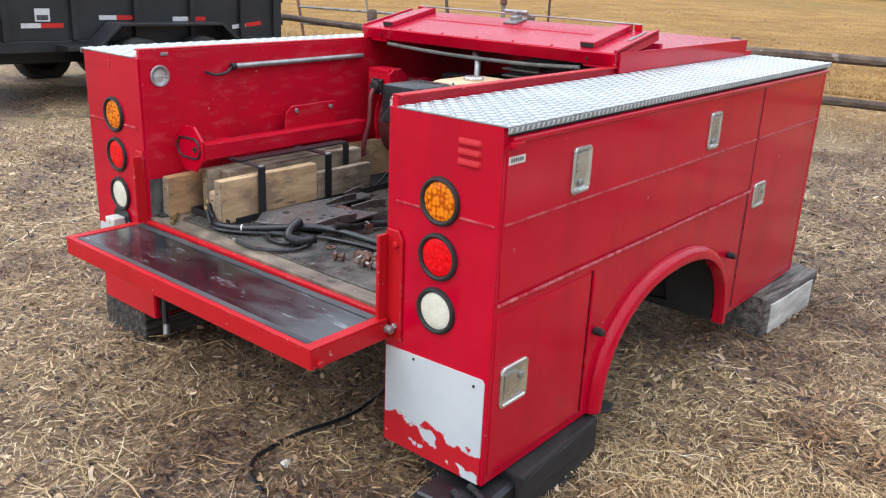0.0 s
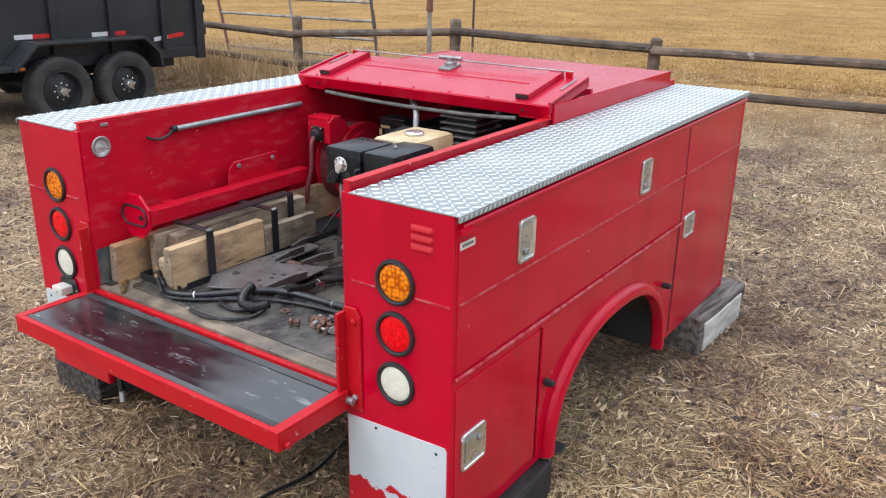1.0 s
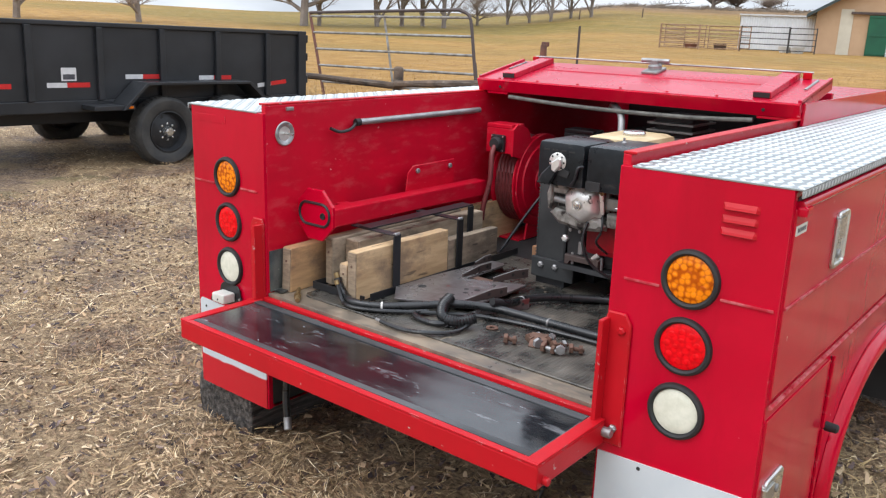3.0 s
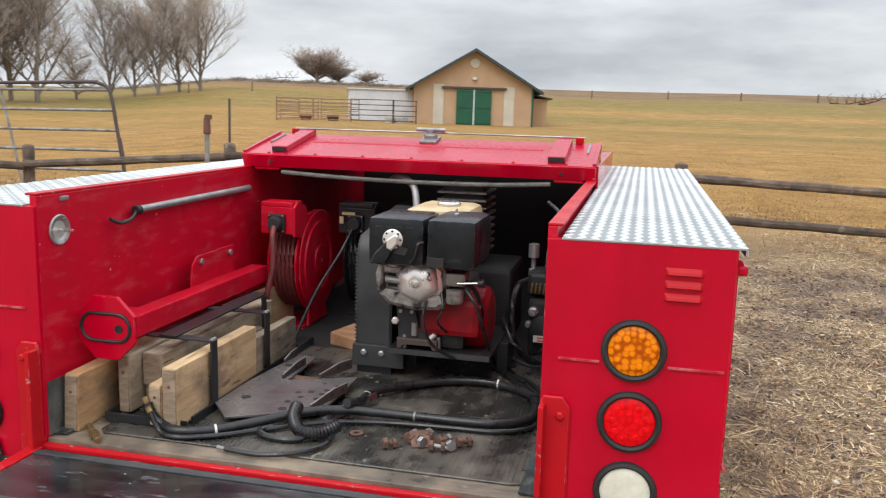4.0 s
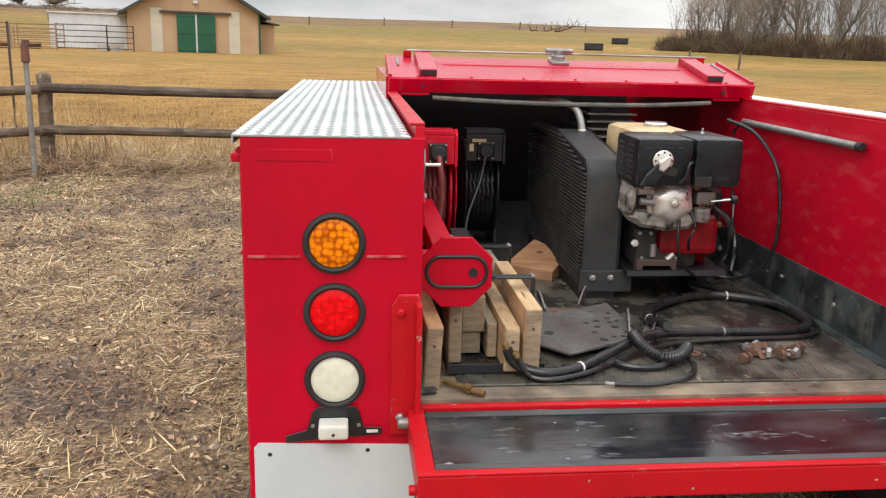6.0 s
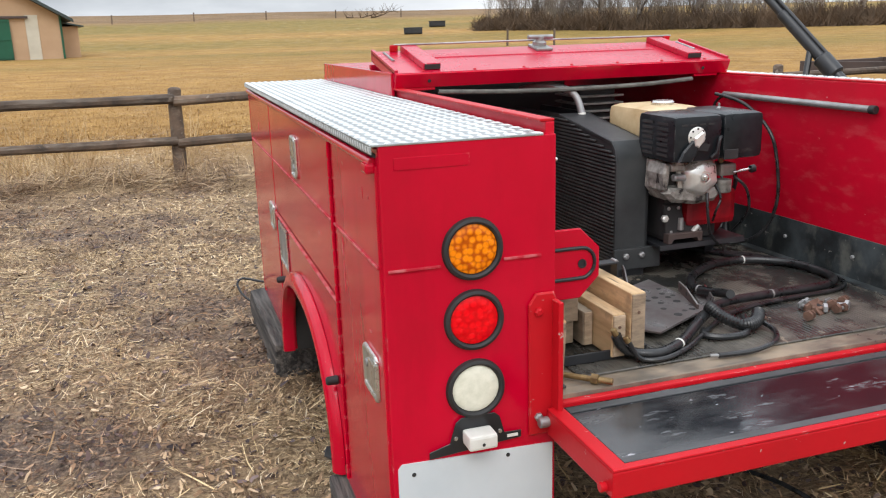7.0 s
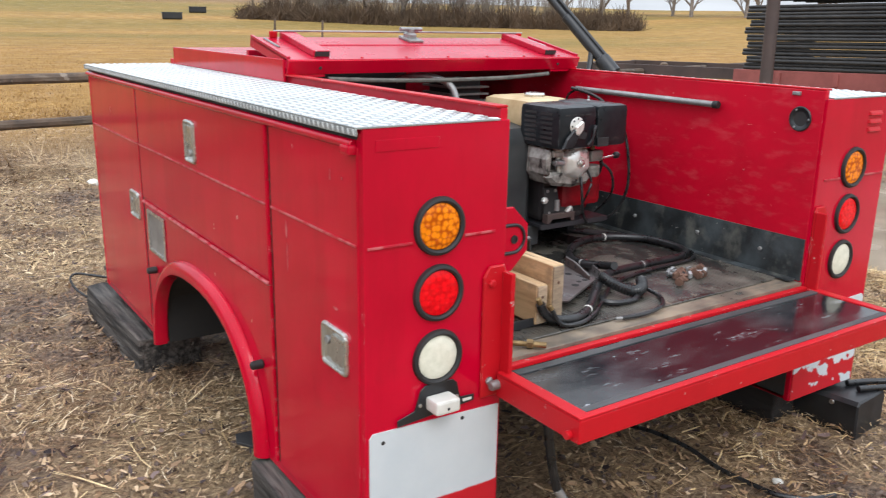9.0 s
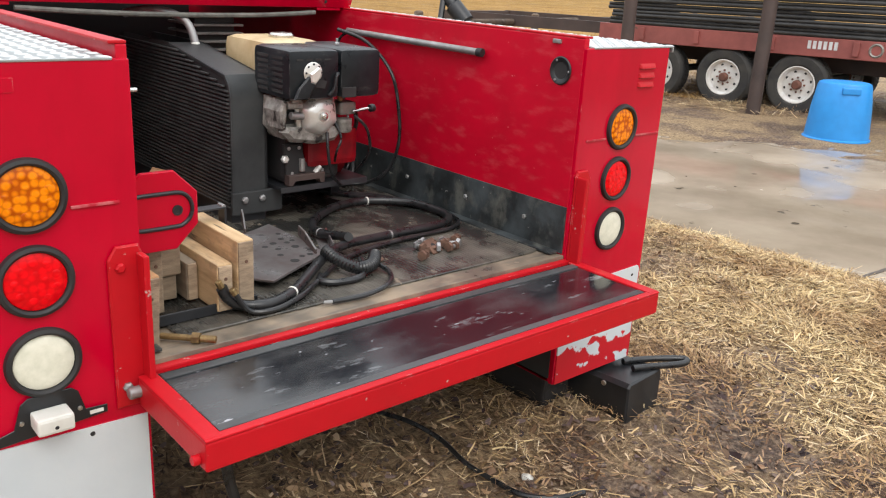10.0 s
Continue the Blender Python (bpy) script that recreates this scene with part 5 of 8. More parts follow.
for x0, y0, a, ln, eh in ((-0.208, 0.515, 86, 0.150, 0.024), (-0.268, 0.665, 88, 0.09, 0.022), (-0.103, 0.547, 66, 0.138, 0.030), (-0.030, 0.30, 74, 0.165, 0.028)):
    em = pose(x0, y0, 0.0106, 0, 0, a)
    ear = part("angle_ear", slab_of([(0.0, 0.0), (ln, 0.0), (ln, eh), (ln * 0.62, eh), (0.0, eh * 0.42)], "y", 0.0, 0.006, 0.001, None, em), PIPE_DARK, plate, "upright dark brown drilled ear")
    part("ear_edge", slab_of([(0.0, eh * 0.42), (ln * 0.62, eh), (ln, eh), (ln, eh + 0.0014), (ln * 0.62, eh + 0.0014), (0.0, eh * 0.42 + 0.0014)], "y", 0.001, 0.005, 0.0, None, em), STEEL, ear, "bright worn top edge")
    for f in (0.55, 0.85):
        part("ear_hole", rod(em @ Vector((ln * f, -0.0008, eh * 0.55)), em @ Vector((ln * f, 0.0068, eh * 0.55)), 0.0065, 10), DARK_IN, ear)

iron = thing("angle_bracket", "drilled steel angle bracket lying by the plate", "bracket", inbed(0.022, 0.285, M, 65))
part("flange", box(0, 0.19, 0, 0.032, 0.0, 0.004, 0.001), PLATE_STEEL, iron)
web = part("web", box(0, 0.19, 0, 0.004, 0.004, 0.034, 0.001), PLATE_STEEL, iron)
for k in range(5):
    part("web_hole", rod((0.022 + 0.036 * k, -0.0008, 0.019), (0.022 + 0.036 * k, 0.0048, 0.019), 0.005, 8), DARK_IN, web)

# wiring harness
harness = thing("wiring_harness", "thick black cable harness coiled on the mat", "cable", TILT)
h = M + 0.020
main = [(-0.397, 0.106, h + 0.048), (-0.382, 0.104, h + 0.020), (-0.350, 0.098, h), (-0.295, 0.083, h - 0.004), (-0.213, 0.118, h - 0.004), (-0.118, 0.19, h + 0.004), (-0.03, 0.255, h + 0.014), (0.07, 0.312, h + 0.010), (0.245, 0.345, h), (0.44, 0.352, h),
        (0.525, 0.41, h - 0.004), (0.545, 0.50, h - 0.004), (0.52, 0.61, h - 0.004), (0.41, 0.69, h - 0.004), (0.29, 0.685, h - 0.004), (0.18, 0.62, h - 0.004), (0.10, 0.53, h), (0.075, 0.45, h + 0.004), (0.085, 0.37, h + 0.016), (0.07, 0.30, h + 0.034)]
part("main_cable", sweep(main, 0.0128, 12), HOSE, harness, smooth=True)
side1 = [(-0.375, 0.085, h + 0.035), (-0.345, 0.078, h - 0.008), (-0.29, 0.064, h - 0.012), (-0.20, 0.102, h - 0.012), (-0.10, 0.172, h - 0.010), (0.03, 0.262, h - 0.010), (0.17, 0.308, h - 0.012), (0.34, 0.325, h - 0.012), (0.47, 0.335, h - 0.012), (0.548, 0.39, h - 0.012), (0.57, 0.50, h - 0.012), (0.55, 0.62, h - 0.012), (0.46, 0.71, h - 0.012)]
part("thin_cable", sweep(side1, 0.0062, 8), HOSE, harness, smooth=True)
part("corrugated_sleeve", sweep([(-0.045, 0.24, h + 0.035), (-0.035, 0.195, h + 0.02), (0.0, 0.155, h + 0.004), (0.05, 0.165, h + 0.002), (0.085, 0.20, h + 0.012)], 0.0165, 12, None, 14, 0.07), HOSE, harness, "corrugated black sleeve", smooth=True)
part("thin_cable", sweep([(0.05, 0.215, h + 0.0), (0.0, 0.135, h - 0.010), (-0.07, 0.13, h - 0.012), (-0.11, 0.155, h - 0.010), (-0.09, 0.19, h - 0.01)], 0.0085, 8), HOSE, harness, smooth=True)
part("thin_cable", sweep([(0.075, 0.19, h - 0.004), (0.075, 0.12, h - 0.012), (0.02, 0.055, h - 0.012), (-0.06, 0.038, h - 0.018), (-0.15, 0.045, h - 0.018)], 0.0065, 8), HOSE, harness, smooth=True)
part("bare_end", rod((-0.15, 0.045, h - 0.018), (-0.172, 0.049, h - 0.017), 0.0045, 8), STEEL, harness)
for p, q in (((-0.397, 0.106, h + 0.048), (-0.405, 0.107, h + 0.064)), ((-0.375, 0.085, h + 0.035), (-0.383, 0.087, h + 0.048))):
    part("bare_end", rod(p, q, 0.008, 8), BRASS, harness)
for i in (4, 8, 13, 17):
    p, q = Vector(main[i]), Vector(main[i + 1])
    d = (q - p).normalized()
    part("cable_tie", rod(p - d * 0.004, p + d * 0.004, 0.0140, 14), WHITE if i in (4, 13) else STEEL, harness, "pale cable tie", smooth=True)
loops = thing("loose_wires", "thin black wires trailing behind the engine", "cable", TILT)
for k in range(3):
    part("wire", sweep([(0.33 + 0.03 * k, 0.98, M + 0.03), (0.38 + 0.02 * k, 0.86, M + 0.008), (0.45 + 0.025 * k, 0.76, M + 0.007), (0.50 + 0.02 * k, 0.68, M + 0.007), (0.545, 0.60 + 0.03 * k, M + 0.007)], 0.0065, 8), HOSE, loops, smooth=True)
    part("wire", sweep([(0.37, 0.95, 0.75 - 0.04 * k), (0.42, 0.9, 0.66), (0.47 + 0.02 * k, 0.93, M + 0.02), (0.54, 1.0 + 0.04 * k, M + 0.006)], 0.005, 6), HOSE, loops, smooth=True)

# loose hardware
for k, (x, y, a, ln) in enumerate(((0.222, 0.172, 30, 0.034), (0.265, 0.225, 80, 0.055), (0.30, 0.205, 150, 0.05), (0.335, 0.19, 10, 0.045), (0.345, 0.225, 60, 0.05), (0.375, 0.205, 120, 0.05), (0.395, 0.235, 35, 0.04), (0.31, 0.24, 100, 0.06))):
    bolt = thing("bolt", "rusty hex bolt with a nut lying on the mat", "bolt", inbed(x, y - 0.005, M + 0.014, a) @ Matrix.Scale(0.80, 4), "loose bolts on the mat")
    part("shank", rod((0, 0, 0), (ln, 0, -0.006), 0.0075, 10), STEEL if k % 2 else RUST, bolt, smooth=True)
    part("hex_head", lathe([(0, 0), (0.017, 0), (0.018, 0.002), (0.018, 0.013), (0.012, 0.015), (0, 0.015)], 6, None, pose(-0.012, 0, 0, 0, 90, 0)), STEEL if k % 3 == 2 else RUST, bolt)
    part("nut", lathe([(0.008, 0), (0.016, 0), (0.016, 0.012), (0.008, 0.012)], 6, None, pose(ln * 0.55, 0, -0.003, 0, 90, 0)), STEEL if k % 3 == 1 else RUST, bolt)
lug = thing("square_lug", "square steel lug with a bolt hole on the mat", "bracket", inbed(0.295, 0.215, M + 0.012, 20, 38))
part("lug_plate", box(-0.024, 0.024, -0.024, 0.024, 0.0, 0.006, 0.001), RUST, lug)
part("lug_hole", rod((0, 0, 0.0055), (0, 0, 0.0066), 0.009, 10), DARK_IN, lug)
washer = thing("washer", "flat rusty washer on the mat", "washer", inbed(0.12, 0.235, M, 0))
part("ring", lathe([(0.008, 0), (0.018, 0), (0.018, 0.003), (0.008, 0.003), (0.008, 0)], 18), RUST, washer)
fit_ = thing("brass_fitting", "dull brass pipe fitting on the bed floor", "pipe fitting", inbed(-0.530, 0.040, F + 0.011, -18))
part("pipe", rod((-0.03, 0.03, 0.0), (0.03, 0.0, 0.0), 0.007, 10), BRASS, fit_, smooth=True)
part("hex_collar", lathe([(0, 0), (0.0125, 0), (0.0125, 0.016), (0, 0.016)], 6, None, pose(0.03, 0, 0.001, 0, 90, -25)), BRASS, fit_)
part("nipple", rod((0.045, -0.006, 0), (0.075, -0.02, 0), 0.008, 10), BRASS, fit_, smooth=True)
wedge = thing("wood_block", "tan sawn wooden wedge with a knot", "wood block", inbed(0, 0, F + 0.0035))
b = slab_of([(-0.243, 0.994), (-0.093, 0.927), (-0.045, 1.005), (-0.070, 1.14), (-0.103, 1.19)], "z", 0.0, 0.036, 0.003)
for v in b.verts:
    if v.co.z > 0.02:
        v.co.z += 0.052 * smoothstep(0.90, 1.22, v.co.y)
part("block", b, BLOCK_BROWN, wedge)
part("knot", lathe([(0.016, -0.003), (0.014, 0.0005), (0.006, 0.0012), (0, 0.0012)], 14, None, pose(-0.105, 1.08, 0.0655, 9)), RUST, wedge)


# ---- compressor set ----
SET = inbed(0.001, 0.010, -0.012)
G = F + 0.0125

skid = thing("engine_stand", "black folded steel engine stand on the bed", "machine stand", SET)
part("deck", slab_of([(0.645, 0.678), (0.648, 0.694), (1.02, 0.694), (1.02, 0.686), (0.656, 0.686), (0.654, 0.678)], "x", 0.070, 0.385, 0.001), BLACK_METAL, skid)
for x in (0.075, 0.375):
    part("leg", box(x, x + 0.035, 0.84, 0.98, G, 0.6855, 0.003), BLACK_METAL, skid)
part("back_leg", box(0.11, 0.375, 0.94, 0.975, G, 0.6855, 0.003), BLACK_METAL, skid)

guard = thing("belt_guard", "black compressor belt guard with a mesh side", "belt guard", SET)
side = [(0.712, 0.625), (0.712, 0.955), (0.722, 0.995), (0.745, 1.02), (1.12, 1.075), (1.50, 1.075), (1.56, 1.03), (1.56, 0.625)]
part("front_shell", slab_of([(0.712, 0.625), (0.712, 0.955), (0.722, 0.995), (0.745, 1.02), (1.12, 1.075), (1.12, 1.067), (0.75, 1.012), (0.732, 0.992), (0.722, 0.955), (0.722, 0.625)], "x", -0.054, 0.062, 0.0015), GUARD, guard, smooth=True)
part("inner_side", slab_of(side, "x", 0.054, 0.062), BLACK_METAL, guard)
part("side_rim", slab_of([(0.712, 0.625), (1.56, 0.625), (1.56, 0.65), (0.735, 0.65)], "x", -0.058, -0.050), BLACK_METAL, guard)
mesh_bm = bmesh.new()
for k in range(38):
    z = 0.632 + k * 0.0118
    y1 = 1.555
    y0 = 0.72 if z < 0.98 else 0.72 + (z - 0.98) / 0.095 * 0.40
    if z > 1.068:
        break
    box(-0.062, -0.0525, y0, y1, z, z + 0.0040, 0.0, mesh_bm, Matrix.Translation((0, 0, 0)))
part("mesh_side", mesh_bm, MESH_METAL, guard, "fine dusty expanded-metal side", kind="stuff")
part("mesh_backing", slab_of(side, "x", -0.050, -0.048), DARK_IN, guard)
part("foot_bracket", box(-0.062, 0.105, 0.698, 0.711, 0.612, 0.682, 0.004), GUARD, guard)
for x in (-0.022, 0.035):
    part("foot_bolt", lathe([(0.0105, 0), (0.0105, 0.007), (0.006, 0.010), (0, 0.010)], 6, None, Matrix.Translation((x, 0.698, 0.658)) @ pose(0, 0, 0, 90)), STEEL, guard)
part("foot", box(-0.054, 0.06, 0.72, 1.5, G, 0.626, 0.003), BLACK_METAL, guard)

comp = thing("air_compressor", "dark finned air compressor pump behind the engine", "compressor", SET)
part("tank_block", box(0.10, 0.36, 1.18, 1.5, G, 0.86, 0.02), DARK_IN, comp)
fins = part("cylinder", box(0.09, 0.24, 1.24, 1.40, 0.86, 1.15, 0.015), DARK_IN, comp)
for k in range(9):
    part("cooling_fin", box(0.075, 0.255, 1.21, 1.42, 0.90 + 0.027 * k, 0.908 + 0.027 * k, 0.002), FIN_METAL, fins)
part("air_pipe", sweep([(0.03, 1.10, 1.06), (0.01, 1.13, 1.14), (-0.06, 1.2, 1.17), (-0.12, 1.3, 1.15)], 0.013, 10), STEEL, comp, smooth=True)
part("pipe_sleeve", rod((0.032, 1.095, 1.035), (0.027, 1.105, 1.075), 0.015, 12), WHITE, comp, smooth=True)

engine = thing("petrol_engine", "small petrol engine with black covers and cream tank", "engine", SET)
part("crankcase", box(0.10, 0.30, 0.68, 0.92, 0.6945, 0.90, 0.02), DARK_IN, engine)
fan = part("fan_housing", lathe([(0, 0), (0.085, 0.0), (0.098, 0.012), (0.098, 0.07), (0.08, 0.085), (0.0, 0.085)], 28, None, Matrix.Translation((0.275, 0.80, 0.775)) @ pose(0, 0, 0, 0, 90, 0)), ENGINE_RED, engine, "dark red fan housing", smooth=True)
part("fan_shroud", box(0.165, 0.350, 0.652, 0.80, 0.742, 0.86, 0.02), ENGINE_RED, engine, "dark red shroud")
for k in range(5):
    part("shroud_slot", box(0.300 + 0.004 * (k % 2), 0.306 + 0.004 * (k % 2), 0.6535, 0.6555, 0.785 + 0.011 * k, 0.790 + 0.011 * k, 0.0), DARK_IN, fan)
tank = part("fuel_tank", box(0.082, 0.285, 0.748, 1.02, 0.985, 1.112, 0.03), CREAM, engine, "stained cream fuel tank", smooth=True)
part("fuel_cap", lathe([(0.036, 0), (0.038, 0.004), (0.038, 0.012), (0.033, 0.018), (0.0, 0.019)], 26, None, Matrix.Translation((0.20, 0.865, 1.108))), CHROME, tank, "bright metal fuel cap", smooth=True)
# muffler cover with slots
cover = part("muffler_cover", box(0.036, 0.203, 0.542, 0.745, 0.968, 1.108, 0.020), SHROUD, engine, "slotted black heat cover", smooth=True)
for k in range(7):
    for y0 in (0.575, 0.655):
        part("cover_slot", box(0.0345, 0.0375, y0, y0 + 0.058, 0.985 + 0.0155 * k, 0.9935 + 0.0155 * k, 0.0), DARK_IN, cover)
for k in range(4):
    part("cover_slot", box(0.060 + 0.030 * k, 0.080 + 0.030 * k, 0.5405, 0.5435, 1.078, 1.083, 0.0), DARK_IN, cover)
disc = part("exhaust_disc", lathe([(0, 0.0), (0.029, 0.0), (0.030, 0.003), (0.024, 0.006), (0.010, 0.007), (0, 0.007)], 24, None, Matrix.Translation((0.112, 0.543, 1.045)) @ pose(0, 0, 0, 90)), ALU, engine, "round pitted exhaust disc", smooth=True)
part("deflector", slab_of([(0.046, 0.974), (0.092, 0.972), (0.118, 1.018), (0.110, 1.034), (0.092, 1.036), (0.060, 1.004)], "y", 0.528, 0.5400, 0.004), SHROUD, disc, "black exhaust deflector")
part("outlet", slab_of([(0.098, 1.020), (0.112, 1.014), (0.130, 1.034), (0.132, 1.056), (0.122, 1.062), (0.096, 1.044)], "y", 0.524, 0.5365, 0.004), ALU, disc)
part("cover_recess", slab_of([(0.075, 1.012), (0.15, 1.000), (0.158, 1.02), (0.125, 1.030), (0.098, 1.028)], "y", 0.5385, 0.5425), DARK_IN, cover)
for k in range(8):
    a = 2 * math.pi * k / 8
    part("disc_hole", rod((0.112 + 0.024 * math.cos(a), 0.5345, 1.045 + 0.024 * math.sin(a)), (0.112 + 0.024 * math.cos(a), 0.537, 1.045 + 0.024 * math.sin(a)), 0.0032, 6), DARK_IN, disc)
part("cover_lever", sweep([(0.20, 0.545, 1.04), (0.188, 0.535, 1.035), (0.180, 0.535, 1.0), (0.165, 0.54, 0.98)], 0.005, 8), BLACK, cover, smooth=True)
# air cleaner
air = part("air_cleaner", box(0.208, 0.352, 0.545, 0.79, 0.968, 1.108, 0.02), SHROUD, engine, "black air cleaner box", smooth=True)
part("air_cleaner_notch", box(0.212, 0.262, 0.5425, 0.547, 0.970, 1.000, 0.004), DARK_IN, air)
part("wing_nut", lathe([(0.007, 0), (0.007, 0.006), (0.0035, 0.010), (0.0035, 0.02), (0, 0.021)], 12, None, Matrix.Translation((0.27, 0.66, 1.107))), STEEL, air, smooth=True)
# cylinder head
head = part("cylinder_head", box(0.070, 0.235, 0.635, 0.73, 0.852, 0.966, 0.012), CAST_DIRTY, engine, "cast aluminium cylinder head")
for k in range(8):
    part("head_fin", slab_of([(0.045, 0.880), (0.075, 0.842), (0.245, 0.830), (0.252, 0.868), (0.245, 0.966), (0.050, 0.966)], "y", 0.642 + 0.0105 * k, 0.6455 + 0.0105 * k, 0.001), CAST_DIRTY, head)
b = lathe([(0, 0.0), (0.066, 0.0), (0.069, 0.003), (0.069, 0.009), (0.064, 0.012), (0.059, 0.014), (0.058, 0.026), (0.052, 0.038), (0.040, 0.047), (0.024, 0.051), (0.020, 0.0515), (0.018, 0.049), (0.0, 0.049)], 40)
for v in b.verts:
    a = math.atan2(v.co.y, v.co.x)
    f = 1 / max(math.cos((a + math.pi / 6) % (math.pi / 3) - math.pi / 6), 0.9) * 0.95
    v.co.x, v.co.y = v.co.x * f * 1.04, v.co.y * f
b.transform(Matrix.Translation((0.172, 0.628, 0.914)) @ pose(0, 0, 0, 90) @ pose(0, 0, 0, 0, 0, 8))
rim = part("valve_cover", b, ALU, engine, "bright six-sided domed valve cover", smooth=True)
part("cover_bolt", lathe([(0.013, 0), (0.013, 0.004), (0.008, 0.005), (0.008, 0.011), (0, 0.012)], 12, None, Matrix.Translation((0.172, 0.576, 0.914)) @ pose(0, 0, 0, 90)), CHROME, rim)
part("cover_skirt", slab_of([(0.052, 0.868), (0.085, 0.838), (0.165, 0.826), (0.235, 0.832), (0.252, 0.852), (0.235, 0.875), (0.115, 0.880), (0.07, 0.885)], "y", 0.602, 0.640, 0.012), CAST_DIRTY, head)
part("head_pipe", rod((0.075, 0.60, 0.918), (0.125, 0.605, 0.913), 0.011, 12), STEEL, head, smooth=True)
part("head_boss", slab_of([(0.048, 0.880), (0.062, 0.878), (0.068, 0.955), (0.052, 0.962), (0.042, 0.93)], "y", 0.600, 0.70, 0.006), CAST_DIRTY, head)
part("head_boss", slab_of([(0.068, 0.936), (0.118, 0.934), (0.120, 0.956), (0.068, 0.958)], "y", 0.598, 0.640, 0.005), CAST_DIRTY, head)
part("head_cavity", box(0.072, 0.108, 0.6325, 0.636, 0.888, 0.930, 0.0), DARK_IN, head)
part("head_tab", box(0.082, 0.112, 0.60, 0.625, 0.945, 0.968, 0.003), CAST_DIRTY, head)
carb = part("carburettor", box(0.252, 0.312, 0.61, 0.68, 0.905, 0.945, 0.010), FIN_METAL, engine, "small grey carburettor")
part("float_bowl", lathe([(0, 0), (0.022, 0.0), (0.026, 0.006), (0.026, 0.04), (0, 0.045)], 16, None, Matrix.Translation((0.278, 0.63, 0.852))), CAST_DIRTY, carb, smooth=True)
part("fuel_line", sweep([(0.245, 0.60, 0.955), (0.225, 0.58, 0.975), (0.205, 0.585, 0.985), (0.19, 0.61, 0.995)], 0.006, 8), BRASS, carb, smooth=True)
part("throttle_rod", rod((0.29, 0.60, 0.918), (0.365, 0.60, 0.925), 0.004, 8), CHROME, carb, smooth=True)
part("throttle_knob", rod((0.352, 0.60, 0.923), (0.37, 0.60, 0.925), 0.012, 10), BLACK, carb, smooth=True)
part("linkage", sweep([(0.30, 0.62, 0.93), (0.33, 0.64, 0.90), (0.345, 0.66, 0.86), (0.35, 0.70, 0.80)], 0.007, 8), HOSE, carb, smooth=True)
part("oil_plug", lathe([(0.012, 0), (0.012, 0.010), (0.008, 0.013), (0, 0.013)], 6, None, Matrix.Translation((0.090, 0.662, 0.778)) @ pose(0, 0, 0, 90)), ALU, engine, smooth=True)
part("base_bracket", slab_of([(0.098, 0.696), (0.112, 0.696), (0.118, 0.712), (0.205, 0.712), (0.21, 0.696), (0.224, 0.696), (0.224, 0.728), (0.098, 0.728)], "y", 0.645, 0.675, 0.002), PIPE_DARK, engine)
for x in (0.118, 0.225):
    part("base_stud", rod((x, 0.665, 0.69), (x, 0.665, 0.735), 0.006, 8), STEEL, engine)
part("control_cable", sweep([(0.20, 0.60, 0.86), (0.195, 0.585, 0.80), (0.22, 0.60, 0.73), (0.28, 0.64, 0.68)], 0.005, 8), HOSE, engine, smooth=True)

for k, (p, q, r, mt) in enumerate((((0.125, 0.62, 0.842), (0.125, 0.62, 0.868), 0.007, STEEL), ((0.222, 0.615, 0.845), (0.222, 0.615, 0.872), 0.007, STEEL),
                                  ((0.10, 0.615, 0.955), (0.135, 0.615, 0.957), 0.008, RUST), ((0.245, 0.60, 0.955), (0.245, 0.60, 0.975), 0.009, BRASS),
                                  ((0.150, 0.66, 0.735), (0.150, 0.66, 0.775), 0.010, STEEL), ((0.195, 0.66, 0.725), (0.215, 0.66, 0.745), 0.009, ALU))):
    part("engine_fitting", rod(p, q, r, 8), mt, engine, smooth=True)
part("side_plate", slab_of([(0.10, 0.71), (0.23, 0.705), (0.225, 0.738), (0.16, 0.76), (0.15, 0.82), (0.09, 0.82)], "y", 0.662, 0.678, 0.003), DARK_IN, engine, "oily dark crankcase plate")
for x, z in ((0.115, 0.722), (0.215, 0.720), (0.105, 0.808), (0.14, 0.808)):
    part("plate_bolt", lathe([(0.006, 0), (0.006, 0.004), (0, 0.005)], 6, None, Matrix.Translation((x, 0.662, z)) @ pose(0, 0, 0, 90)), STEEL, engine)
part("exhaust_stub", rod((0.118, 0.60, 0.975), (0.118, 0.68, 0.955), 0.016, 10), RUST, engine, smooth=True)
part("side_hose", sweep([(0.50, 1.00, 1.125), (0.555, 0.90, 1.09), (0.585, 0.80, 1.00), (0.592, 0.76, 0.88), (0.588, 0.75, 0.76), (0.56, 0.78, 0.66), (0.50, 0.84, 0.615), (0.42, 0.88, 0.625)], 0.0060, 8), HOSE, engine, "black hose looping to the wall", smooth=True)
part("wire_lead", sweep([(0.24, 0.62, 0.885), (0.25, 0.60, 0.84), (0.235, 0.60, 0.80), (0.255, 0.64, 0.76)], 0.004, 6), HOSE, engine, smooth=True)
part("wire_lead", sweep([(0.31, 0.62, 0.90), (0.345, 0.60, 0.86), (0.37, 0.62, 0.78), (0.375, 0.70, 0.70)], 0.005, 6), HOSE, engine, smooth=True)
part("warning_decal", box(0.318, 0.349, 0.6635, 0.6652, 0.835, 0.852, 0.0), WHITE, engine)

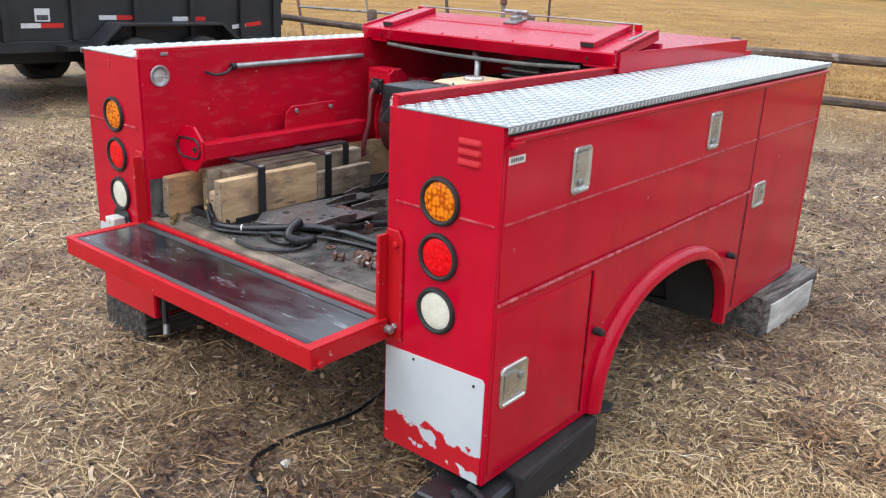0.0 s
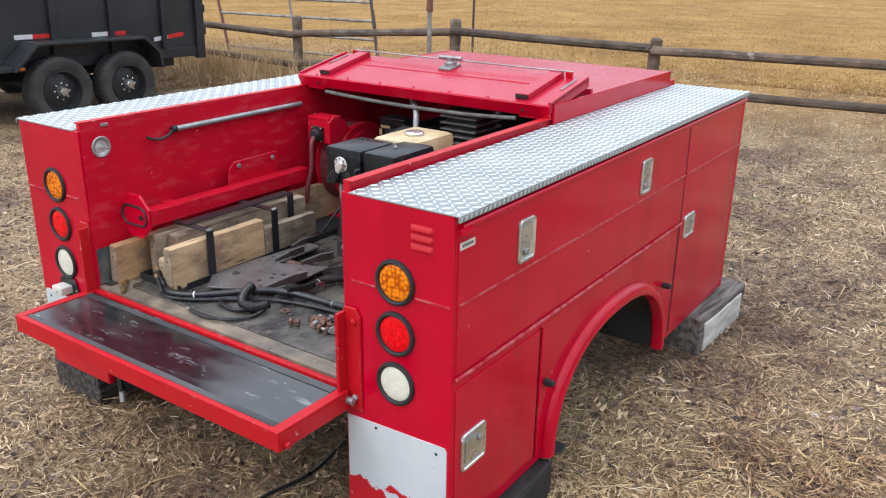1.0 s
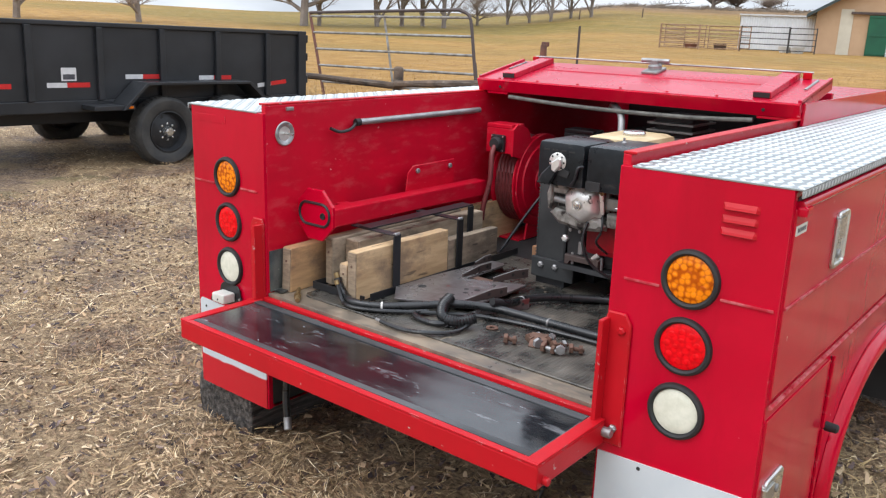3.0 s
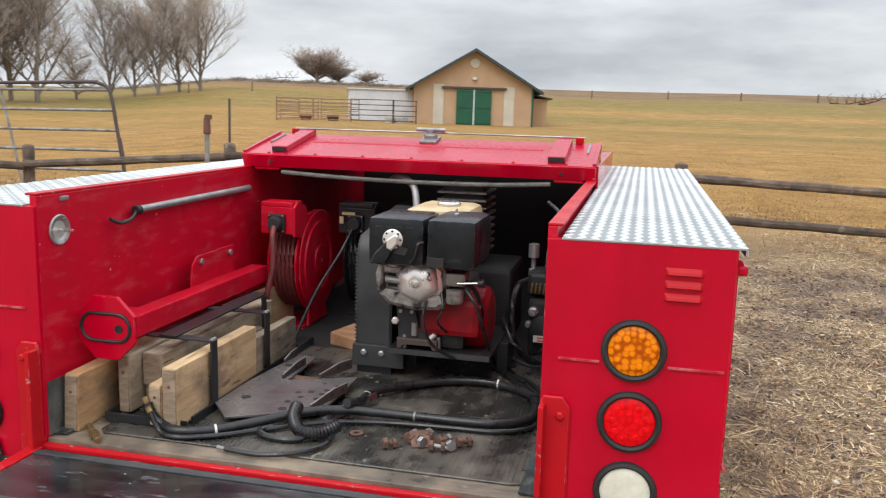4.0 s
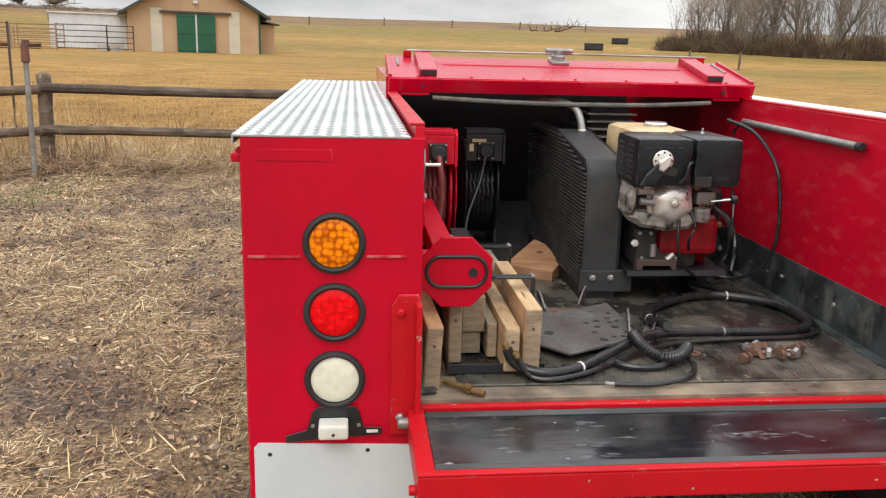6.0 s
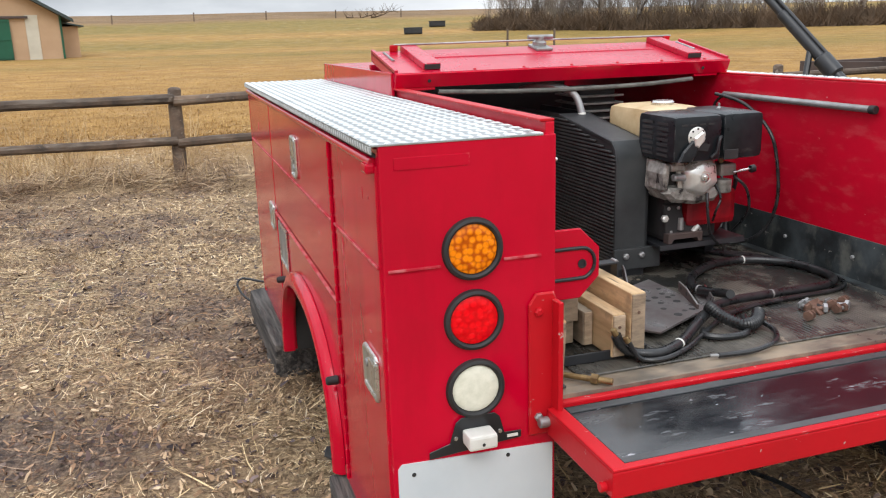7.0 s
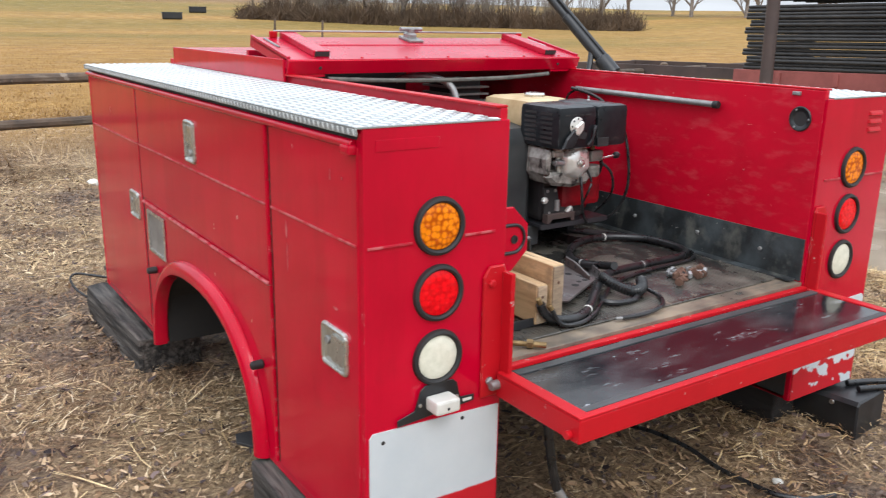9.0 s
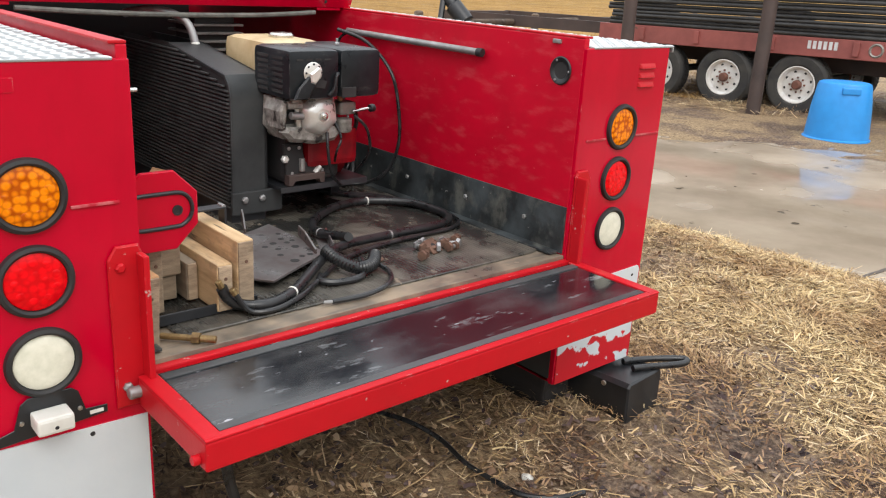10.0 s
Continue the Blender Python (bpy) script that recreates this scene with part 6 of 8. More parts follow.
pump = thing("pressure_pump", "dark belt-driven pump with a pressure gauge", "pump", SET)
pb = part("pump_body", box(0.435, 0.565, 1.10, 1.36, G, 0.78, 0.02), DARK_IN, pump)
part("pump_head", box(0.43, 0.56, 1.10, 1.24, 0.79, 0.87, 0.015), BLACK, pump)
for k in range(7):
    part("spring_coil", rod((0.445 + 0.014 * k, 1.092, 0.80), (0.449 + 0.014 * k, 1.090, 0.835), 0.004, 6), BRASS, pump)
part("relief_valve", lathe([(0.010, 0), (0.016, 0.002), (0.016, 0.045), (0.009, 0.05), (0.009, 0.085), (0.019, 0.088), (0.019, 0.135), (0, 0.14)], 14, None, Matrix.Translation((0.437, 1.19, 0.82))), STEEL, pump, "grey relief valve", smooth=True)
part("gauge_top", lathe([(0, 0), (0.034, 0), (0.036, 0.006), (0.036, 0.045), (0.03, 0.052), (0, 0.052)], 18, None, Matrix.Translation((0.52, 1.19, 0.87))), BLACK, pump, smooth=True)
for k, (x, z, r, mt) in enumerate(((0.455, 0.735, 0.018, STEEL), (0.545, 0.745, 0.014, BRASS), (0.525, 0.715, 0.022, BLACK), (0.44, 0.69, 0.012, STEEL), (0.555, 0.66, 0.013, STEEL))):
    part("port_plug", lathe([(0, 0), (r, 0), (r, 0.022), (r * 0.6, 0.026), (r * 0.6, 0.036), (0, 0.036)], 8, None, Matrix.Translation((x, 1.105, z)) @ pose(0, 0, 0, 90)), mt, pump)
part("pump_hose", sweep([(0.43, 1.12, 0.84), (0.405, 1.05, 0.83), (0.395, 1.0, 0.77), (0.405, 0.98, 0.68), (0.44, 1.02, 0.60)], 0.010, 8), HOSE, pump, smooth=True)
part("pump_hose", sweep([(0.55, 1.15, 0.80), (0.585, 1.08, 0.76), (0.585, 1.02, 0.68), (0.56, 0.98, 0.60)], 0.009, 8), HOSE, pump, smooth=True)
hub = part("pulley", lathe([(0, 0), (0.055, 0), (0.058, 0.006), (0.058, 0.02), (0.02, 0.03), (0, 0.03)], 22, None, Matrix.Translation((0.50, 1.10, 0.67)) @ pose(0, 0, 0, 90)), BLACK_METAL, pump, smooth=True)
st = part("sticker", box(0.462, 0.496, 1.0635, 1.0665, 0.635, 0.658, 0.0), WHITE, pump, "tiny striped sticker")
part("sticker_bar", box(0.475, 0.496, 1.0625, 1.0635, 0.639, 0.643, 0.0), TAPE_RED, st)
part("sticker_bar", box(0.475, 0.496, 1.0625, 1.0635, 0.649, 0.653, 0.0), TAPE_RED, st)


def reel(x0, x1, y, z, r, frame_mat, wrap_mat, label, red):
    t = thing("hose_reel", label, "hose reel", TILT, "hose reels")
    mid, w = (x0 + x1) / 2, x1 - x0
    ax = Matrix.Translation((x0, y, z)) @ pose(0, 0, 0, 0, 90, 0)
    drum = part("drum", lathe([(0, 0.02), (r * 0.45, 0.02), (r * 0.45, w - 0.02), (0, w - 0.02)], 26, None, ax), DARK_IN, t)
    for d in (0.012, w - 0.022):
        part("flange", lathe([(0, d), (r - 0.004, d), (r, d + 0.003), (r, d + 0.007), (r - 0.004, d + 0.01), (0, d + 0.01)], 36, None, ax), frame_mat, drum, smooth=True)
    nw = int((w - 0.044) / 0.0165)
    for k in range(nw):
        d = 0.030 + k * 0.0165
        loop = [(x0 + d + 0.004 * math.sin(a * 0.5), y + (r - 0.02) * math.cos(a), z + (r - 0.02) * math.sin(a)) for a in (2 * math.pi * i / 26 for i in range(27))]
        part("hose_wrap", sweep(loop, 0.0092, 8, None, 1), wrap_mat, drum, smooth=True)
    # upright arm and foot
    arm = [(y - r - 0.03, z + r - 0.075), (y - r - 0.03, z + r + 0.03), (y - r + 0.0, z + r + 0.050), (y - r + 0.07, z + r + 0.030), (y - 0.07, z + r - 0.05), (y - 0.01, z + 0.06), (y + 0.02, z - 0.02), (y + 0.09, F + 0.008), (y - 0.10, F + 0.008), (y - 0.055, z), (y - 0.10, z + 0.07), (y - r + 0.02, z + r - 0.085)]
    part("arm_plate", slab_of(arm, "x", x1 - 0.012, x1 - 0.002, 0.001), frame_mat, t, smooth=False)
    part("foot", box(x0, x1 - 0.013, y - 0.13, y + 0.13, F + 0.001, F + 0.010, 0.002), frame_mat, t)
    part("top_cover", box(x0 + 0.005, x1 - 0.013, y - r - 0.028, y - r + 0.06, z + r + 0.030, z + r + 0.048, 0.004), frame_mat, t)
    part("front_plate", box(x0 + 0.005, x1 - 0.013, y - r - 0.028, y - r - 0.020, z + r - 0.068, z + r + 0.030, 0.003), frame_mat, t)
    g = part("roller_guide", box(mid - 0.032, mid + 0.032, y - r - 0.045, y - r - 0.028, z + r - 0.062, z + r + 0.006, 0.006), BLACK, t, "black roller guide")
    for sx in (-0.026, 0.026):
        for sz in (-0.056, 0.0):
            part("guide_screw", lathe([(0.004, 0), (0.003, 0.003), (0, 0.003)], 8, None, Matrix.Translation((mid + sx, y - r - 0.045, z + r + sz)) @ pose(0, 0, 0, 90)), CHROME, g)
    part("hose_collar", lathe([(0.026, 0), (0.028, 0.01), (0.022, 0.022), (0, 0.024)], 16, None, Matrix.Translation((mid, y - r - 0.045, z + r - 0.028)) @ pose(0, 0, 0, 90)), RUBBER, g, smooth=True)
    y0, z0 = y - r - 0.062, z + r - 0.03
    if red:
        part("hose_tail", sweep([(mid, y0 + 0.01, z0), (mid + 0.005, y0 - 0.022, z0 - 0.04), (mid + 0.012, y0 - 0.035, z0 - 0.14), (mid - 0.002, y0 - 0.05, z0 - 0.235), (mid - 0.01, y0 - 0.05, z0 - 0.30)], 0.0105, 10), wrap_mat, t, "red hose hanging down", smooth=True)
    else:
        part("hose_tail", sweep([(mid, y0 + 0.01, z0), (mid - 0.03, y0 - 0.06, z0 - 0.10), (mid - 0.09, y0 - 0.16, z0 - 0.24), (mid - 0.10, y0 - 0.35, z0 - 0.385), (mid - 0.05, y0 - 0.50, z0 - 0.392)], 0.006, 10), wrap_mat, t, "black cord hanging down", smooth=True)
        part("reel_label", box(mid - 0.052, mid + 0.0, y - r - 0.0465, y - r - 0.0455, z + r + 0.004, z + r + 0.016, 0.0), CREAM, g)
        part("reel_label", box(mid - 0.062, mid - 0.046, y - r - 0.0465, y - r - 0.0455, z + r - 0.03, z + r - 0.002, 0.0), CREAM, g)
    if red:
        part("spring_cover", lathe([(0, 0.012), (r * 0.30, 0.012), (r * 0.32, 0.006), (r * 0.55, 0.004), (r * 0.57, 0.010), (r * 0.78, 0.010), (r * 0.80, 0.004), (r * 0.98, 0.004), (r, 0.0), (0, 0.0)], 36, None, Matrix.Translation((x1 - 0.001, y, z)) @ pose(0, 0, 0, 0, 90, 0)), frame_mat, t, "round ridged red side cover", smooth=True)
    part("axle_nut", lathe([(0.018, 0), (0.018, 0.012), (0, 0.014)], 6, None, Matrix.Translation((x1 - 0.002, y, z)) @ pose(0, 0, 0, 0, 90, 0)), STEEL, t)


reel(-0.545, -0.405, 1.29, 0.815, 0.195, RED_IN, HOSE_RED, "red spring hose reel bolted to the bed", True)
reel(-0.348, -0.193, 1.56, 0.792, 0.195, BLACK_METAL, HOSE, "black cord reel bolted to the bed", False)


# ---- under and round the body ----
def timber(x, y, w, ln, h, turn, label, material=TIMBER):
    t = thing("timber_block", label, "timber", pose(x, y, -0.01, 0, 0, turn), "timbers under the body")
    b = box(-w / 2, w / 2, -ln / 2, ln / 2, 0, h, 0.01)
    bmesh.ops.subdivide_edges(b, edges=[e for e in b.edges if e.calc_length() > 0.12], cuts=14)
    for v in b.verts:
        grain = noise.noise(Vector((v.co.x * 60 + x * 9, v.co.y * 3, v.co.z * 60)))
        v.co += noise.noise_vector(v.co * 9 + Vector((x * 9, y * 9, 0))) * 0.012 + Vector((0.5 * v.co.x, 0, 0.6)) * 0.010 * min(grain, 0.0)
    part("beam", b, material, t)
    return t


timber(0.86, 0.34, 0.34, 0.46, 0.165, 2, "black square timber block under the rear corner", TIMBER_BLACK)
timber(-0.885, 0.31, 0.31, 0.56, 0.170, -2, "dark cracked timber under the rear corner")
t = timber(0.885, 2.31, 0.35, 0.64, 0.198, -2, "split brown timber with peeling white wash under the front", TIMBER_BROWN)
part("white_wash", box(0.171, 0.183, -0.26, 0.26, 0.02, 0.16, 0.004), TIMBER_WHITE, t, "peeling white end")
timber(-0.915, 2.22, 0.25, 0.87, 0.160, 1, "long dark split timber under the front")
tow = thing("black_box", "black plastic box with a cable loop under the rear corner", "box", pose(0.925, 0.045, -0.015, 0, 0, 5))
part("case", slab_of([(-0.095, 0.0), (0.095, 0.0), (0.10, 0.135), (0.088, 0.148), (-0.088, 0.148), (-0.10, 0.135)], "y", -0.15, 0.16, 0.006), BLACK, tow)
part("cable_loop", sweep([(0.0, -0.10, 0.158), (0.06, -0.13, 0.157), (0.15, -0.185, 0.158), (0.185, -0.19, 0.16), (0.185, -0.165, 0.16), (0.10, -0.09, 0.157), (0.02, -0.05, 0.158)], 0.011, 10), HOSE, tow, smooth=True)
part("case_latch", rod((-0.104, -0.06, 0.125), (-0.095, -0.06, 0.125), 0.009, 10), CHROME, tow)

wire = thing("wire_loop", "dark wire loop sticking out over the front timber", "wire")
part("loop", sweep([(-0.90, 2.62, 0.17), (-1.00, 2.70, 0.185), (-1.07, 2.76, 0.19), (-1.10, 2.74, 0.17), (-1.085, 2.69, 0.13), (-1.05, 2.64, 0.10)], 0.006, 8), HOSE, wire, smooth=True)
lead = thing("trailing_cable", "black cable lying in the straw", "cable")
part("cable", sweep([(0.12, 0.75, 0.47), (0.14, 0.70, 0.20), (0.20, 0.50, 0.03), (0.27, 0.28, 0.025), (0.283, 0.136, 0.025), (0.256, -0.01, 0.025), (0.26, -0.131, 0.025), (0.275, -0.215, 0.025), (0.335, -0.275, 0.025), (0.42, -0.30, 0.02)], 0.0075, 8), HOSE, lead, smooth=True)
plug = thing("trailer_plug", "hanging cable with a white taped plug", "plug", TILT)
part("cable", sweep([(-0.47, -0.02, 0.49), (-0.475, -0.03, 0.40), (-0.47, -0.05, 0.28), (-0.455, -0.06, 0.20)], 0.012, 8), HOSE, plug, smooth=True)
part("plug_body", rod((-0.455, -0.06, 0.20), (-0.438, -0.072, 0.165), 0.0125, 10), STEEL, plug, smooth=True)
for x, y, sx in ((0.353, -0.155, 0.017), (0.95, -0.42, 0.012), (2.2, 1.9, 0.02), (-0.31, 6.0, 0.055), (1.63, 1.77, 0.016)):
    st = thing("pale_stone", "small pale stone lying in the straw", "stone", pose(x, y, height(x, y) + sx * 0.3, 0, 0, 40 * x), "pale stones")
    b = bmesh.new()
    bmesh.ops.create_icosphere(b, subdivisions=2, radius=sx)
    for v in b.verts:
        v.co *= 1 + 0.35 * noise.noise(v.co * (0.06 / sx) * 20)
        v.co.z *= 0.6
    part("stone", b, WHITE, st, smooth=True)

# ---- pole fence, gate and posts ----
def rough_pole(p, q, r, n=9, steps=7, seed=0):
    p, q = Vector(p), Vector(q)
    d = (q - p).normalized()
    u = d.orthogonal().normalized()
    v = d.cross(u)
    b = bmesh.new()
    rings = []
    for i in range(steps + 1):
        c = p.lerp(q, i / steps) + 0.15 * r * (u * noise.noise(Vector((seed, i * 0.7, 0))) + v * noise.noise(Vector((seed, 9, i * 0.7))))
        rr = r * (1 + 0.12 * noise.noise(Vector((seed * 3.1, i * 1.3, 4))))
        rings.append([b.verts.new(c + rr * (math.cos(2 * math.pi * k / n) * u + math.sin(2 * math.pi * k / n) * v)) for k in range(n)])
    for a, c in zip(rings, rings[1:]):
        for k in range(n):
            b.faces.new((a[k], a[(k + 1) % n], c[(k + 1) % n], c[k]))
    b.faces.new(rings[0])
    # worn, rounded top
    for f, g_ in ((0.82, 0.22), (0.45, 0.36)):
        top = [b.verts.new(q + d * r * g_ + (c.co - q) * f) for c in rings[steps]]
        last = rings[-1]
        for k in range(n):
            b.faces.new((last[k], last[(k + 1) % n], top[(k + 1) % n], top[k]))
        rings.append(top)
    b.faces.new(list(reversed(rings[-1])))
    return b


fence = thing("pole_fence", "weathered two-rail wooden pole fence along the pasture", "fence")
POSTS = [(-23.5, 8.9), (-20.5, 8.5), (-17.6, 8.1), (-14.8, 7.8), (-12.0, 7.5), (-9.25, 7.3), (-6.52, 7.12), (-3.80, 7.04), (-1.28, 7.10), (1.17, 7.32), (3.77, 7.66), (6.56, 7.98), (9.33, 8.35), (12.1, 8.7), (14.9, 9.0), (17.7, 9.3)]
for k, (x, y) in enumerate(POSTS):
    g = height(x, y)
    part("post", rough_pole((x, y, g - 0.1), (x + 0.02 * math.sin(k), y, g + (0.97 if x < -5 else 0.86) + 0.03 * math.sin(3.1 * k)), 0.070 if x < -5 else 0.066, 12, 6, k), FENCE_WOOD, fence, smooth=True)
    if k:
        px, py = POSTS[k - 1]
        pg = height(px, py)
        for zz, rr in ((0.745, 0.049), (0.34, 0.046)):
            part("rail", rough_pole((px, py - 0.07, pg + zz), (x, y - 0.07, g + zz + 0.02 * math.sin(5 * k)), rr, 9, 8, k * 2 + zz), FENCE_WOOD, fence, smooth=True)

tube_gate = thing("tube_gate", "grey leaning tubular farm gate tied behind the fence", "gate")


def gate_left(z):
    return Vector((-8.60 - 0.38 * z, 7.75 + 0.10 * z, z))


def gate_right(z):
    return Vector((-5.52 - 0.24 * z, 7.75 + 0.10 * z, z))


for k in range(6):
    z = 0.36 + 0.255 * k
    part("gate_rail", rod(gate_left(z), gate_right(z + 0.04), 0.019, 8), GALV, tube_gate, smooth=True)
part("gate_end", rod(gate_left(0.10), gate_left(1.66), 0.024, 8), RUST_POST, tube_gate, smooth=True)
part("gate_end", sweep([gate_right(0.10), gate_right(0.7), gate_right(1.2), gate_right(1.55), gate_right(1.70) + Vector((-0.03, 0, 0)), gate_right(1.76) + Vector((-0.16, 0, 0)), gate_right(1.77) + Vector((-0.5, 0, 0)), gate_left(1.69)], 0.024, 8), PIPE_DARK, tube_gate, "dark end tube bent over into the top rail", smooth=True)
part("gate_brace", rod((gate_left(0.36) + gate_right(0.40)) / 2, (gate_left(1.64) + gate_right(1.68)) / 2, 0.018, 8), GALV, tube_gate, smooth=True)
part("gate_chain", rod(gate_right(1.02) + Vector((0.02, -0.02, 0.05)), gate_right(0.95) + Vector((0.06, -0.03, -0.12)), 0.022, 6), PIPE_DARK, tube_gate)

g = height(-3.70, 6.37)
hyd = thing("hydrant_post", "grey pipe hydrant with a rusty red head by the fence", "hydrant", pose(-3.70, 6.37, g))
part("pipe", rod((0, 0, -0.05), (0, 0, 1.06), 0.025, 10), GALV, hyd, smooth=True)
part("head_casting", rod((0, 0, 1.05), (0.0, 0, 1.22), 0.040, 10, None, 0.034), RUST_POST, hyd, smooth=True)
part("lever", box(-0.015, 0.015, -0.03, 0.09, 1.20, 1.25, 0.008), RUST_POST, hyd)
tp = thing("t_post", "thin dark steel fence stake", "post", pose(-4.87, 9.1, height(-4.87, 9.1)))
part("stake", box(-0.014, 0.014, -0.005, 0.005, -0.05, 1.36, 0.002), PIPE_DARK, tp)
part("stake_web", box(-0.004, 0.004, 0.006, 0.032, -0.05, 1.36, 0.001), PIPE_DARK, tp)


# ---- wheels ----
def wheel(parent, m, r, w, rim_mat, studs, hub_mat):
    """A road wheel turned about its z axis, outer face up."""
    tyre = part("tyre", lathe([(r * 0.60, 0.02), (r * 0.66, 0.0), (r * 0.90, 0.0), (r * 0.97, 0.02), (r, 0.05), (r, w - 0.05), (r * 0.97, w - 0.02), (r * 0.90, w + 0.004), (r * 0.66, w), (r * 0.60, w - 0.02)], 40, None, m), TYRE, parent, "worn black tyre", smooth=True)
    b = bmesh.new()
    for k in range(44):
        for zz in (0.055, w * 0.5 - 0.02, w - 0.095):
            box(r - 0.002, r + 0.006, -0.014, 0.014, zz, zz + 0.04, 0.0, b, m @ pose(0, 0, 0, 0, 0, 360 * k / 44 + zz * 40))
    part("tread", b, TYRE, tyre, kind="stuff")
    rim = part("rim", lathe([(r * 0.60, w - 0.025), (r * 0.605, w - 0.006), (r * 0.575, w - 0.004), (r * 0.55, w - 0.03), (r * 0.50, w - 0.075), (r * 0.30, w - 0.055), (r * 0.22, w - 0.05), (0, w - 0.05)], 40, None, m), rim_mat, parent, smooth=True)
    part("hub", lathe([(r * 0.16, w - 0.05), (r * 0.15, w - 0.005), (r * 0.11, w + 0.02), (0, w + 0.025)], 18, None, m), hub_mat, rim, smooth=True)
    for k in range(studs):
        a = 2 * math.pi * k / studs
        part("lug_nut", lathe([(0.013, 0), (0.013, 0.02), (0.006, 0.026), (0, 0.026)], 6, None, m @ Matrix.Translation((r * 0.235 * math.cos(a), r * 0.235 * math.sin(a), w - 0.055))), hub_mat, rim)
        part("vent_hole", lathe([(r * 0.045, 0), (r * 0.045, 0.002), (0, 0.002)], 10, None, m @ Matrix.Translation((r * 0.42 * math.cos(a + 0.3), r * 0.42 * math.sin(a + 0.3), w - 0.067))), DARK_IN, rim)


# ---- black dump trailer ----
dump = thing("dump_trailer", "black steel tandem-axle dump trailer", "trailer")
X1, Y0, Y1, Z0, Z1, G = -7.50, 1.345, 6.19, 0.55, 1.34, -0.08
part("side_wall", box(X1 - 0.04, X1, Y0, Y1, Z0, Z1, 0.006), TRAILER_BLACK, dump)
part("side_wall", box(X1 - 2.1, X1 - 2.06, Y0, Y1, Z0, Z1, 0.006), TRAILER_BLACK, dump)
part("end_wall", box(X1 - 2.06, X1 - 0.04, Y1 - 0.05, Y1, Z0, Z1, 0.006), TRAILER_BLACK, dump)
part("end_wall", box(X1 - 2.06, X1 - 0.04, Y0, Y0 + 0.05, Z0, Z1, 0.006), TRAILER_BLACK, dump)
part("bed_floor", box(X1 - 2.06, X1 - 0.04, Y0 + 0.05, Y1 - 0.05, Z0, Z0 + 0.06, 0.004), TRAILER_BLACK, dump)
part("top_rail", box(X1 - 0.05, X1 + 0.03, Y0, Y1, Z1, Z1 + 0.05, 0.01), TRAILER_BLACK, dump)
part("bottom_rail", box(X1 - 0.05, X1 + 0.02, Y0, Y1, Z0 - 0.13, Z0, 0.01), TRAILER_BLACK, dump)
part("chassis_beam", box(X1 - 0.55, X1 - 0.45, Y0 - 1.2, Y1 - 0.1, Z0 - 0.30, Z0 - 0.13, 0.01), TRAILER_BLACK, dump)
part("chassis_beam", box(X1 - 1.65, X1 - 1.55, Y0 - 1.2, Y1 - 0.1, Z0 - 0.30, Z0 - 0.13, 0.01), TRAILER_BLACK, dump)
k = 0
yy = Y0 + 0.35
while yy < Y1:
    part("stake_rib", box(X1, X1 + 0.05, yy - 0.035, yy + 0.035, Z0, Z1, 0.008), TRAILER_BLACK, dump)
    yy += 0.78
part("corner_post", box(X1 - 0.03, X1 + 0.05, Y1 - 0.07, Y1 + 0.06, Z0 - 0.16, Z1 + 0.05, 0.01), TRAILER_BLACK, dump)
for z in (0.7, 1.0, 1.24):
    part("gate_hinge", rod((X1 + 0.02, Y1 + 0.075, z), (X1 + 0.02, Y1 + 0.075, z + 0.10), 0.028, 10), BLACK_METAL, dump, smooth=True)
fender = [(y + 0.72, z - 0.145) for y, z in ((2.62, 0.60), (2.66, 0.66), (2.92, 0.90), (4.36, 0.90), (4.58, 0.72), (4.61, 0.50), (4.58, 0.50), (4.545, 0.70), (4.34, 0.875), (2.94, 0.875), (2.70, 0.65), (2.66, 0.60))]
part("fender", slab_of(fender, "x", X1 + 0.02, X1 + 0.34, 0.003), TRAILER_BLACK, dump, "long black tandem fender")
part("fender_brace", box(X1, X1 + 0.30, 3.02, 3.50, 0.455, 0.505, 0.006), TRAILER_BLACK, dump)
part("amber_marker", box(X1 + 0.30, X1 + 0.315, 3.41, 3.47, 0.470, 0.500, 0.004), LENS_AMBER, dump, "small amber marker")
for y in (3.92, 4.82):
    wheel(dump, Matrix.Translation((X1 + 0.06, y, G + 0.265)) @ pose(0, 0, 0, 0, 90, 0), 0.40, 0.24, BLACK_METAL, 8, CHROME)
    wheel(dump, Matrix.Translation((X1 - 2.40, y, G + 0.265)) @ pose(0, 0, 0, 0, 90, 0), 0.40, 0.24, BLACK_METAL, 8, CHROME)
    part("axle", rod((X1 - 2.3, y, G + 0.265), (X1 + 0.1, y, G + 0.265), 0.045, 10), DARK_IN, dump, smooth=True)
for y0, z in ((1.81, 0.71), (2.66, 0.715), (3.57, 0.80), (4.55, 0.783), (5.45, 0.675)):
    m = Matrix.Translation((X1 + 0.001, y0, z)) @ (pose(0, 0, 0, 6) if y0 > 5 else Matrix())
    part("reflector_tape", box(0.0, 0.0025, 0.0, 0.22, -0.026, 0.026, 0.0, None, m), TAPE_WHITE, dump, "white reflector tape")
    part("reflector_tape", box(0.0, 0.0025, 0.22, 0.48, -0.026, 0.026, 0.0, None, m), TAPE_RED, dump, "red reflector tape")
part("decal", box(X1 + 0.001, X1 + 0.0035, 2.82, 2.99, 0.76, 0.90, 0.0), TAPE_WHITE, dump, "small pale decal")
part("decal_print", box(X1 + 0.0035, X1 + 0.0045, 2.84, 2.97, 0.775, 0.83, 0.0), DARK_MARK, dump)
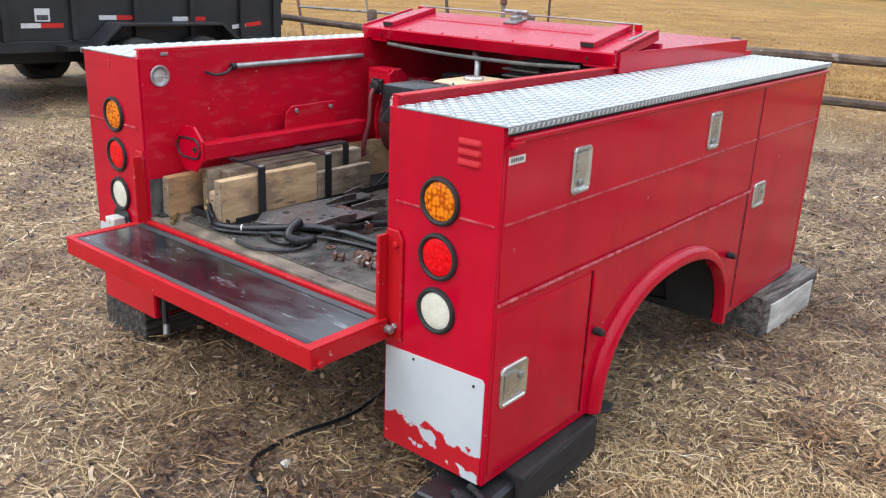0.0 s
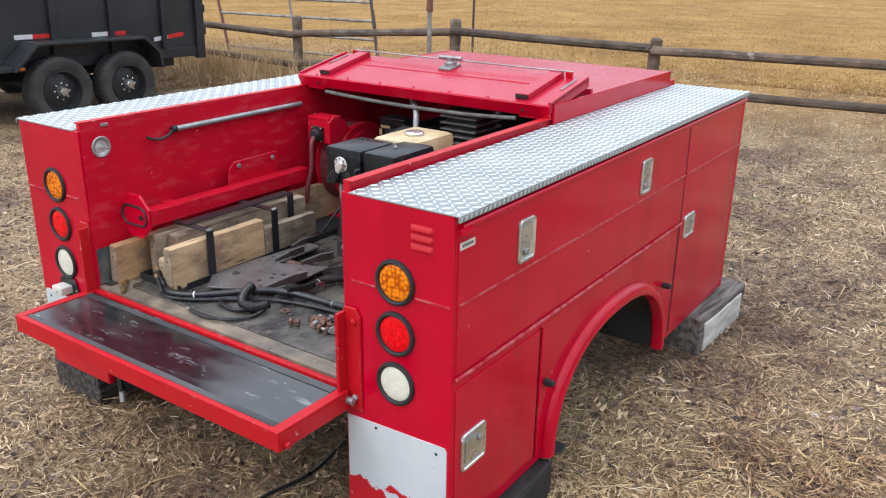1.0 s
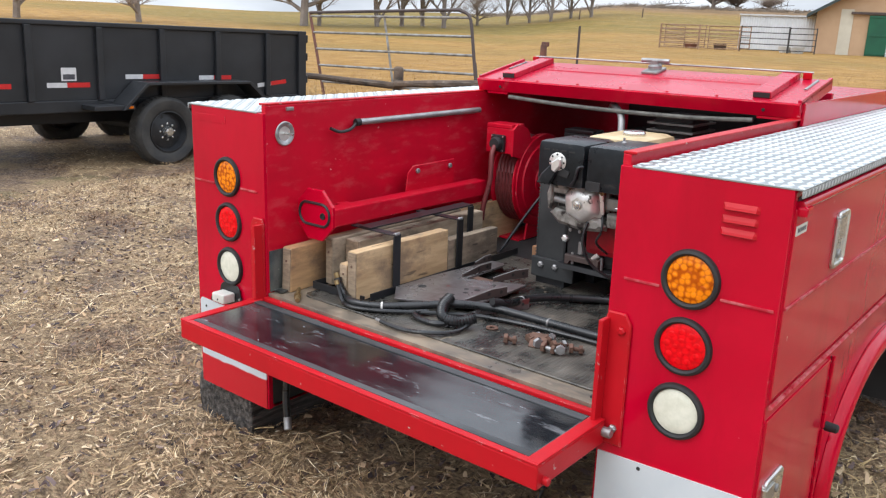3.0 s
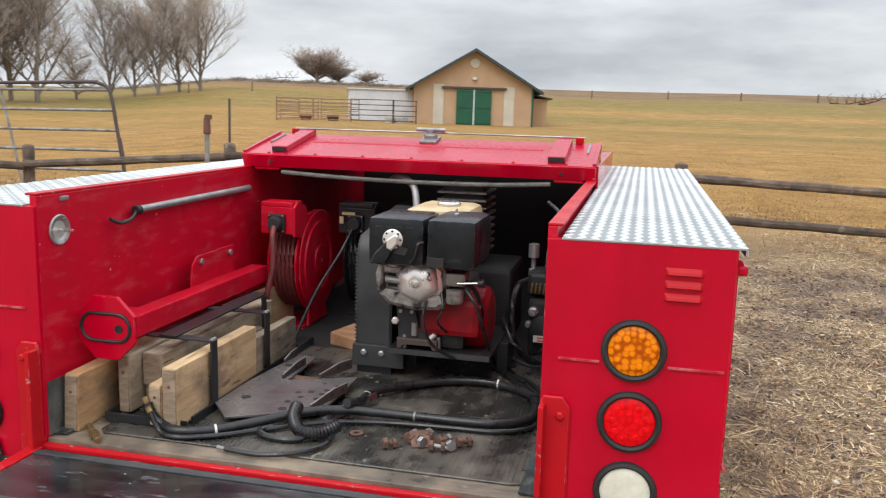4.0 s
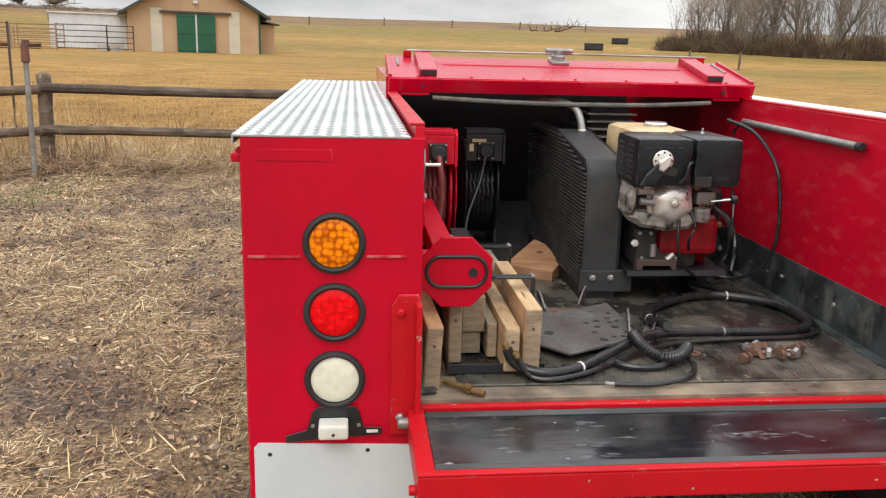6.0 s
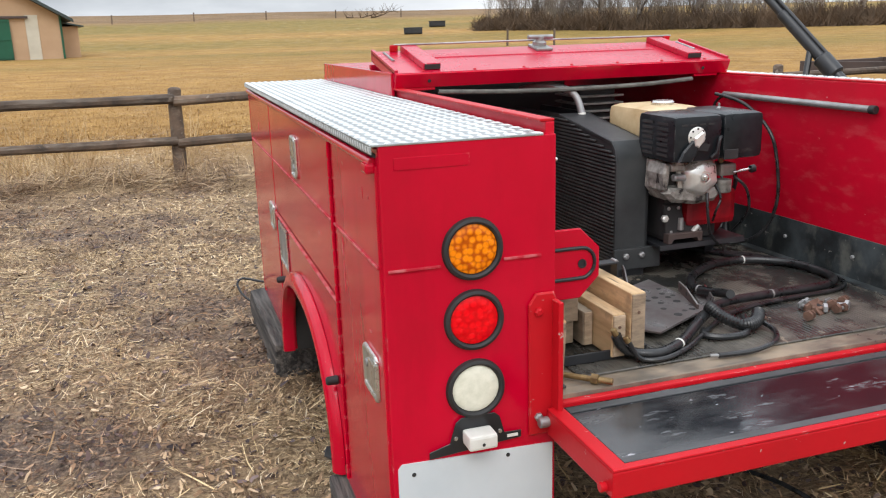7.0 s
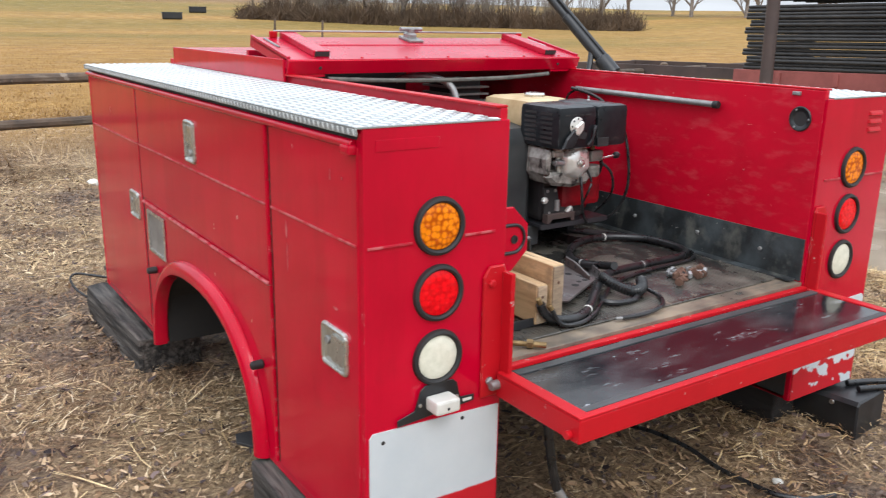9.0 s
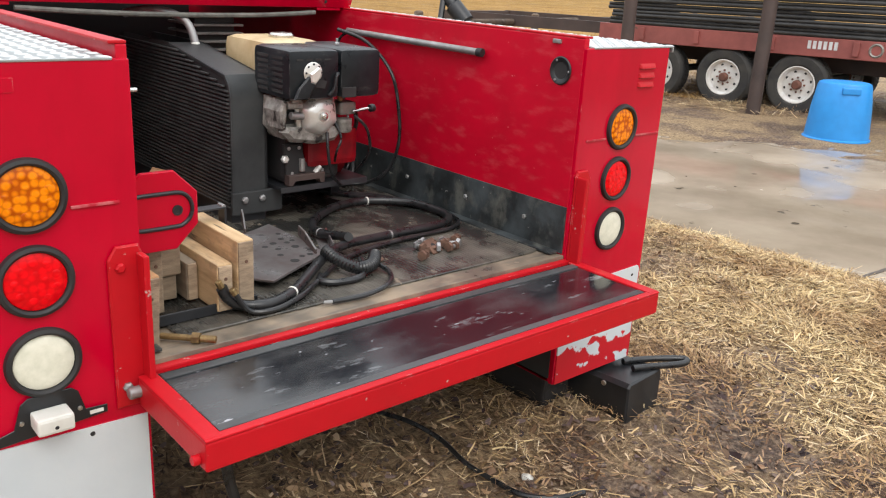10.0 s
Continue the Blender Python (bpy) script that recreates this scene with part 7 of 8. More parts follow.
part("tongue", box(X1 - 1.3, X1 - 0.8, Y0 - 1.3, Y0, Z0 - 0.3, Z0 - 0.14, 0.01), TRAILER_BLACK, dump)

# ---- flatbed trailer with a stack of corral panels ----
FB = pose(8.88, 4.54, -0.08, 0, 0, -82)   # local x along the bed, local y away from the yard
flatbed = thing("flatbed_trailer", "faded red three-axle flatbed trailer", "trailer", FB)
part("side_beam", box(-1.9, 6.5, 0.0, 0.10, 0.74, 0.965, 0.008), DUSTY_RED, flatbed, "faded pink-red side beam")
part("far_beam", box(-1.9, 6.5, 2.3, 2.4, 0.74, 0.965, 0.008), DUSTY_RED, flatbed)
part("deck", box(-1.9, 6.5, 0.10, 2.3, 0.90, 0.955, 0.006), PIPE_DARK, flatbed)
part("ramp_end", slab_of([(-5.2, 0.80), (-1.9, 0.80), (-1.9, 0.96), (-5.2, 0.98)], "y", 0.25, 0.33), PIPE_DARK, flatbed, "dark low end frame")
part("ramp_end", slab_of([(-5.2, 0.80), (-1.9, 0.80), (-1.9, 0.96), (-5.2, 0.98)], "y", 2.1, 2.18), PIPE_DARK, flatbed)
part("ramp_cross", box(-5.2, -5.1, 0.33, 2.1, 0.82, 0.97, 0.006), PIPE_DARK, flatbed)
for x in (-1.25, -0.45, 0.55, 1.55, 2.4, 3.4):
    part("stake_pocket", box(x, x + 0.07, -0.03, 0.0, 0.78, 0.94, 0.005), DUSTY_RED, flatbed)
for k in range(6):
    part("print_bar", box(1.02 + 0.062 * k, 1.06 + 0.062 * k, -0.004, 0.0, 0.83, 0.925, 0.0), TAPE_WHITE, flatbed)
part("side_marker", lathe([(0.045, 0), (0.045, 0.012), (0, 0.02)], 14, None, pose(2.25, 0.0, 0.85, 90)), LENS_AMBER, flatbed)
part("tie_ring", lathe([(0.055, 0), (0.07, 0.012), (0.085, 0)], 16, None, pose(1.80, 0.0, 0.86, 90)), GALV, flatbed)
for x in (-0.95, 0.0, 0.95):
    wheel(flatbed, pose(x, 0.28, 0.38, 90), 0.38, 0.26, RIM_WHITE, 8, RUST_POST)
    wheel(flatbed, pose(x, 2.3, 0.38, 90), 0.38, 0.26, RIM_WHITE, 8, RUST_POST)
    part("axle", rod((x, 0.3, 0.38), (x, 2.2, 0.38), 0.05, 10), DARK_IN, flatbed, smooth=True)
part("chassis_beam", box(-1.8, 6.4, 0.70, 0.80, 0.52, 0.90, 0.01), PIPE_DARK, flatbed)
part("chassis_beam", box(-1.8, 6.4, 1.60, 1.70, 0.52, 0.90, 0.01), PIPE_DARK, flatbed)

panel_first = None
for k in range(14):
    z = 0.965 + 0.098 * k + (0.075 if k > 8 else 0.0)
    jit = 0.05 * math.sin(k * 2.3)
    if panel_first is None:
        panel_first = thing("corral_panel", "dark steel corral panel lying in a stack", "corral panel", FB @ pose(jit, 0.0, z), "stacked corral panels")
        for y in (0.02, 0.42, 0.82, 1.22, 1.62, 2.02):
            part("rail", rod((-1.75, y, 0.028), (5.2, y, 0.028), 0.027, 10), PANEL_PIPE, panel_first, smooth=True)
        part("rail", rod((-1.75, 0.03, 0.074), (5.2, 0.03, 0.074), 0.0215, 10), PANEL_PIPE, panel_first, smooth=True)
        for x in (-1.72, 0.35, 2.8, 5.17):
            part("upright", box(x - 0.025, x + 0.025, 0.03, 2.0, 0.05, 0.094, 0.006), PANEL_PIPE, panel_first)
    else:
        copy_thing(panel_first, FB @ pose(jit, 0.02 * math.sin(k * 4.1), z))
pole = thing("timber_spacer", "weathered pinkish grey timber between the stacked panels", "timber", FB @ pose(0, 0, 1.848))
for y in (0.02, 1.9):
    part("timber", box(0.55, 5.6, y - 0.045, y + 0.045, 0.0, 0.074, 0.008), FADED_WOOD, pole)
for x, y, r, tilt in ((8.42, 3.78, 0.085, 1.5), (7.60, 5.15, 0.080, 0.0)):
    post = thing("pipe_post", "tall dark brown steel pipe post", "post", pose(x, y, height(x, y), 0, tilt, 0), "pipe posts")
    part("pipe", rod((0, 0, -0.05), (0, 0, 2.9), r, 14), PIPE_DARK, post, smooth=True)
bucket = thing("plastic_bucket", "blue plastic muck bucket upside down on the slab", "bucket", pose(7.72, 2.42, SLAB_Z + 0.001, 0, 0, 20))
tub = part("shell", lathe([(0.315, 0.0), (0.335, 0.004), (0.335, 0.02), (0.318, 0.03), (0.295, 0.33), (0.262, 0.56), (0.250, 0.585), (0.225, 0.595), (0.0, 0.595)], 44, None, None), BLUE, bucket, smooth=True)
for a in (200, 20):
    part("handle_lug", box(0.235, 0.285, -0.09, 0.09, 0.49, 0.555, 0.012, None, pose(0, 0, 0, 0, 0, a)), BLUE, bucket)

boom = thing("auger_boom", "dark steel boom leaning up behind the truck body", "boom")
p0, p1 = Vector((4.80, 3.70, SLAB_Z)), Vector((3.90, 6.12, 2.50))
part("lower_tube", rod(p0, p0.lerp(p1, 0.62), 0.055, 14), BLACK_METAL, boom, smooth=True)
part("upper_tube", rod(p0.lerp(p1, 0.55), p1, 0.042, 14), BLACK_METAL, boom, smooth=True)
q = p0.lerp(p1, 0.40)
part("clamp", rod(q, p0.lerp(p1, 0.46), 0.085, 14), BLACK_METAL, boom, smooth=True)
part("side_rod", rod(p0.lerp(p1, 0.42) + Vector((0, 0.0, 0.09)), p1 + Vector((0, 0, 0.07)), 0.018, 10), BLACK_METAL, boom, smooth=True)
part("stand_leg", rod(p0.lerp(p1, 0.50), Vector((3.9, 4.6, SLAB_Z)), 0.03, 8), BLACK_METAL, boom, smooth=True)
for k in range(5):
    pk = thing("plank", "grey weathered plank lying by the slab", "lumber", pose(4.95 + 0.05 * k, 6.75 + 0.20 * k, height(5, 7) + 0.075 + 0.004 * k, 0, 0, -6 + 2 * k), "grey planks")
    part("wood", box(-1.3, 2.6, -0.09, 0.09, 0.0, 0.055, 0.006), WOOD_GREY, pk)


# ---- barn, shed and pens on the rise ----
BA = math.radians(-11.05)
bx, by = 0.36 + 60 * math.sin(BA), -1.65 + 60 * math.cos(BA)
bz = 1.40
BARN = pose(bx, by, bz, 0, 0, 17) @ Matrix.Diagonal((1.045, 1.045, 1.045, 1))
barn = thing("barn", "tan stucco barn with green double doors and roof", "barn", BARN)
W, D, EV, PK = 4.05, 9.0, 2.55, 4.95
part("gable_wall", slab_of([(-W, -0.6), (W, -0.6), (W, EV), (0, PK - 0.05), (-W, EV)], "y", 0, 0.2), STUCCO, barn)
part("gable_wall", slab_of([(-W, -0.6), (W, -0.6), (W, EV), (0, PK - 0.05), (-W, EV)], "y", D - 0.2, D), STUCCO, barn)
part("side_wall", box(-W, -W + 0.2, 0.2, D - 0.2, -0.6, EV, 0.01), STUCCO, barn)
part("side_wall", box(W - 0.2, W, 0.2, D - 0.2, -0.6, EV, 0.01), STUCCO, barn)
for s in (-1, 1):
    part("roof_slope", slab_of([(0, PK + 0.08), (s * (W + 0.55), EV - 0.25 + 0.0), (s * (W + 0.55), EV - 0.36), (0, PK - 0.04)], "y", -0.55, D + 0.5), GREEN_ROOF, barn)
    part("fascia", slab_of([(0, PK + 0.12), (s * (W + 0.6), EV - 0.23), (s * (W + 0.6), EV - 0.42), (0, PK - 0.08)], "y", -0.62, -0.552), GREEN_ROOF, barn)
    part("pale_panel", box(*sorted((s * 2.05, s * 2.75)), -0.04, 0.0, -0.5, 2.68 if s < 0 else 2.60, 0.01), STUCCO_PALE, barn)
    d = part("door", box(*sorted((s * 0.06, s * 1.18)), -0.16, -0.08, 0.02, 2.36, 0.01), GREEN_DOOR, barn, "green sliding barn door")
    for zz in (0.10, 1.15, 2.22):
        part("door_rail", box(*sorted((s * 0.08, s * 1.16)), -0.19, -0.16, zz, zz + 0.09, 0.006), GREEN_DOOR, d)
    part("corner_trim", box(*sorted((s * (W - 0.10), s * (W + 0.03))), -0.03, 0.0, -0.5, EV, 0.01), GREEN_DOOR if s > 0 else STUCCO, barn)
part("door_track", box(-2.2, 2.2, -0.20, -0.05, 2.40, 2.54, 0.01), PIPE_DARK, barn, "dark door track")
part("door_gap_post", box(-0.055, 0.055, -0.12, -0.06, 0.0, 2.38, 0.006), SHED_WHITE, barn)
part("round_vent", lathe([(0.30, 0), (0.34, 0.03), (0.30, 0.06), (0, 0.06)], 24, None, pose(0, 0.0, 4.12, 90)), STUCCO_PALE, barn)
part("gable_lamp", box(-0.14, 0.14, -0.22, 0.0, 3.02, 3.2, 0.03), SHED_WHITE, barn, "white lamp fixture")
part("lean_to", box(W, W + 1.2, 1.2, D - 0.5, -0.6, 1.95, 0.02), STUCCO, barn, "tan lean-to")
part("lean_roof", slab_of([(W - 0.1, 2.2), (W + 1.5, 1.9), (W + 1.5, 1.98), (W - 0.1, 2.3)], "y", 0.9, D), GREEN_ROOF, barn)

SA = math.radians(-17.3)
sx_, sy_ = 0.36 + 62 * math.sin(SA), -1.65 + 62 * math.cos(SA)
shed = thing("sheet_windbreak", "white corrugated sheet-metal windbreak beside the barn", "shed", pose(sx_, sy_, 1.32, 0, 0, 17))
b = bmesh.new()
wave = [(-2.4 + 0.08 * k, 0.035 * (k % 2)) for k in range(61)]
front = [[b.verts.new((x, y + o, z)) for x, y in wave] for o, z in ((0, 0), (0, 2.4), (0.03, 2.4), (0.03, 0))]
for r0, r1 in zip(front, front[1:] + front[:1]):
    for k in range(60):
        b.faces.new((r0[k], r0[k + 1], r1[k + 1], r1[k]))
part("sheeting", b, SHED_WHITE, shed)
part("shed_back", box(-2.4, 2.4, 1.6, 1.75, 0, 1.8, 0.01), SHED_WHITE, shed)
part("shed_roof", slab_of([(-0.1, 2.42), (1.8, 1.82), (1.8, 1.9), (-0.1, 2.5)], "x", -2.5, 2.5), SHED_WHITE, shed)


def farm_panel(m, ln, label, material, rails=6):
    t = thing("farm_panel", label, "corral panel", m, "corral panels by the barn")
    for k in range(rails):
        z = 0.24 + 1.34 * k / (rails - 1)
        part("rail", rod((0, 0, z), (ln, 0, z), 0.030, 6), material, t)
    for x in (0.0, ln):
        part("upright", rod((x, 0, 0.0), (x, 0, 1.62), 0.036, 6), material, t)
    return t


PEN_TAN = mat("rust_tan_pipe", (0.36, 0.24, 0.15), (0.22, 0.13, 0.08), 3, 0.7, bump=0.0005)
for az, d, turn, ln, rails in ((-23.75, 55, 12, 2.35, 7), (-21.4, 55.4, 12, 2.45, 7), (-23.6, 60, 8, 2.7, 6), (-20.9, 60.3, 8, 2.7, 6), (-23.8, 55.1, 95, 4.6, 6)):
    px, py = -0.03 + d * math.sin(radians(az)), -1.81 + d * math.cos(radians(az))
    farm_panel(pose(px, py, height(px, py) - 0.15, 0, 0, turn), ln, "rusty tan pipe corral panel in a pen", PEN_TAN, rails)
for az, d, turn, ln, rails in ((-18.85, 55.6, 12, 2.75, 5), (-16.0, 56.2, 14, 1.5, 5)):
    px, py = -0.03 + d * math.sin(radians(az)), -1.81 + d * math.cos(radians(az))
    farm_panel(pose(px, py, height(px, py) - 0.1, 0, 0, turn), ln, "dark grey pipe corral panel before the windbreak", PANEL_PIPE, rails)
for a, d, col in ((-22.3, 57, RUST_POST), (-15.9, 57, SHED_WHITE), (-16.6, 57.5, SHED_WHITE), (-20.5, 57.5, PIPE_DARK)):
    px, py = 0.36 + d * math.sin(radians(a)), -1.65 + d * math.cos(radians(a))
    f = thing("feed_tub", "small weathered feed tub by the pens", "tub", pose(px, py, height(px, py) - 0.03), "feed tubs")
    part("shell", lathe([(0.0, 0.0), (0.34, 0.0), (0.42, 0.35), (0.44, 0.38), (0.40, 0.38), (0.33, 0.05), (0, 0.05)], 16), col, f, smooth=True)
for a, d in ((15.14, 79.7), (16.91, 91.6)):
    px, py = 0.36 + d * math.sin(radians(a)), -1.65 + d * math.cos(radians(a))
    t = thing("stock_trough", "black stock trough standing in the pasture", "trough", pose(px, py, height(px, py) + 0.05, 0, 0, -12), "black stock troughs")
    part("shell", box(-0.85, 0.85, -0.35, 0.35, -0.05, 0.55, 0.12), TRAILER_BLACK, t)
    part("rim", box(-0.9, 0.9, -0.4, 0.4, 0.50, 0.56, 0.03), TRAILER_BLACK, t)
far_posts = ((21.0, 59.5), (24.1, 59.4), (-3.4, 118), (1.5, 120), (6.0, 119), (10.5, 121), (-8.0, 120), (-13.0, 121), (14.8, 123), (-30.0, 110), (-26, 112))
for a, d in far_posts:
    px, py = 0.36 + d * math.sin(radians(a)), -1.65 + d * math.cos(radians(a))
    t = thing("field_post", "weathered wooden post standing in the pasture", "post", pose(px, py, height(px, py)), "field posts")
    part("stake", rough_pole((0, 0, -0.2), (0.05, 0, 1.1), 0.08, 8, 4, d), FENCE_WOOD, t, smooth=True)


# ---- bare trees and brush ----
def branch_mesh(seed, tall, levels, spread, trunk_r, kids, upward, first=0.25, reach=1.0):
    """Trunk and limbs in one list, fine twigs in another, as rows of (p, q, r0, r1)."""
    rng = random.Random(seed)
    wood, twigs = [], []

    def grow(p, d, ln, r, lev):
        steps = 4 if lev == 0 else (3 if lev < levels else 2)
        pts = [p]
        dd = d.copy()
        for i in range(steps):
            dd = (dd + Vector((rng.gauss(0, 0.10), rng.gauss(0, 0.10), rng.gauss(0.04, 0.06))) * (0.6 + 0.5 * lev)).normalized()
            pts.append(pts[-1] + dd * ln / steps)
        for i in range(steps):
            r0, r1 = r * (1 - 0.62 * i / steps), r * (1 - 0.62 * (i + 1) / steps)
            (wood if lev < levels - 1 else twigs).append((pts[i], pts[i + 1], r0, r1))
        if lev >= levels:
            return
        n = kids[lev]
        for k in range(n):
            f = (first if lev == 0 else 0.12) + (1 - (first if lev == 0 else 0.12)) * (k + rng.random()) / n
            i = min(int(f * steps), steps - 1)
            q = pts[i].lerp(pts[i + 1], f * steps - i)
            a = rng.uniform(0, 2 * math.pi)
            side = Vector((math.cos(a), math.sin(a), rng.uniform(-0.1, 0.5)))
            nd = (dd * upward + side * spread).normalized()
            grow(q, nd, ln * rng.uniform(0.42, 0.66) * (1.0 if lev else (1.1 - 0.45 * f) * reach), r * (1 - 0.62 * f) * 0.58, lev + 1)

    grow(Vector((0, 0, -0.2)), Vector((0, 0, 1)), tall, trunk_r, 0)
    return wood, twigs


def sticks(rows, n):
    verts, faces = [], []
    for p, q, r0, r1 in rows:
        d = (q - p).normalized()
        u = d.orthogonal().normalized()
        v = d.cross(u)
        k = len(verts)
        for c, r in ((p, r0), (q, r1)):
            for i in range(n):
                a = 2 * math.pi * i / n
                verts.append(c + r * (math.cos(a) * u + math.sin(a) * v))
        faces += [(k + i, k + (i + 1) % n, k + n + (i + 1) % n, k + n + i) for i in range(n)]
    me = bpy.data.meshes.new("sticks")
    me.from_pydata([tuple(v) for v in verts], [], faces)
    return me


def tree_kind(seed, tall, levels, spread, trunk_r, kids, upward, first, label, twig_r, reach=1.0):
    wood, twigs = branch_mesh(seed, tall, levels, spread, trunk_r, kids, upward, first, reach)
    twigs = [(p, q, max(r0, twig_r), max(r1, twig_r * 0.6)) for p, q, r0, r1 in twigs]
    wood = [(p, q, max(r0, twig_r * 1.3), max(r1, twig_r * 1.1)) for p, q, r0, r1 in wood]
    a, b = sticks(wood, 6), sticks(twigs, 3)
    a.materials.append(BARK)
    b.materials.append(TWIG)

    def plant(az, d, scale, turn, eye=(0.6, -1.65), squash=1.0, drop=0.1):
        x, y = eye[0] + d * math.sin(radians(az)), eye[1] + d * math.cos(radians(az))
        t = thing("bare_tree", label, "tree", pose(x, y, height(x, y) - drop, 0, 0, turn) @ Matrix.Diagonal((scale, scale, scale * squash, 1)), "bare trees")
        for nm, me in (("trunk", a), ("crown", b)):
            ob = new(nm, me)
            ob.parent = t
        return t
    return plant


broad = tree_kind(3, 6.2, 4, 1.05, 0.22, (13, 8, 7, 5), 0.5, 0.08, "bare spreading cottonwood at the field edge", 0.0105)
tallt = tree_kind(11, 9.5, 4, 0.66, 0.21, (15, 8, 7, 5), 0.80, 0.05, "tall bare upright cottonwood", 0.0105)
tallt2 = tree_kind(37, 9.0, 4, 0.80, 0.20, (14, 8, 7, 5), 0.70, 0.05, "tall bare cottonwood with spreading limbs", 0.0105)
E0 = (1.1, -1.6)
broad(-48.4, 92, 2.15, 20, E0)
tallt2(-47.4, 94, 1.25, 200, E0)
tallt(-43.6, 96, 1.35, 70, E0)
tallt2(-42.0, 99, 1.30, 160, E0)
tallt(-40.6, 101, 1.25, 10, E0)
tallt2(-39.2, 97, 1.40, 250, E0)
broad(-58.6, 86, 1.35, 120, E0)
broad(-65.5, 86, 1.6, 300, E0)
broad(-37.0, 108, 0.95, 210, E0)
tallt(-35.0, 112, 1.05, 20, E0)
tallt2(-33.6, 113, 1.0, 95, E0)
tallt(-32.2, 112, 1.15, 200, E0)
tallt2(-30.9, 115, 1.1, 30, E0)
tallt(-29.6, 114, 1.2, 310, E0)
roundt = tree_kind(23, 2.3, 4, 0.95, 0.30, (14, 9, 7, 5), 0.58, 0.30, "round-crowned bare tree on the ridge", 0.016, 3.0)
roundt(-21.7, 150, 1.35, 0, (-0.03, -1.81), 0.84, 0.3)
roundt(-21.6, 150.5, 1.0, 200, (-0.03, -1.81), 1.18, 0.3)
roundt(-20.2, 151, 0.95, 140, (-0.03, -1.81), 0.70, 0.3)
roundt(-18.4, 152, 0.75, 90, (-0.03, -1.81), 0.66, 0.3)
for k in range(9):
    (tallt if k % 2 else tallt2)(42 + 2.1 * k + math.sin(k * 3), 120 + 4 * math.sin(k), 1.2 + 0.1 * math.sin(2 * k), 40 * k, (-1.5, -1.4))

# thicket of bare brush
brng = random.Random(9)
rows = []
for k in range(150):
    az = brng.uniform(20.4, 43.5) if k % 3 else brng.uniform(24, 41)
    d = brng.uniform(85, 95)
    x, y = -0.35 + d * math.sin(radians(az)), -1.82 + d * math.cos(radians(az))
    base = Vector((x, y, height(x, y) - 0.1))
    tall = (2.0 + 9.5 * brng.random() ** 1.3) * (0.42 + 0.58 * smoothstep(20.2, 24.0, az)) * (1 + 0.35 * noise.noise(Vector((az * 0.8, 0, 1))))
    for j in range(5):
        d2 = Vector((brng.gauss(0, 0.17), brng.gauss(0, 0.17), 1)).normalized()
        q = base + d2 * tall * brng.uniform(0.6, 1.0)
        m_ = base.lerp(q, 0.5) + Vector((brng.gauss(0, 0.12), brng.gauss(0, 0.12), 0))
        rows += [(base, m_, 0.030, 0.019), (m_, q, 0.019, 0.007)]
        for i in range(12):
            p = (base.lerp(m_, 0.5 + 0.5 * brng.random()) if i < 3 else m_.lerp(q, brng.random()))
            rows.append((p, p + Vector((brng.gauss(0, 0.42), brng.gauss(0, 0.42), brng.uniform(0.3, 1.5))), 0.010, 0.005))
me = sticks(rows, 3)
me.materials.append(BRUSH)
tagged(new("brush_thicket", me), "bare brown brush thicket at the field edge", "brush", kind="stuff")
rows = []
for k in range(2300):
    az = brng.uniform(20.0, 46)
    d = brng.uniform(82.5, 90)
    x, y = -0.35 + d * math.sin(radians(az)), -1.82 + d * math.cos(radians(az))
    base = Vector((x, y, height(x, y) - 0.1))
    tall = brng.uniform(1.0, 3.0) * (0.7 + 0.5 * noise.noise(Vector((az * 1.3, d * 0.2, 6)))) * (0.5 + 0.5 * smoothstep(20.2, 22.0, az))
    for j in range(9):
        q = base + Vector((brng.gauss(0, 0.55), brng.gauss(0, 0.4), tall * brng.uniform(0.4, 1.0)))
        rows.append((base + Vector((brng.gauss(0, 0.4), 0, 0)), q, 0.034, 0.014))
me = sticks(rows, 3)
me.materials.append(BRUSH_LOW)
tagged(new("low_brush", me), "tangled low brown brush under the thicket", "brush", kind="stuff")
for k, az in enumerate((22.2, 23.9, 25.4, 26.6, 28.0, 30.5, 34.0, 38.0)):
    (tallt if k % 2 else tallt2)(az, 90 + 3 * math.sin(k * 2), (0.62, 0.78, 0.95, 1.0, 1.1, 1.0, 1.1, 1.0)[k], 70 * k, (-0.35, -1.82))
rows = []
for k in range(330):
    az = brng.uniform(-37, -14)
    d = brng.uniform(140, 149)
    x, y = 0.36 + d * math.sin(radians(az)), -1.65 + d * math.cos(radians(az))
    base = Vector((x, y, height(x, y) - 0.1))
    tall = brng.uniform(0.4, 1.3) * (0.6 + 0.8 * noise.noise(Vector((az * 0.7, 0, 3))) ** 2)
    for j in range(7):
        q = base + Vector((brng.gauss(0, 0.6), brng.gauss(0, 0.4), tall * brng.uniform(0.5, 1.0)))
        rows.append((base + Vector((brng.gauss(0, 0.5), 0, 0)), q, 0.05, 0.02))
me = sticks(rows, 3)
me.materials.append(BRUSH)
tagged(new("ridge_brush", me), "low brown brush along the ridge", "brush", kind="stuff")
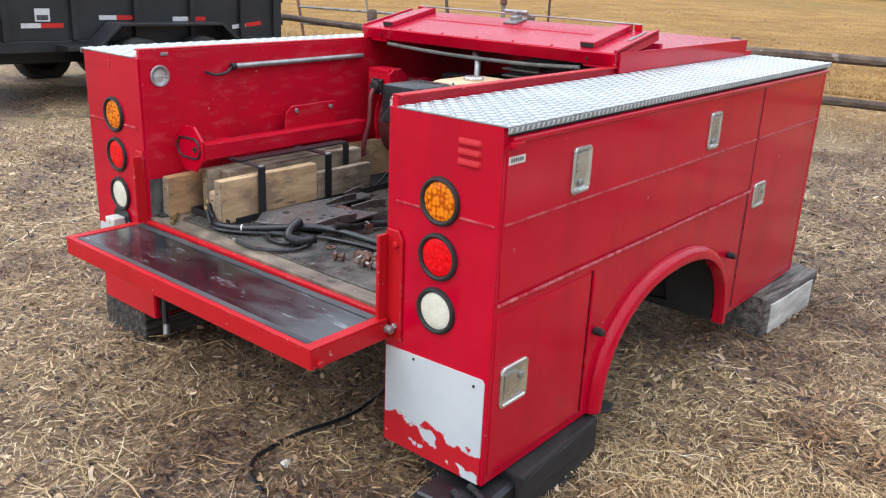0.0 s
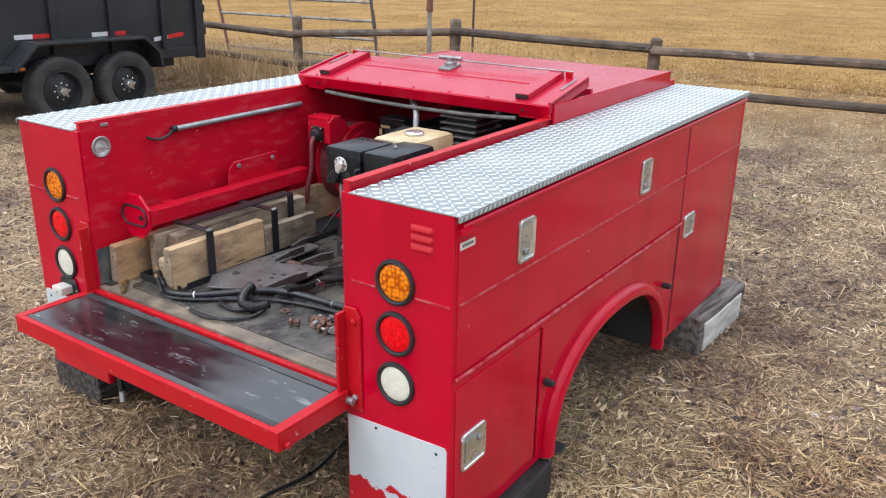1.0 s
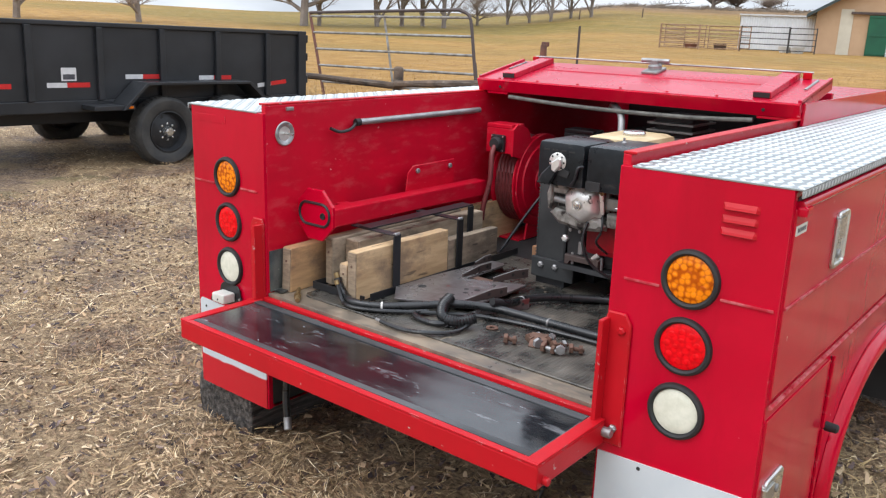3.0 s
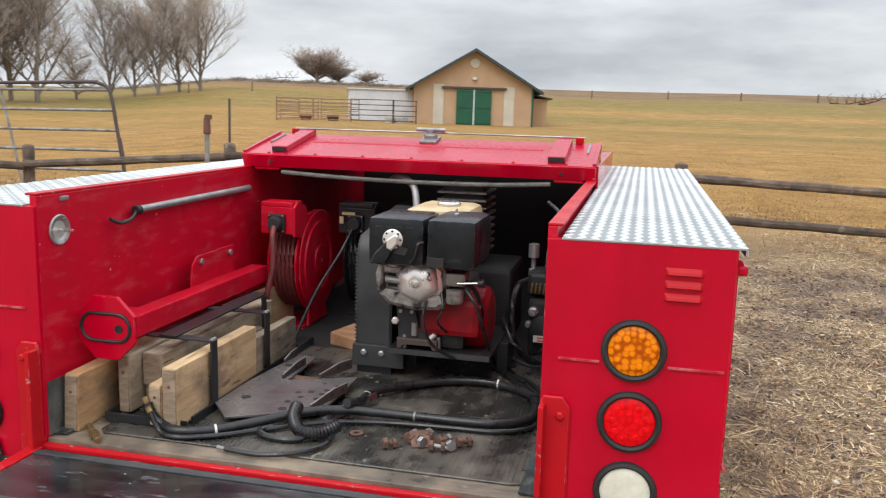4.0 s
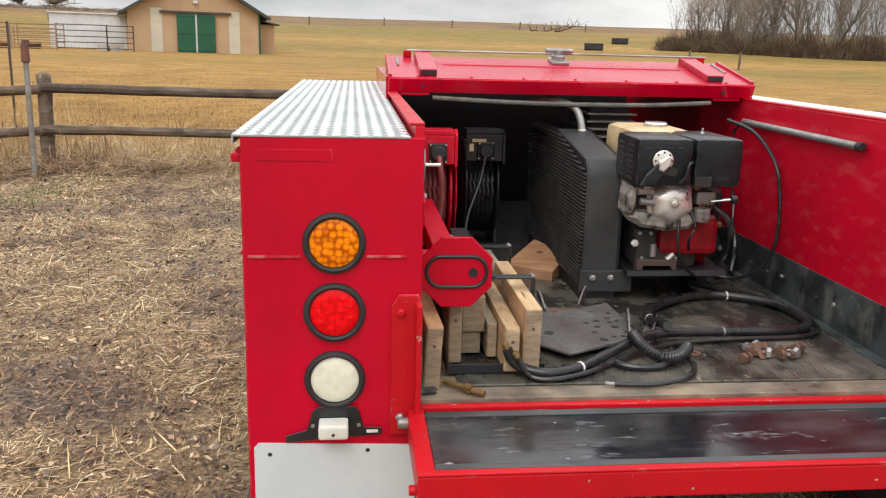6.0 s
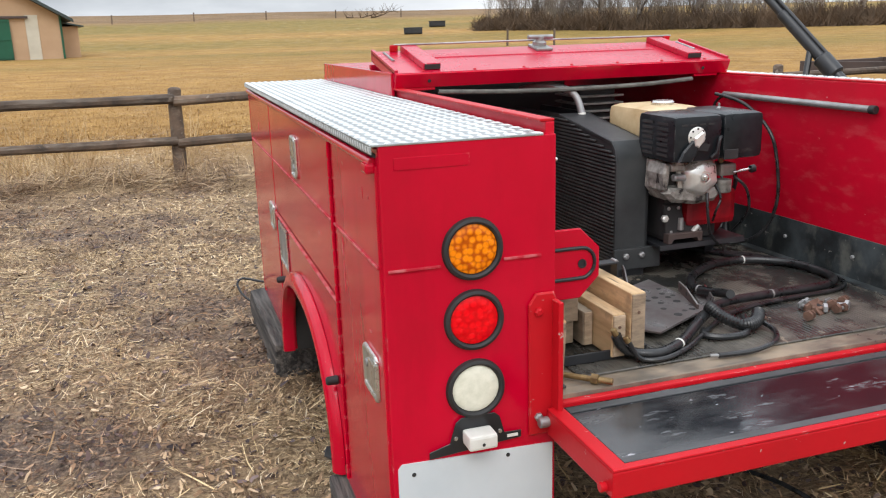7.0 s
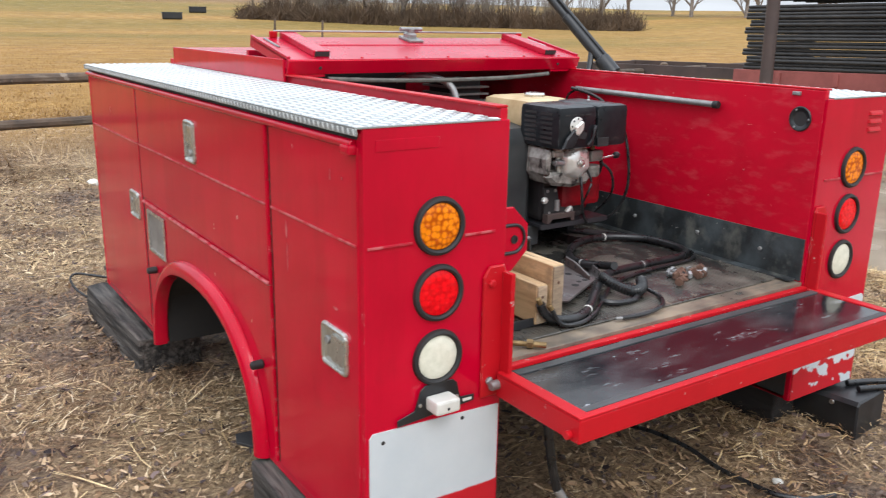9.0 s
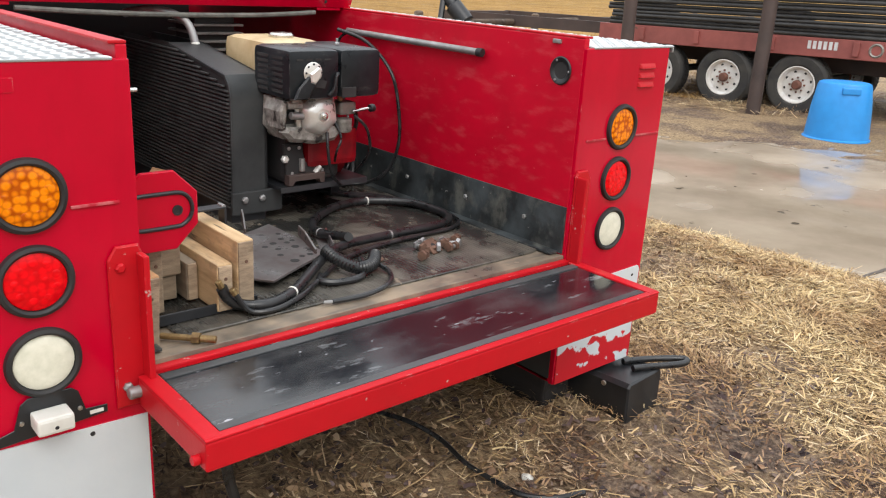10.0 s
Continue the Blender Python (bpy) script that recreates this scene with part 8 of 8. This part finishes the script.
for n_, (az, d, ln) in enumerate(((-25.5, 148, 7), (-19.3, 148, 6), (11.2, 120, 6), (12.8, 120, 4), (19.4, 84, 4.5), (20.8, 83, 5))):
    x, y = 0.36 + d * math.sin(radians(az)), -1.65 + d * math.cos(radians(az))
    logs = []
    p = Vector((x, y, height(x, y) + 0.1))
    lrng = random.Random(n_)
    for k in range(6):
        q = p + Vector((ln / 6, lrng.gauss(0, 0.1), lrng.uniform(-0.12, 0.28)))
        logs.append((p, q, 0.10 - 0.012 * k, 0.09 - 0.012 * k))
        for i in range(3):
            e = p + Vector((lrng.gauss(0, 0.5), lrng.gauss(0, 0.3), lrng.uniform(0.3, 1.0)))
            logs += [(p, e, 0.035, 0.018), (e, e + Vector((lrng.gauss(0, 0.3), 0, lrng.uniform(0.1, 0.4))), 0.018, 0.008)]
        p = q
    log = thing("fallen_log", "dark fallen limb with bare branches", "log", None, "fallen limbs")
    me = sticks(logs, 6)
    me.materials.append(BRUSH_LOW)
    ob = new("limb", me)
    ob.parent = log


# ---- straw, grass tufts and litter ----
def strew(name, count, place, length, width, lift, material, label, seed, up=0.16, category="straw", short=False):
    """Many bent blades in one mesh, scattered by place(rng)."""
    rng = np.random.default_rng(seed)
    xy = place(rng, count)
    count = len(xy)
    z = np.array([height(float(x), float(y)) for x, y in xy]) + rng.uniform(0.001, lift, count)
    lie = np.array([noise.noise(Vector((float(x) * 2.6, float(y) * 2.6, 9.0))) for x, y in xy]) * 7.0
    a = np.where(rng.uniform(0, 1, count) < 0.55, lie + rng.normal(0, 0.45, count), rng.uniform(0, 2 * math.pi, count))
    e = np.clip(rng.normal(0, up, count), -0.15, 1.3) if up < 0.6 else 1.5 - np.abs(rng.normal(0, 0.42, count))
    ln = rng.uniform(*length, count)
    w = rng.uniform(*width, count)
    d = np.stack([np.cos(a) * np.cos(e), np.sin(a) * np.cos(e), np.sin(e)], 1)
    s = np.stack([-np.sin(a), np.cos(a), rng.normal(0, 0.4, count)], 1)
    s /= np.linalg.norm(s, axis=1, keepdims=True)
    base = np.stack([xy[:, 0], xy[:, 1], z], 1)
    bend = np.stack([rng.normal(0, 0.06, count), rng.normal(0, 0.06, count), rng.normal(0.02, 0.06, count)], 1) * ln[:, None]
    mid = base + d * (ln * 0.5)[:, None] + bend
    tip = base + d * ln[:, None]
    tip[:, 2] = np.maximum(tip[:, 2], z - 0.004)
    sw = s * w[:, None]
    verts = np.stack([base - sw, base + sw, mid - sw, mid + sw, tip - sw * 0.5, tip + sw * 0.5], 1).reshape(-1, 3)
    nv, nq = (4, count) if short else (6, count * 2)
    if short:
        verts = np.stack([base - sw, base + sw, tip - sw * 0.6, tip + sw * 0.6], 1).reshape(-1, 3)
    idx = np.arange(count)[:, None] * nv
    quads = idx + np.array([[0, 1, 3, 2]]) if short else np.concatenate([idx + np.array([[0, 1, 3, 2]]), idx + np.array([[2, 3, 5, 4]])], 1)
    quads = quads.reshape(-1)
    me = bpy.data.meshes.new(name)
    me.vertices.add(count * nv)
    me.vertices.foreach_set("co", verts.ravel().astype(np.float32))
    me.loops.add(nq * 4)
    me.loops.foreach_set("vertex_index", quads.astype(np.int32))
    me.polygons.add(nq)
    me.polygons.foreach_set("loop_start", (np.arange(nq) * 4).astype(np.int32))
    me.update(calc_edges=True)
    me.materials.append(material)
    return tagged(new(name, me), label, category, kind="stuff")


def straw_material(name, stops, wet=(0.54, 0.46, 0.45)):
    m = bpy.data.materials.new(name)
    m.use_nodes = True
    n, l = m.node_tree.nodes, m.node_tree.links
    b = n["Principled BSDF"]
    geo = n.new("ShaderNodeNewGeometry")
    r = n.new("ShaderNodeValToRGB")
    e = r.color_ramp.elements
    while len(e) < len(stops):
        e.new(0.5)
    for k, (p, c) in enumerate(stops):
        e[k].position, e[k].color = p, (*c, 1)
    l.new(geo.outputs["Random Per Island"], r.inputs["Fac"])
    # damp, darker swathes
    tc = n.new("ShaderNodeTexCoord")
    damp = n.new("ShaderNodeTexNoise")
    damp.inputs["Scale"].default_value, damp.inputs["Detail"].default_value, damp.inputs["Roughness"].default_value = 1.25, 8.0, 0.68
    l.new(tc.outputs["Object"], damp.inputs["Vector"])
    tint = n.new("ShaderNodeMapRange")
    tint.inputs["From Min"].default_value, tint.inputs["From Max"].default_value = 0.47, 0.58
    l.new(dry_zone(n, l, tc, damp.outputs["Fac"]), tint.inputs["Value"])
    shade = n.new("ShaderNodeMix")
    shade.data_type = "RGBA"
    shade.inputs[6].default_value, shade.inputs[7].default_value = (1.0, 1.0, 1.0, 1), (*wet, 1)
    l.new(tint.outputs["Result"], shade.inputs[0])
    both = n.new("ShaderNodeMix")
    both.data_type, both.blend_type = "RGBA", "MULTIPLY"
    both.inputs[0].default_value = 1.0
    l.new(r.outputs["Color"], both.inputs[6])
    l.new(shade.outputs[2], both.inputs[7])
    l.new(both.outputs[2], b.inputs["Base Color"])
    b.inputs["Roughness"].default_value = 0.55
    b.inputs["Specular IOR Level"].default_value = 0.22
    return m


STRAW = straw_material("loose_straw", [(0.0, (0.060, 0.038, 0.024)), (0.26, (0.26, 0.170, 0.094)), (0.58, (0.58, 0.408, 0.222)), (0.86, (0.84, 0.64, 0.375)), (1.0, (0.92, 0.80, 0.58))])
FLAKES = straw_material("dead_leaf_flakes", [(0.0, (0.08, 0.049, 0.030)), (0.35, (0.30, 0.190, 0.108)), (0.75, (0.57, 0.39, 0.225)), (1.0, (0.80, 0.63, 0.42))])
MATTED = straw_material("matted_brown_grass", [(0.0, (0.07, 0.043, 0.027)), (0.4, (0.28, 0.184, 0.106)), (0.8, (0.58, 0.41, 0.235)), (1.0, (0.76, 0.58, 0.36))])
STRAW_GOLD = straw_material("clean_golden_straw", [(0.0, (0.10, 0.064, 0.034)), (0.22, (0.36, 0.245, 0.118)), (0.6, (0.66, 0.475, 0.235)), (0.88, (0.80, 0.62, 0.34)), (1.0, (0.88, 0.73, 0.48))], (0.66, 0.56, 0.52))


def off_slab(xy):
    edge = 3.20 + 0.05 * np.sin(xy[:, 1] * 1.7)
    return xy[~((xy[:, 0] > edge) & (xy[:, 1] < 6.6) & (xy[:, 0] * 0.873 + xy[:, 1] * 0.488 < 9.45))]


def clumped(xy, rng, scale=1.1, lo=-0.12):
    """Thin the blades where the bare mud shows through."""
    v = np.array([noise.noise(Vector((float(x) * scale, float(y) * scale, 2.0))) + 0.5 * noise.noise(Vector((float(x) * scale * 3, float(y) * scale * 3, 4.0))) for x, y in xy])
    return xy[v + rng.uniform(-0.35, 0.35, len(xy)) > lo]


def near_place(rng, n):
    xy = np.stack([rng.uniform(-6.5, 4.2, n), rng.uniform(-3.2, 4.8, n)], 1)
    return clumped(off_slab(xy), rng, 1.0, 0.03)


def all_near(rng, n):
    return off_slab(np.stack([rng.uniform(-6.5, 4.2, n), rng.uniform(-3.2, 6.5, n)], 1))


def yard_place(rng, n):
    xy = np.stack([3.3 - np.abs(rng.normal(0, 1.15, n)), rng.uniform(-3.0, 1.3, n) + rng.normal(0, 0.5, n)], 1)
    return clumped(off_slab(xy), rng, 1.5, -0.30)


def mid_place(rng, n):
    xy = np.stack([rng.uniform(-11, 9, n), rng.uniform(2.5, 10.5, n)], 1)
    return clumped(off_slab(xy), rng, 0.8)


def under_trailer(rng, n):
    t, u = rng.uniform(-4.5, 5.0, n), rng.uniform(-1.3, 2.2, n)
    return np.stack([9.38 + 0.488 * t + 0.873 * u, 4.43 - 0.873 * t + 0.488 * u], 1)


strew("straw_litter", 480000, near_place, (0.006, 0.050), (0.0006, 0.0018), 0.030, STRAW, "loose damp straw trampled over mud", 1, 0.34, short=True)
strew("straw_litter", 170000, mid_place, (0.02, 0.10), (0.0011, 0.003), 0.035, STRAW, "loose straw towards the fence", 2, 0.34, short=True)
strew("bright_straw", 230000, yard_place, (0.008, 0.06), (0.0006, 0.0017), 0.034, STRAW_GOLD, "thicker golden straw beside the slab", 9, 0.30, short=True)
strew("bright_straw", 20000, yard_place, (0.04, 0.11), (0.0008, 0.0022), 0.03, STRAW_GOLD, "longer golden straw beside the slab", 19)
strew("broken_straw", 30000, yard_place, (0.02, 0.07), (0.0014, 0.0038), 0.036, STRAW_GOLD, "broken flat straw beside the slab", 29, 0.30)
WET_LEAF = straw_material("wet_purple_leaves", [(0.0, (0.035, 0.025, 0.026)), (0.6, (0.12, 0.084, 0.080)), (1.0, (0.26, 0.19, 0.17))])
strew("wet_leaves", 15000, all_near, (0.014, 0.040), (0.004, 0.010), 0.022, WET_LEAF, "wet dark leaves trodden into the ground", 61, 0.4, "leaves")
strew("leaf_litter", 120000, all_near, (0.008, 0.034), (0.0014, 0.0046), 0.024, FLAKES, "brown dead leaf flakes pressed into the mud", 41, 0.42, "leaves", True)
strew("curled_leaves", 16000, all_near, (0.018, 0.042), (0.0035, 0.0085), 0.026, FLAKES, "curled brown leaves lying in the straw", 43, 0.5, "leaves")
strew("long_stalks", 1100, all_near, (0.12, 0.38), (0.0014, 0.0028), 0.02, STRAW_GOLD, "long pale dead stalks lying about", 42, 0.06)
strew("matted_grass", 150000, near_place, (0.025, 0.085), (0.0005, 0.0011), 0.018, MATTED, "matted brown grass trodden into the mud", 51, 0.46, "grass")
strew("straw_stalks", 26000, near_place, (0.05, 0.20), (0.0007, 0.0018), 0.024, STRAW, "longer pale straw stalks lying loose", 8)
strew("straw_litter", 9000, under_trailer, (0.06, 0.25), (0.0014, 0.0035), 0.03, STRAW, "straw drifted under the flatbed trailer", 3, 0.3)


def fence_line(rng, n):
    k = rng.integers(0, len(POSTS) - 1, n)
    f = rng.uniform(0, 1, n)
    p, q = np.array(POSTS)[k], np.array(POSTS)[k + 1]
    return p + (q - p) * f[:, None] + rng.normal(0, 0.30, (n, 2))


strew("dry_weeds", 2600, fence_line, (0.06, 0.28), (0.0015, 0.003), 0.01, DRYGRASS, "dry weeds standing along the fence", 4, 1.2, "weeds")


def by_post(rng, n):
    c = np.array([(-5.0, 7.5), (-4.3, 7.35), (-3.75, 7.45), (-3.4, 7.3), (-2.9, 7.5), (-2.3, 7.4), (-1.3, 7.5)])[rng.integers(0, 7, n)]
    return c + rng.normal(0, 1, (n, 2)) * np.array([0.16, 0.12])


def drift(rng, n):
    x = rng.uniform(-9.5, -0.4, n)
    return np.stack([x, 6.75 + 0.12 * np.sin(x * 2.3) + rng.normal(0, 0.26, n)], 1)


strew("weed_drift", 9000, drift, (0.10, 0.36), (0.0012, 0.0028), 0.10, MATTED, "brown dead weeds drifted against the fence", 15, 0.34, "weeds")
strew("dry_weeds", 1000, by_post, (0.10, 0.70), (0.0016, 0.0034), 0.01, DRYGRASS, "tall golden dry weeds round the fence posts", 14, 1.2, "weeds")


def behind_gate(rng, n):
    return np.stack([rng.normal(-7.9, 1.4, n), rng.normal(7.2, 0.4, n)], 1)


strew("dry_weeds", 6000, behind_gate, (0.15, 0.6), (0.0015, 0.003), 0.01, DRYGRASS, "pale dry weeds matted by the gate", 5, 0.7, "weeds")


def tufts(rng, n):
    c = np.array([(0.55, -0.75), (-3.9, 5.0), (-3.5, 5.6)])[rng.integers(0, 3, n)]
    return c + rng.normal(0, 1, (n, 2)) * np.where(c[:, :1] > 0, 0.07, 0.22)


strew("green_tuft", 700, tufts, (0.02, 0.06), (0.0015, 0.003), 0.005, GREENGRASS, "small tufts of fresh green grass", 6, 0.8, "grass")


def pasture(rng, n):
    r = 10.0 + 75 * rng.uniform(0, 1, n) ** 1.9
    a = np.radians(rng.uniform(-62, 62, n))
    return np.stack([r * np.sin(a), r * np.cos(a)], 1)


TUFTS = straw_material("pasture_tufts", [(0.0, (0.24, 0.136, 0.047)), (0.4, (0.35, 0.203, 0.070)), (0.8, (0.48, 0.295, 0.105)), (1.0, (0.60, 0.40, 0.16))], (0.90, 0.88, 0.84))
strew("pasture_grass", 90000, pasture, (0.03, 0.10), (0.0015, 0.005), 0.02, TUFTS, "short dry pasture grass", 7, 0.35, "grass")
strew("pasture_tufts", 160000, pasture, (0.012, 0.045), (0.0015, 0.006), 0.006, TUFTS, "upright dry tufts over the pasture", 77, 1.0, "grass", True)


# ---- mud clods and dead leaves ----
def clods(name, count, place, size, material, label, seed, flat_):
    """Small lumps in one mesh, scattered by place(rng)."""
    rng = np.random.default_rng(seed)
    xy = place(rng, count)
    count = len(xy)
    b = bmesh.new()
    bmesh.ops.create_icosphere(b, subdivisions=1, radius=1.0)
    b.verts.index_update()
    ball = np.array([v.co for v in b.verts])
    tri = np.array([[v.index for v in f.verts] for f in b.faces])
    b.free()
    z = np.array([height(float(x), float(y)) for x, y in xy])
    s = rng.uniform(*size, count) ** 1.0
    pts = ball[None] * (1 + rng.normal(0, 0.22, (count, len(ball), 1)))
    pts = pts * np.stack([s * rng.uniform(0.7, 1.5, count), s * rng.uniform(0.7, 1.5, count), s * flat_], 1)[:, None, :]
    pts = pts + np.stack([xy[:, 0], xy[:, 1], z], 1)[:, None, :]
    faces = (tri[None] + (np.arange(count) * len(ball))[:, None, None]).reshape(-1, 3)
    me = bpy.data.meshes.new(name)
    me.from_pydata(pts.reshape(-1, 3).tolist(), [], faces.tolist())
    me.materials.append(material)
    return tagged(new(name, me), label, "mud", kind="stuff")


def muddy(rng, n):
    xy = np.stack([rng.uniform(-5.5, 3.6, n), rng.uniform(-2.8, 5.5, n)], 1)
    xy = off_slab(xy)
    v = np.array([noise.noise(Vector((float(x), float(y), 2.0))) for x, y in xy])
    return xy[v < rng.uniform(-0.5, 0.45, len(xy))]


MUD = mat("damp_brown_mud", (0.055, 0.036, 0.028), (0.19, 0.128, 0.095), 6, 0.75, 0.45, bump=0.004, bscale=60)
clods("mud_clods", 26000, muddy, (0.003, 0.014), MUD, "damp brown clods pressed into the straw", 31, 0.8)
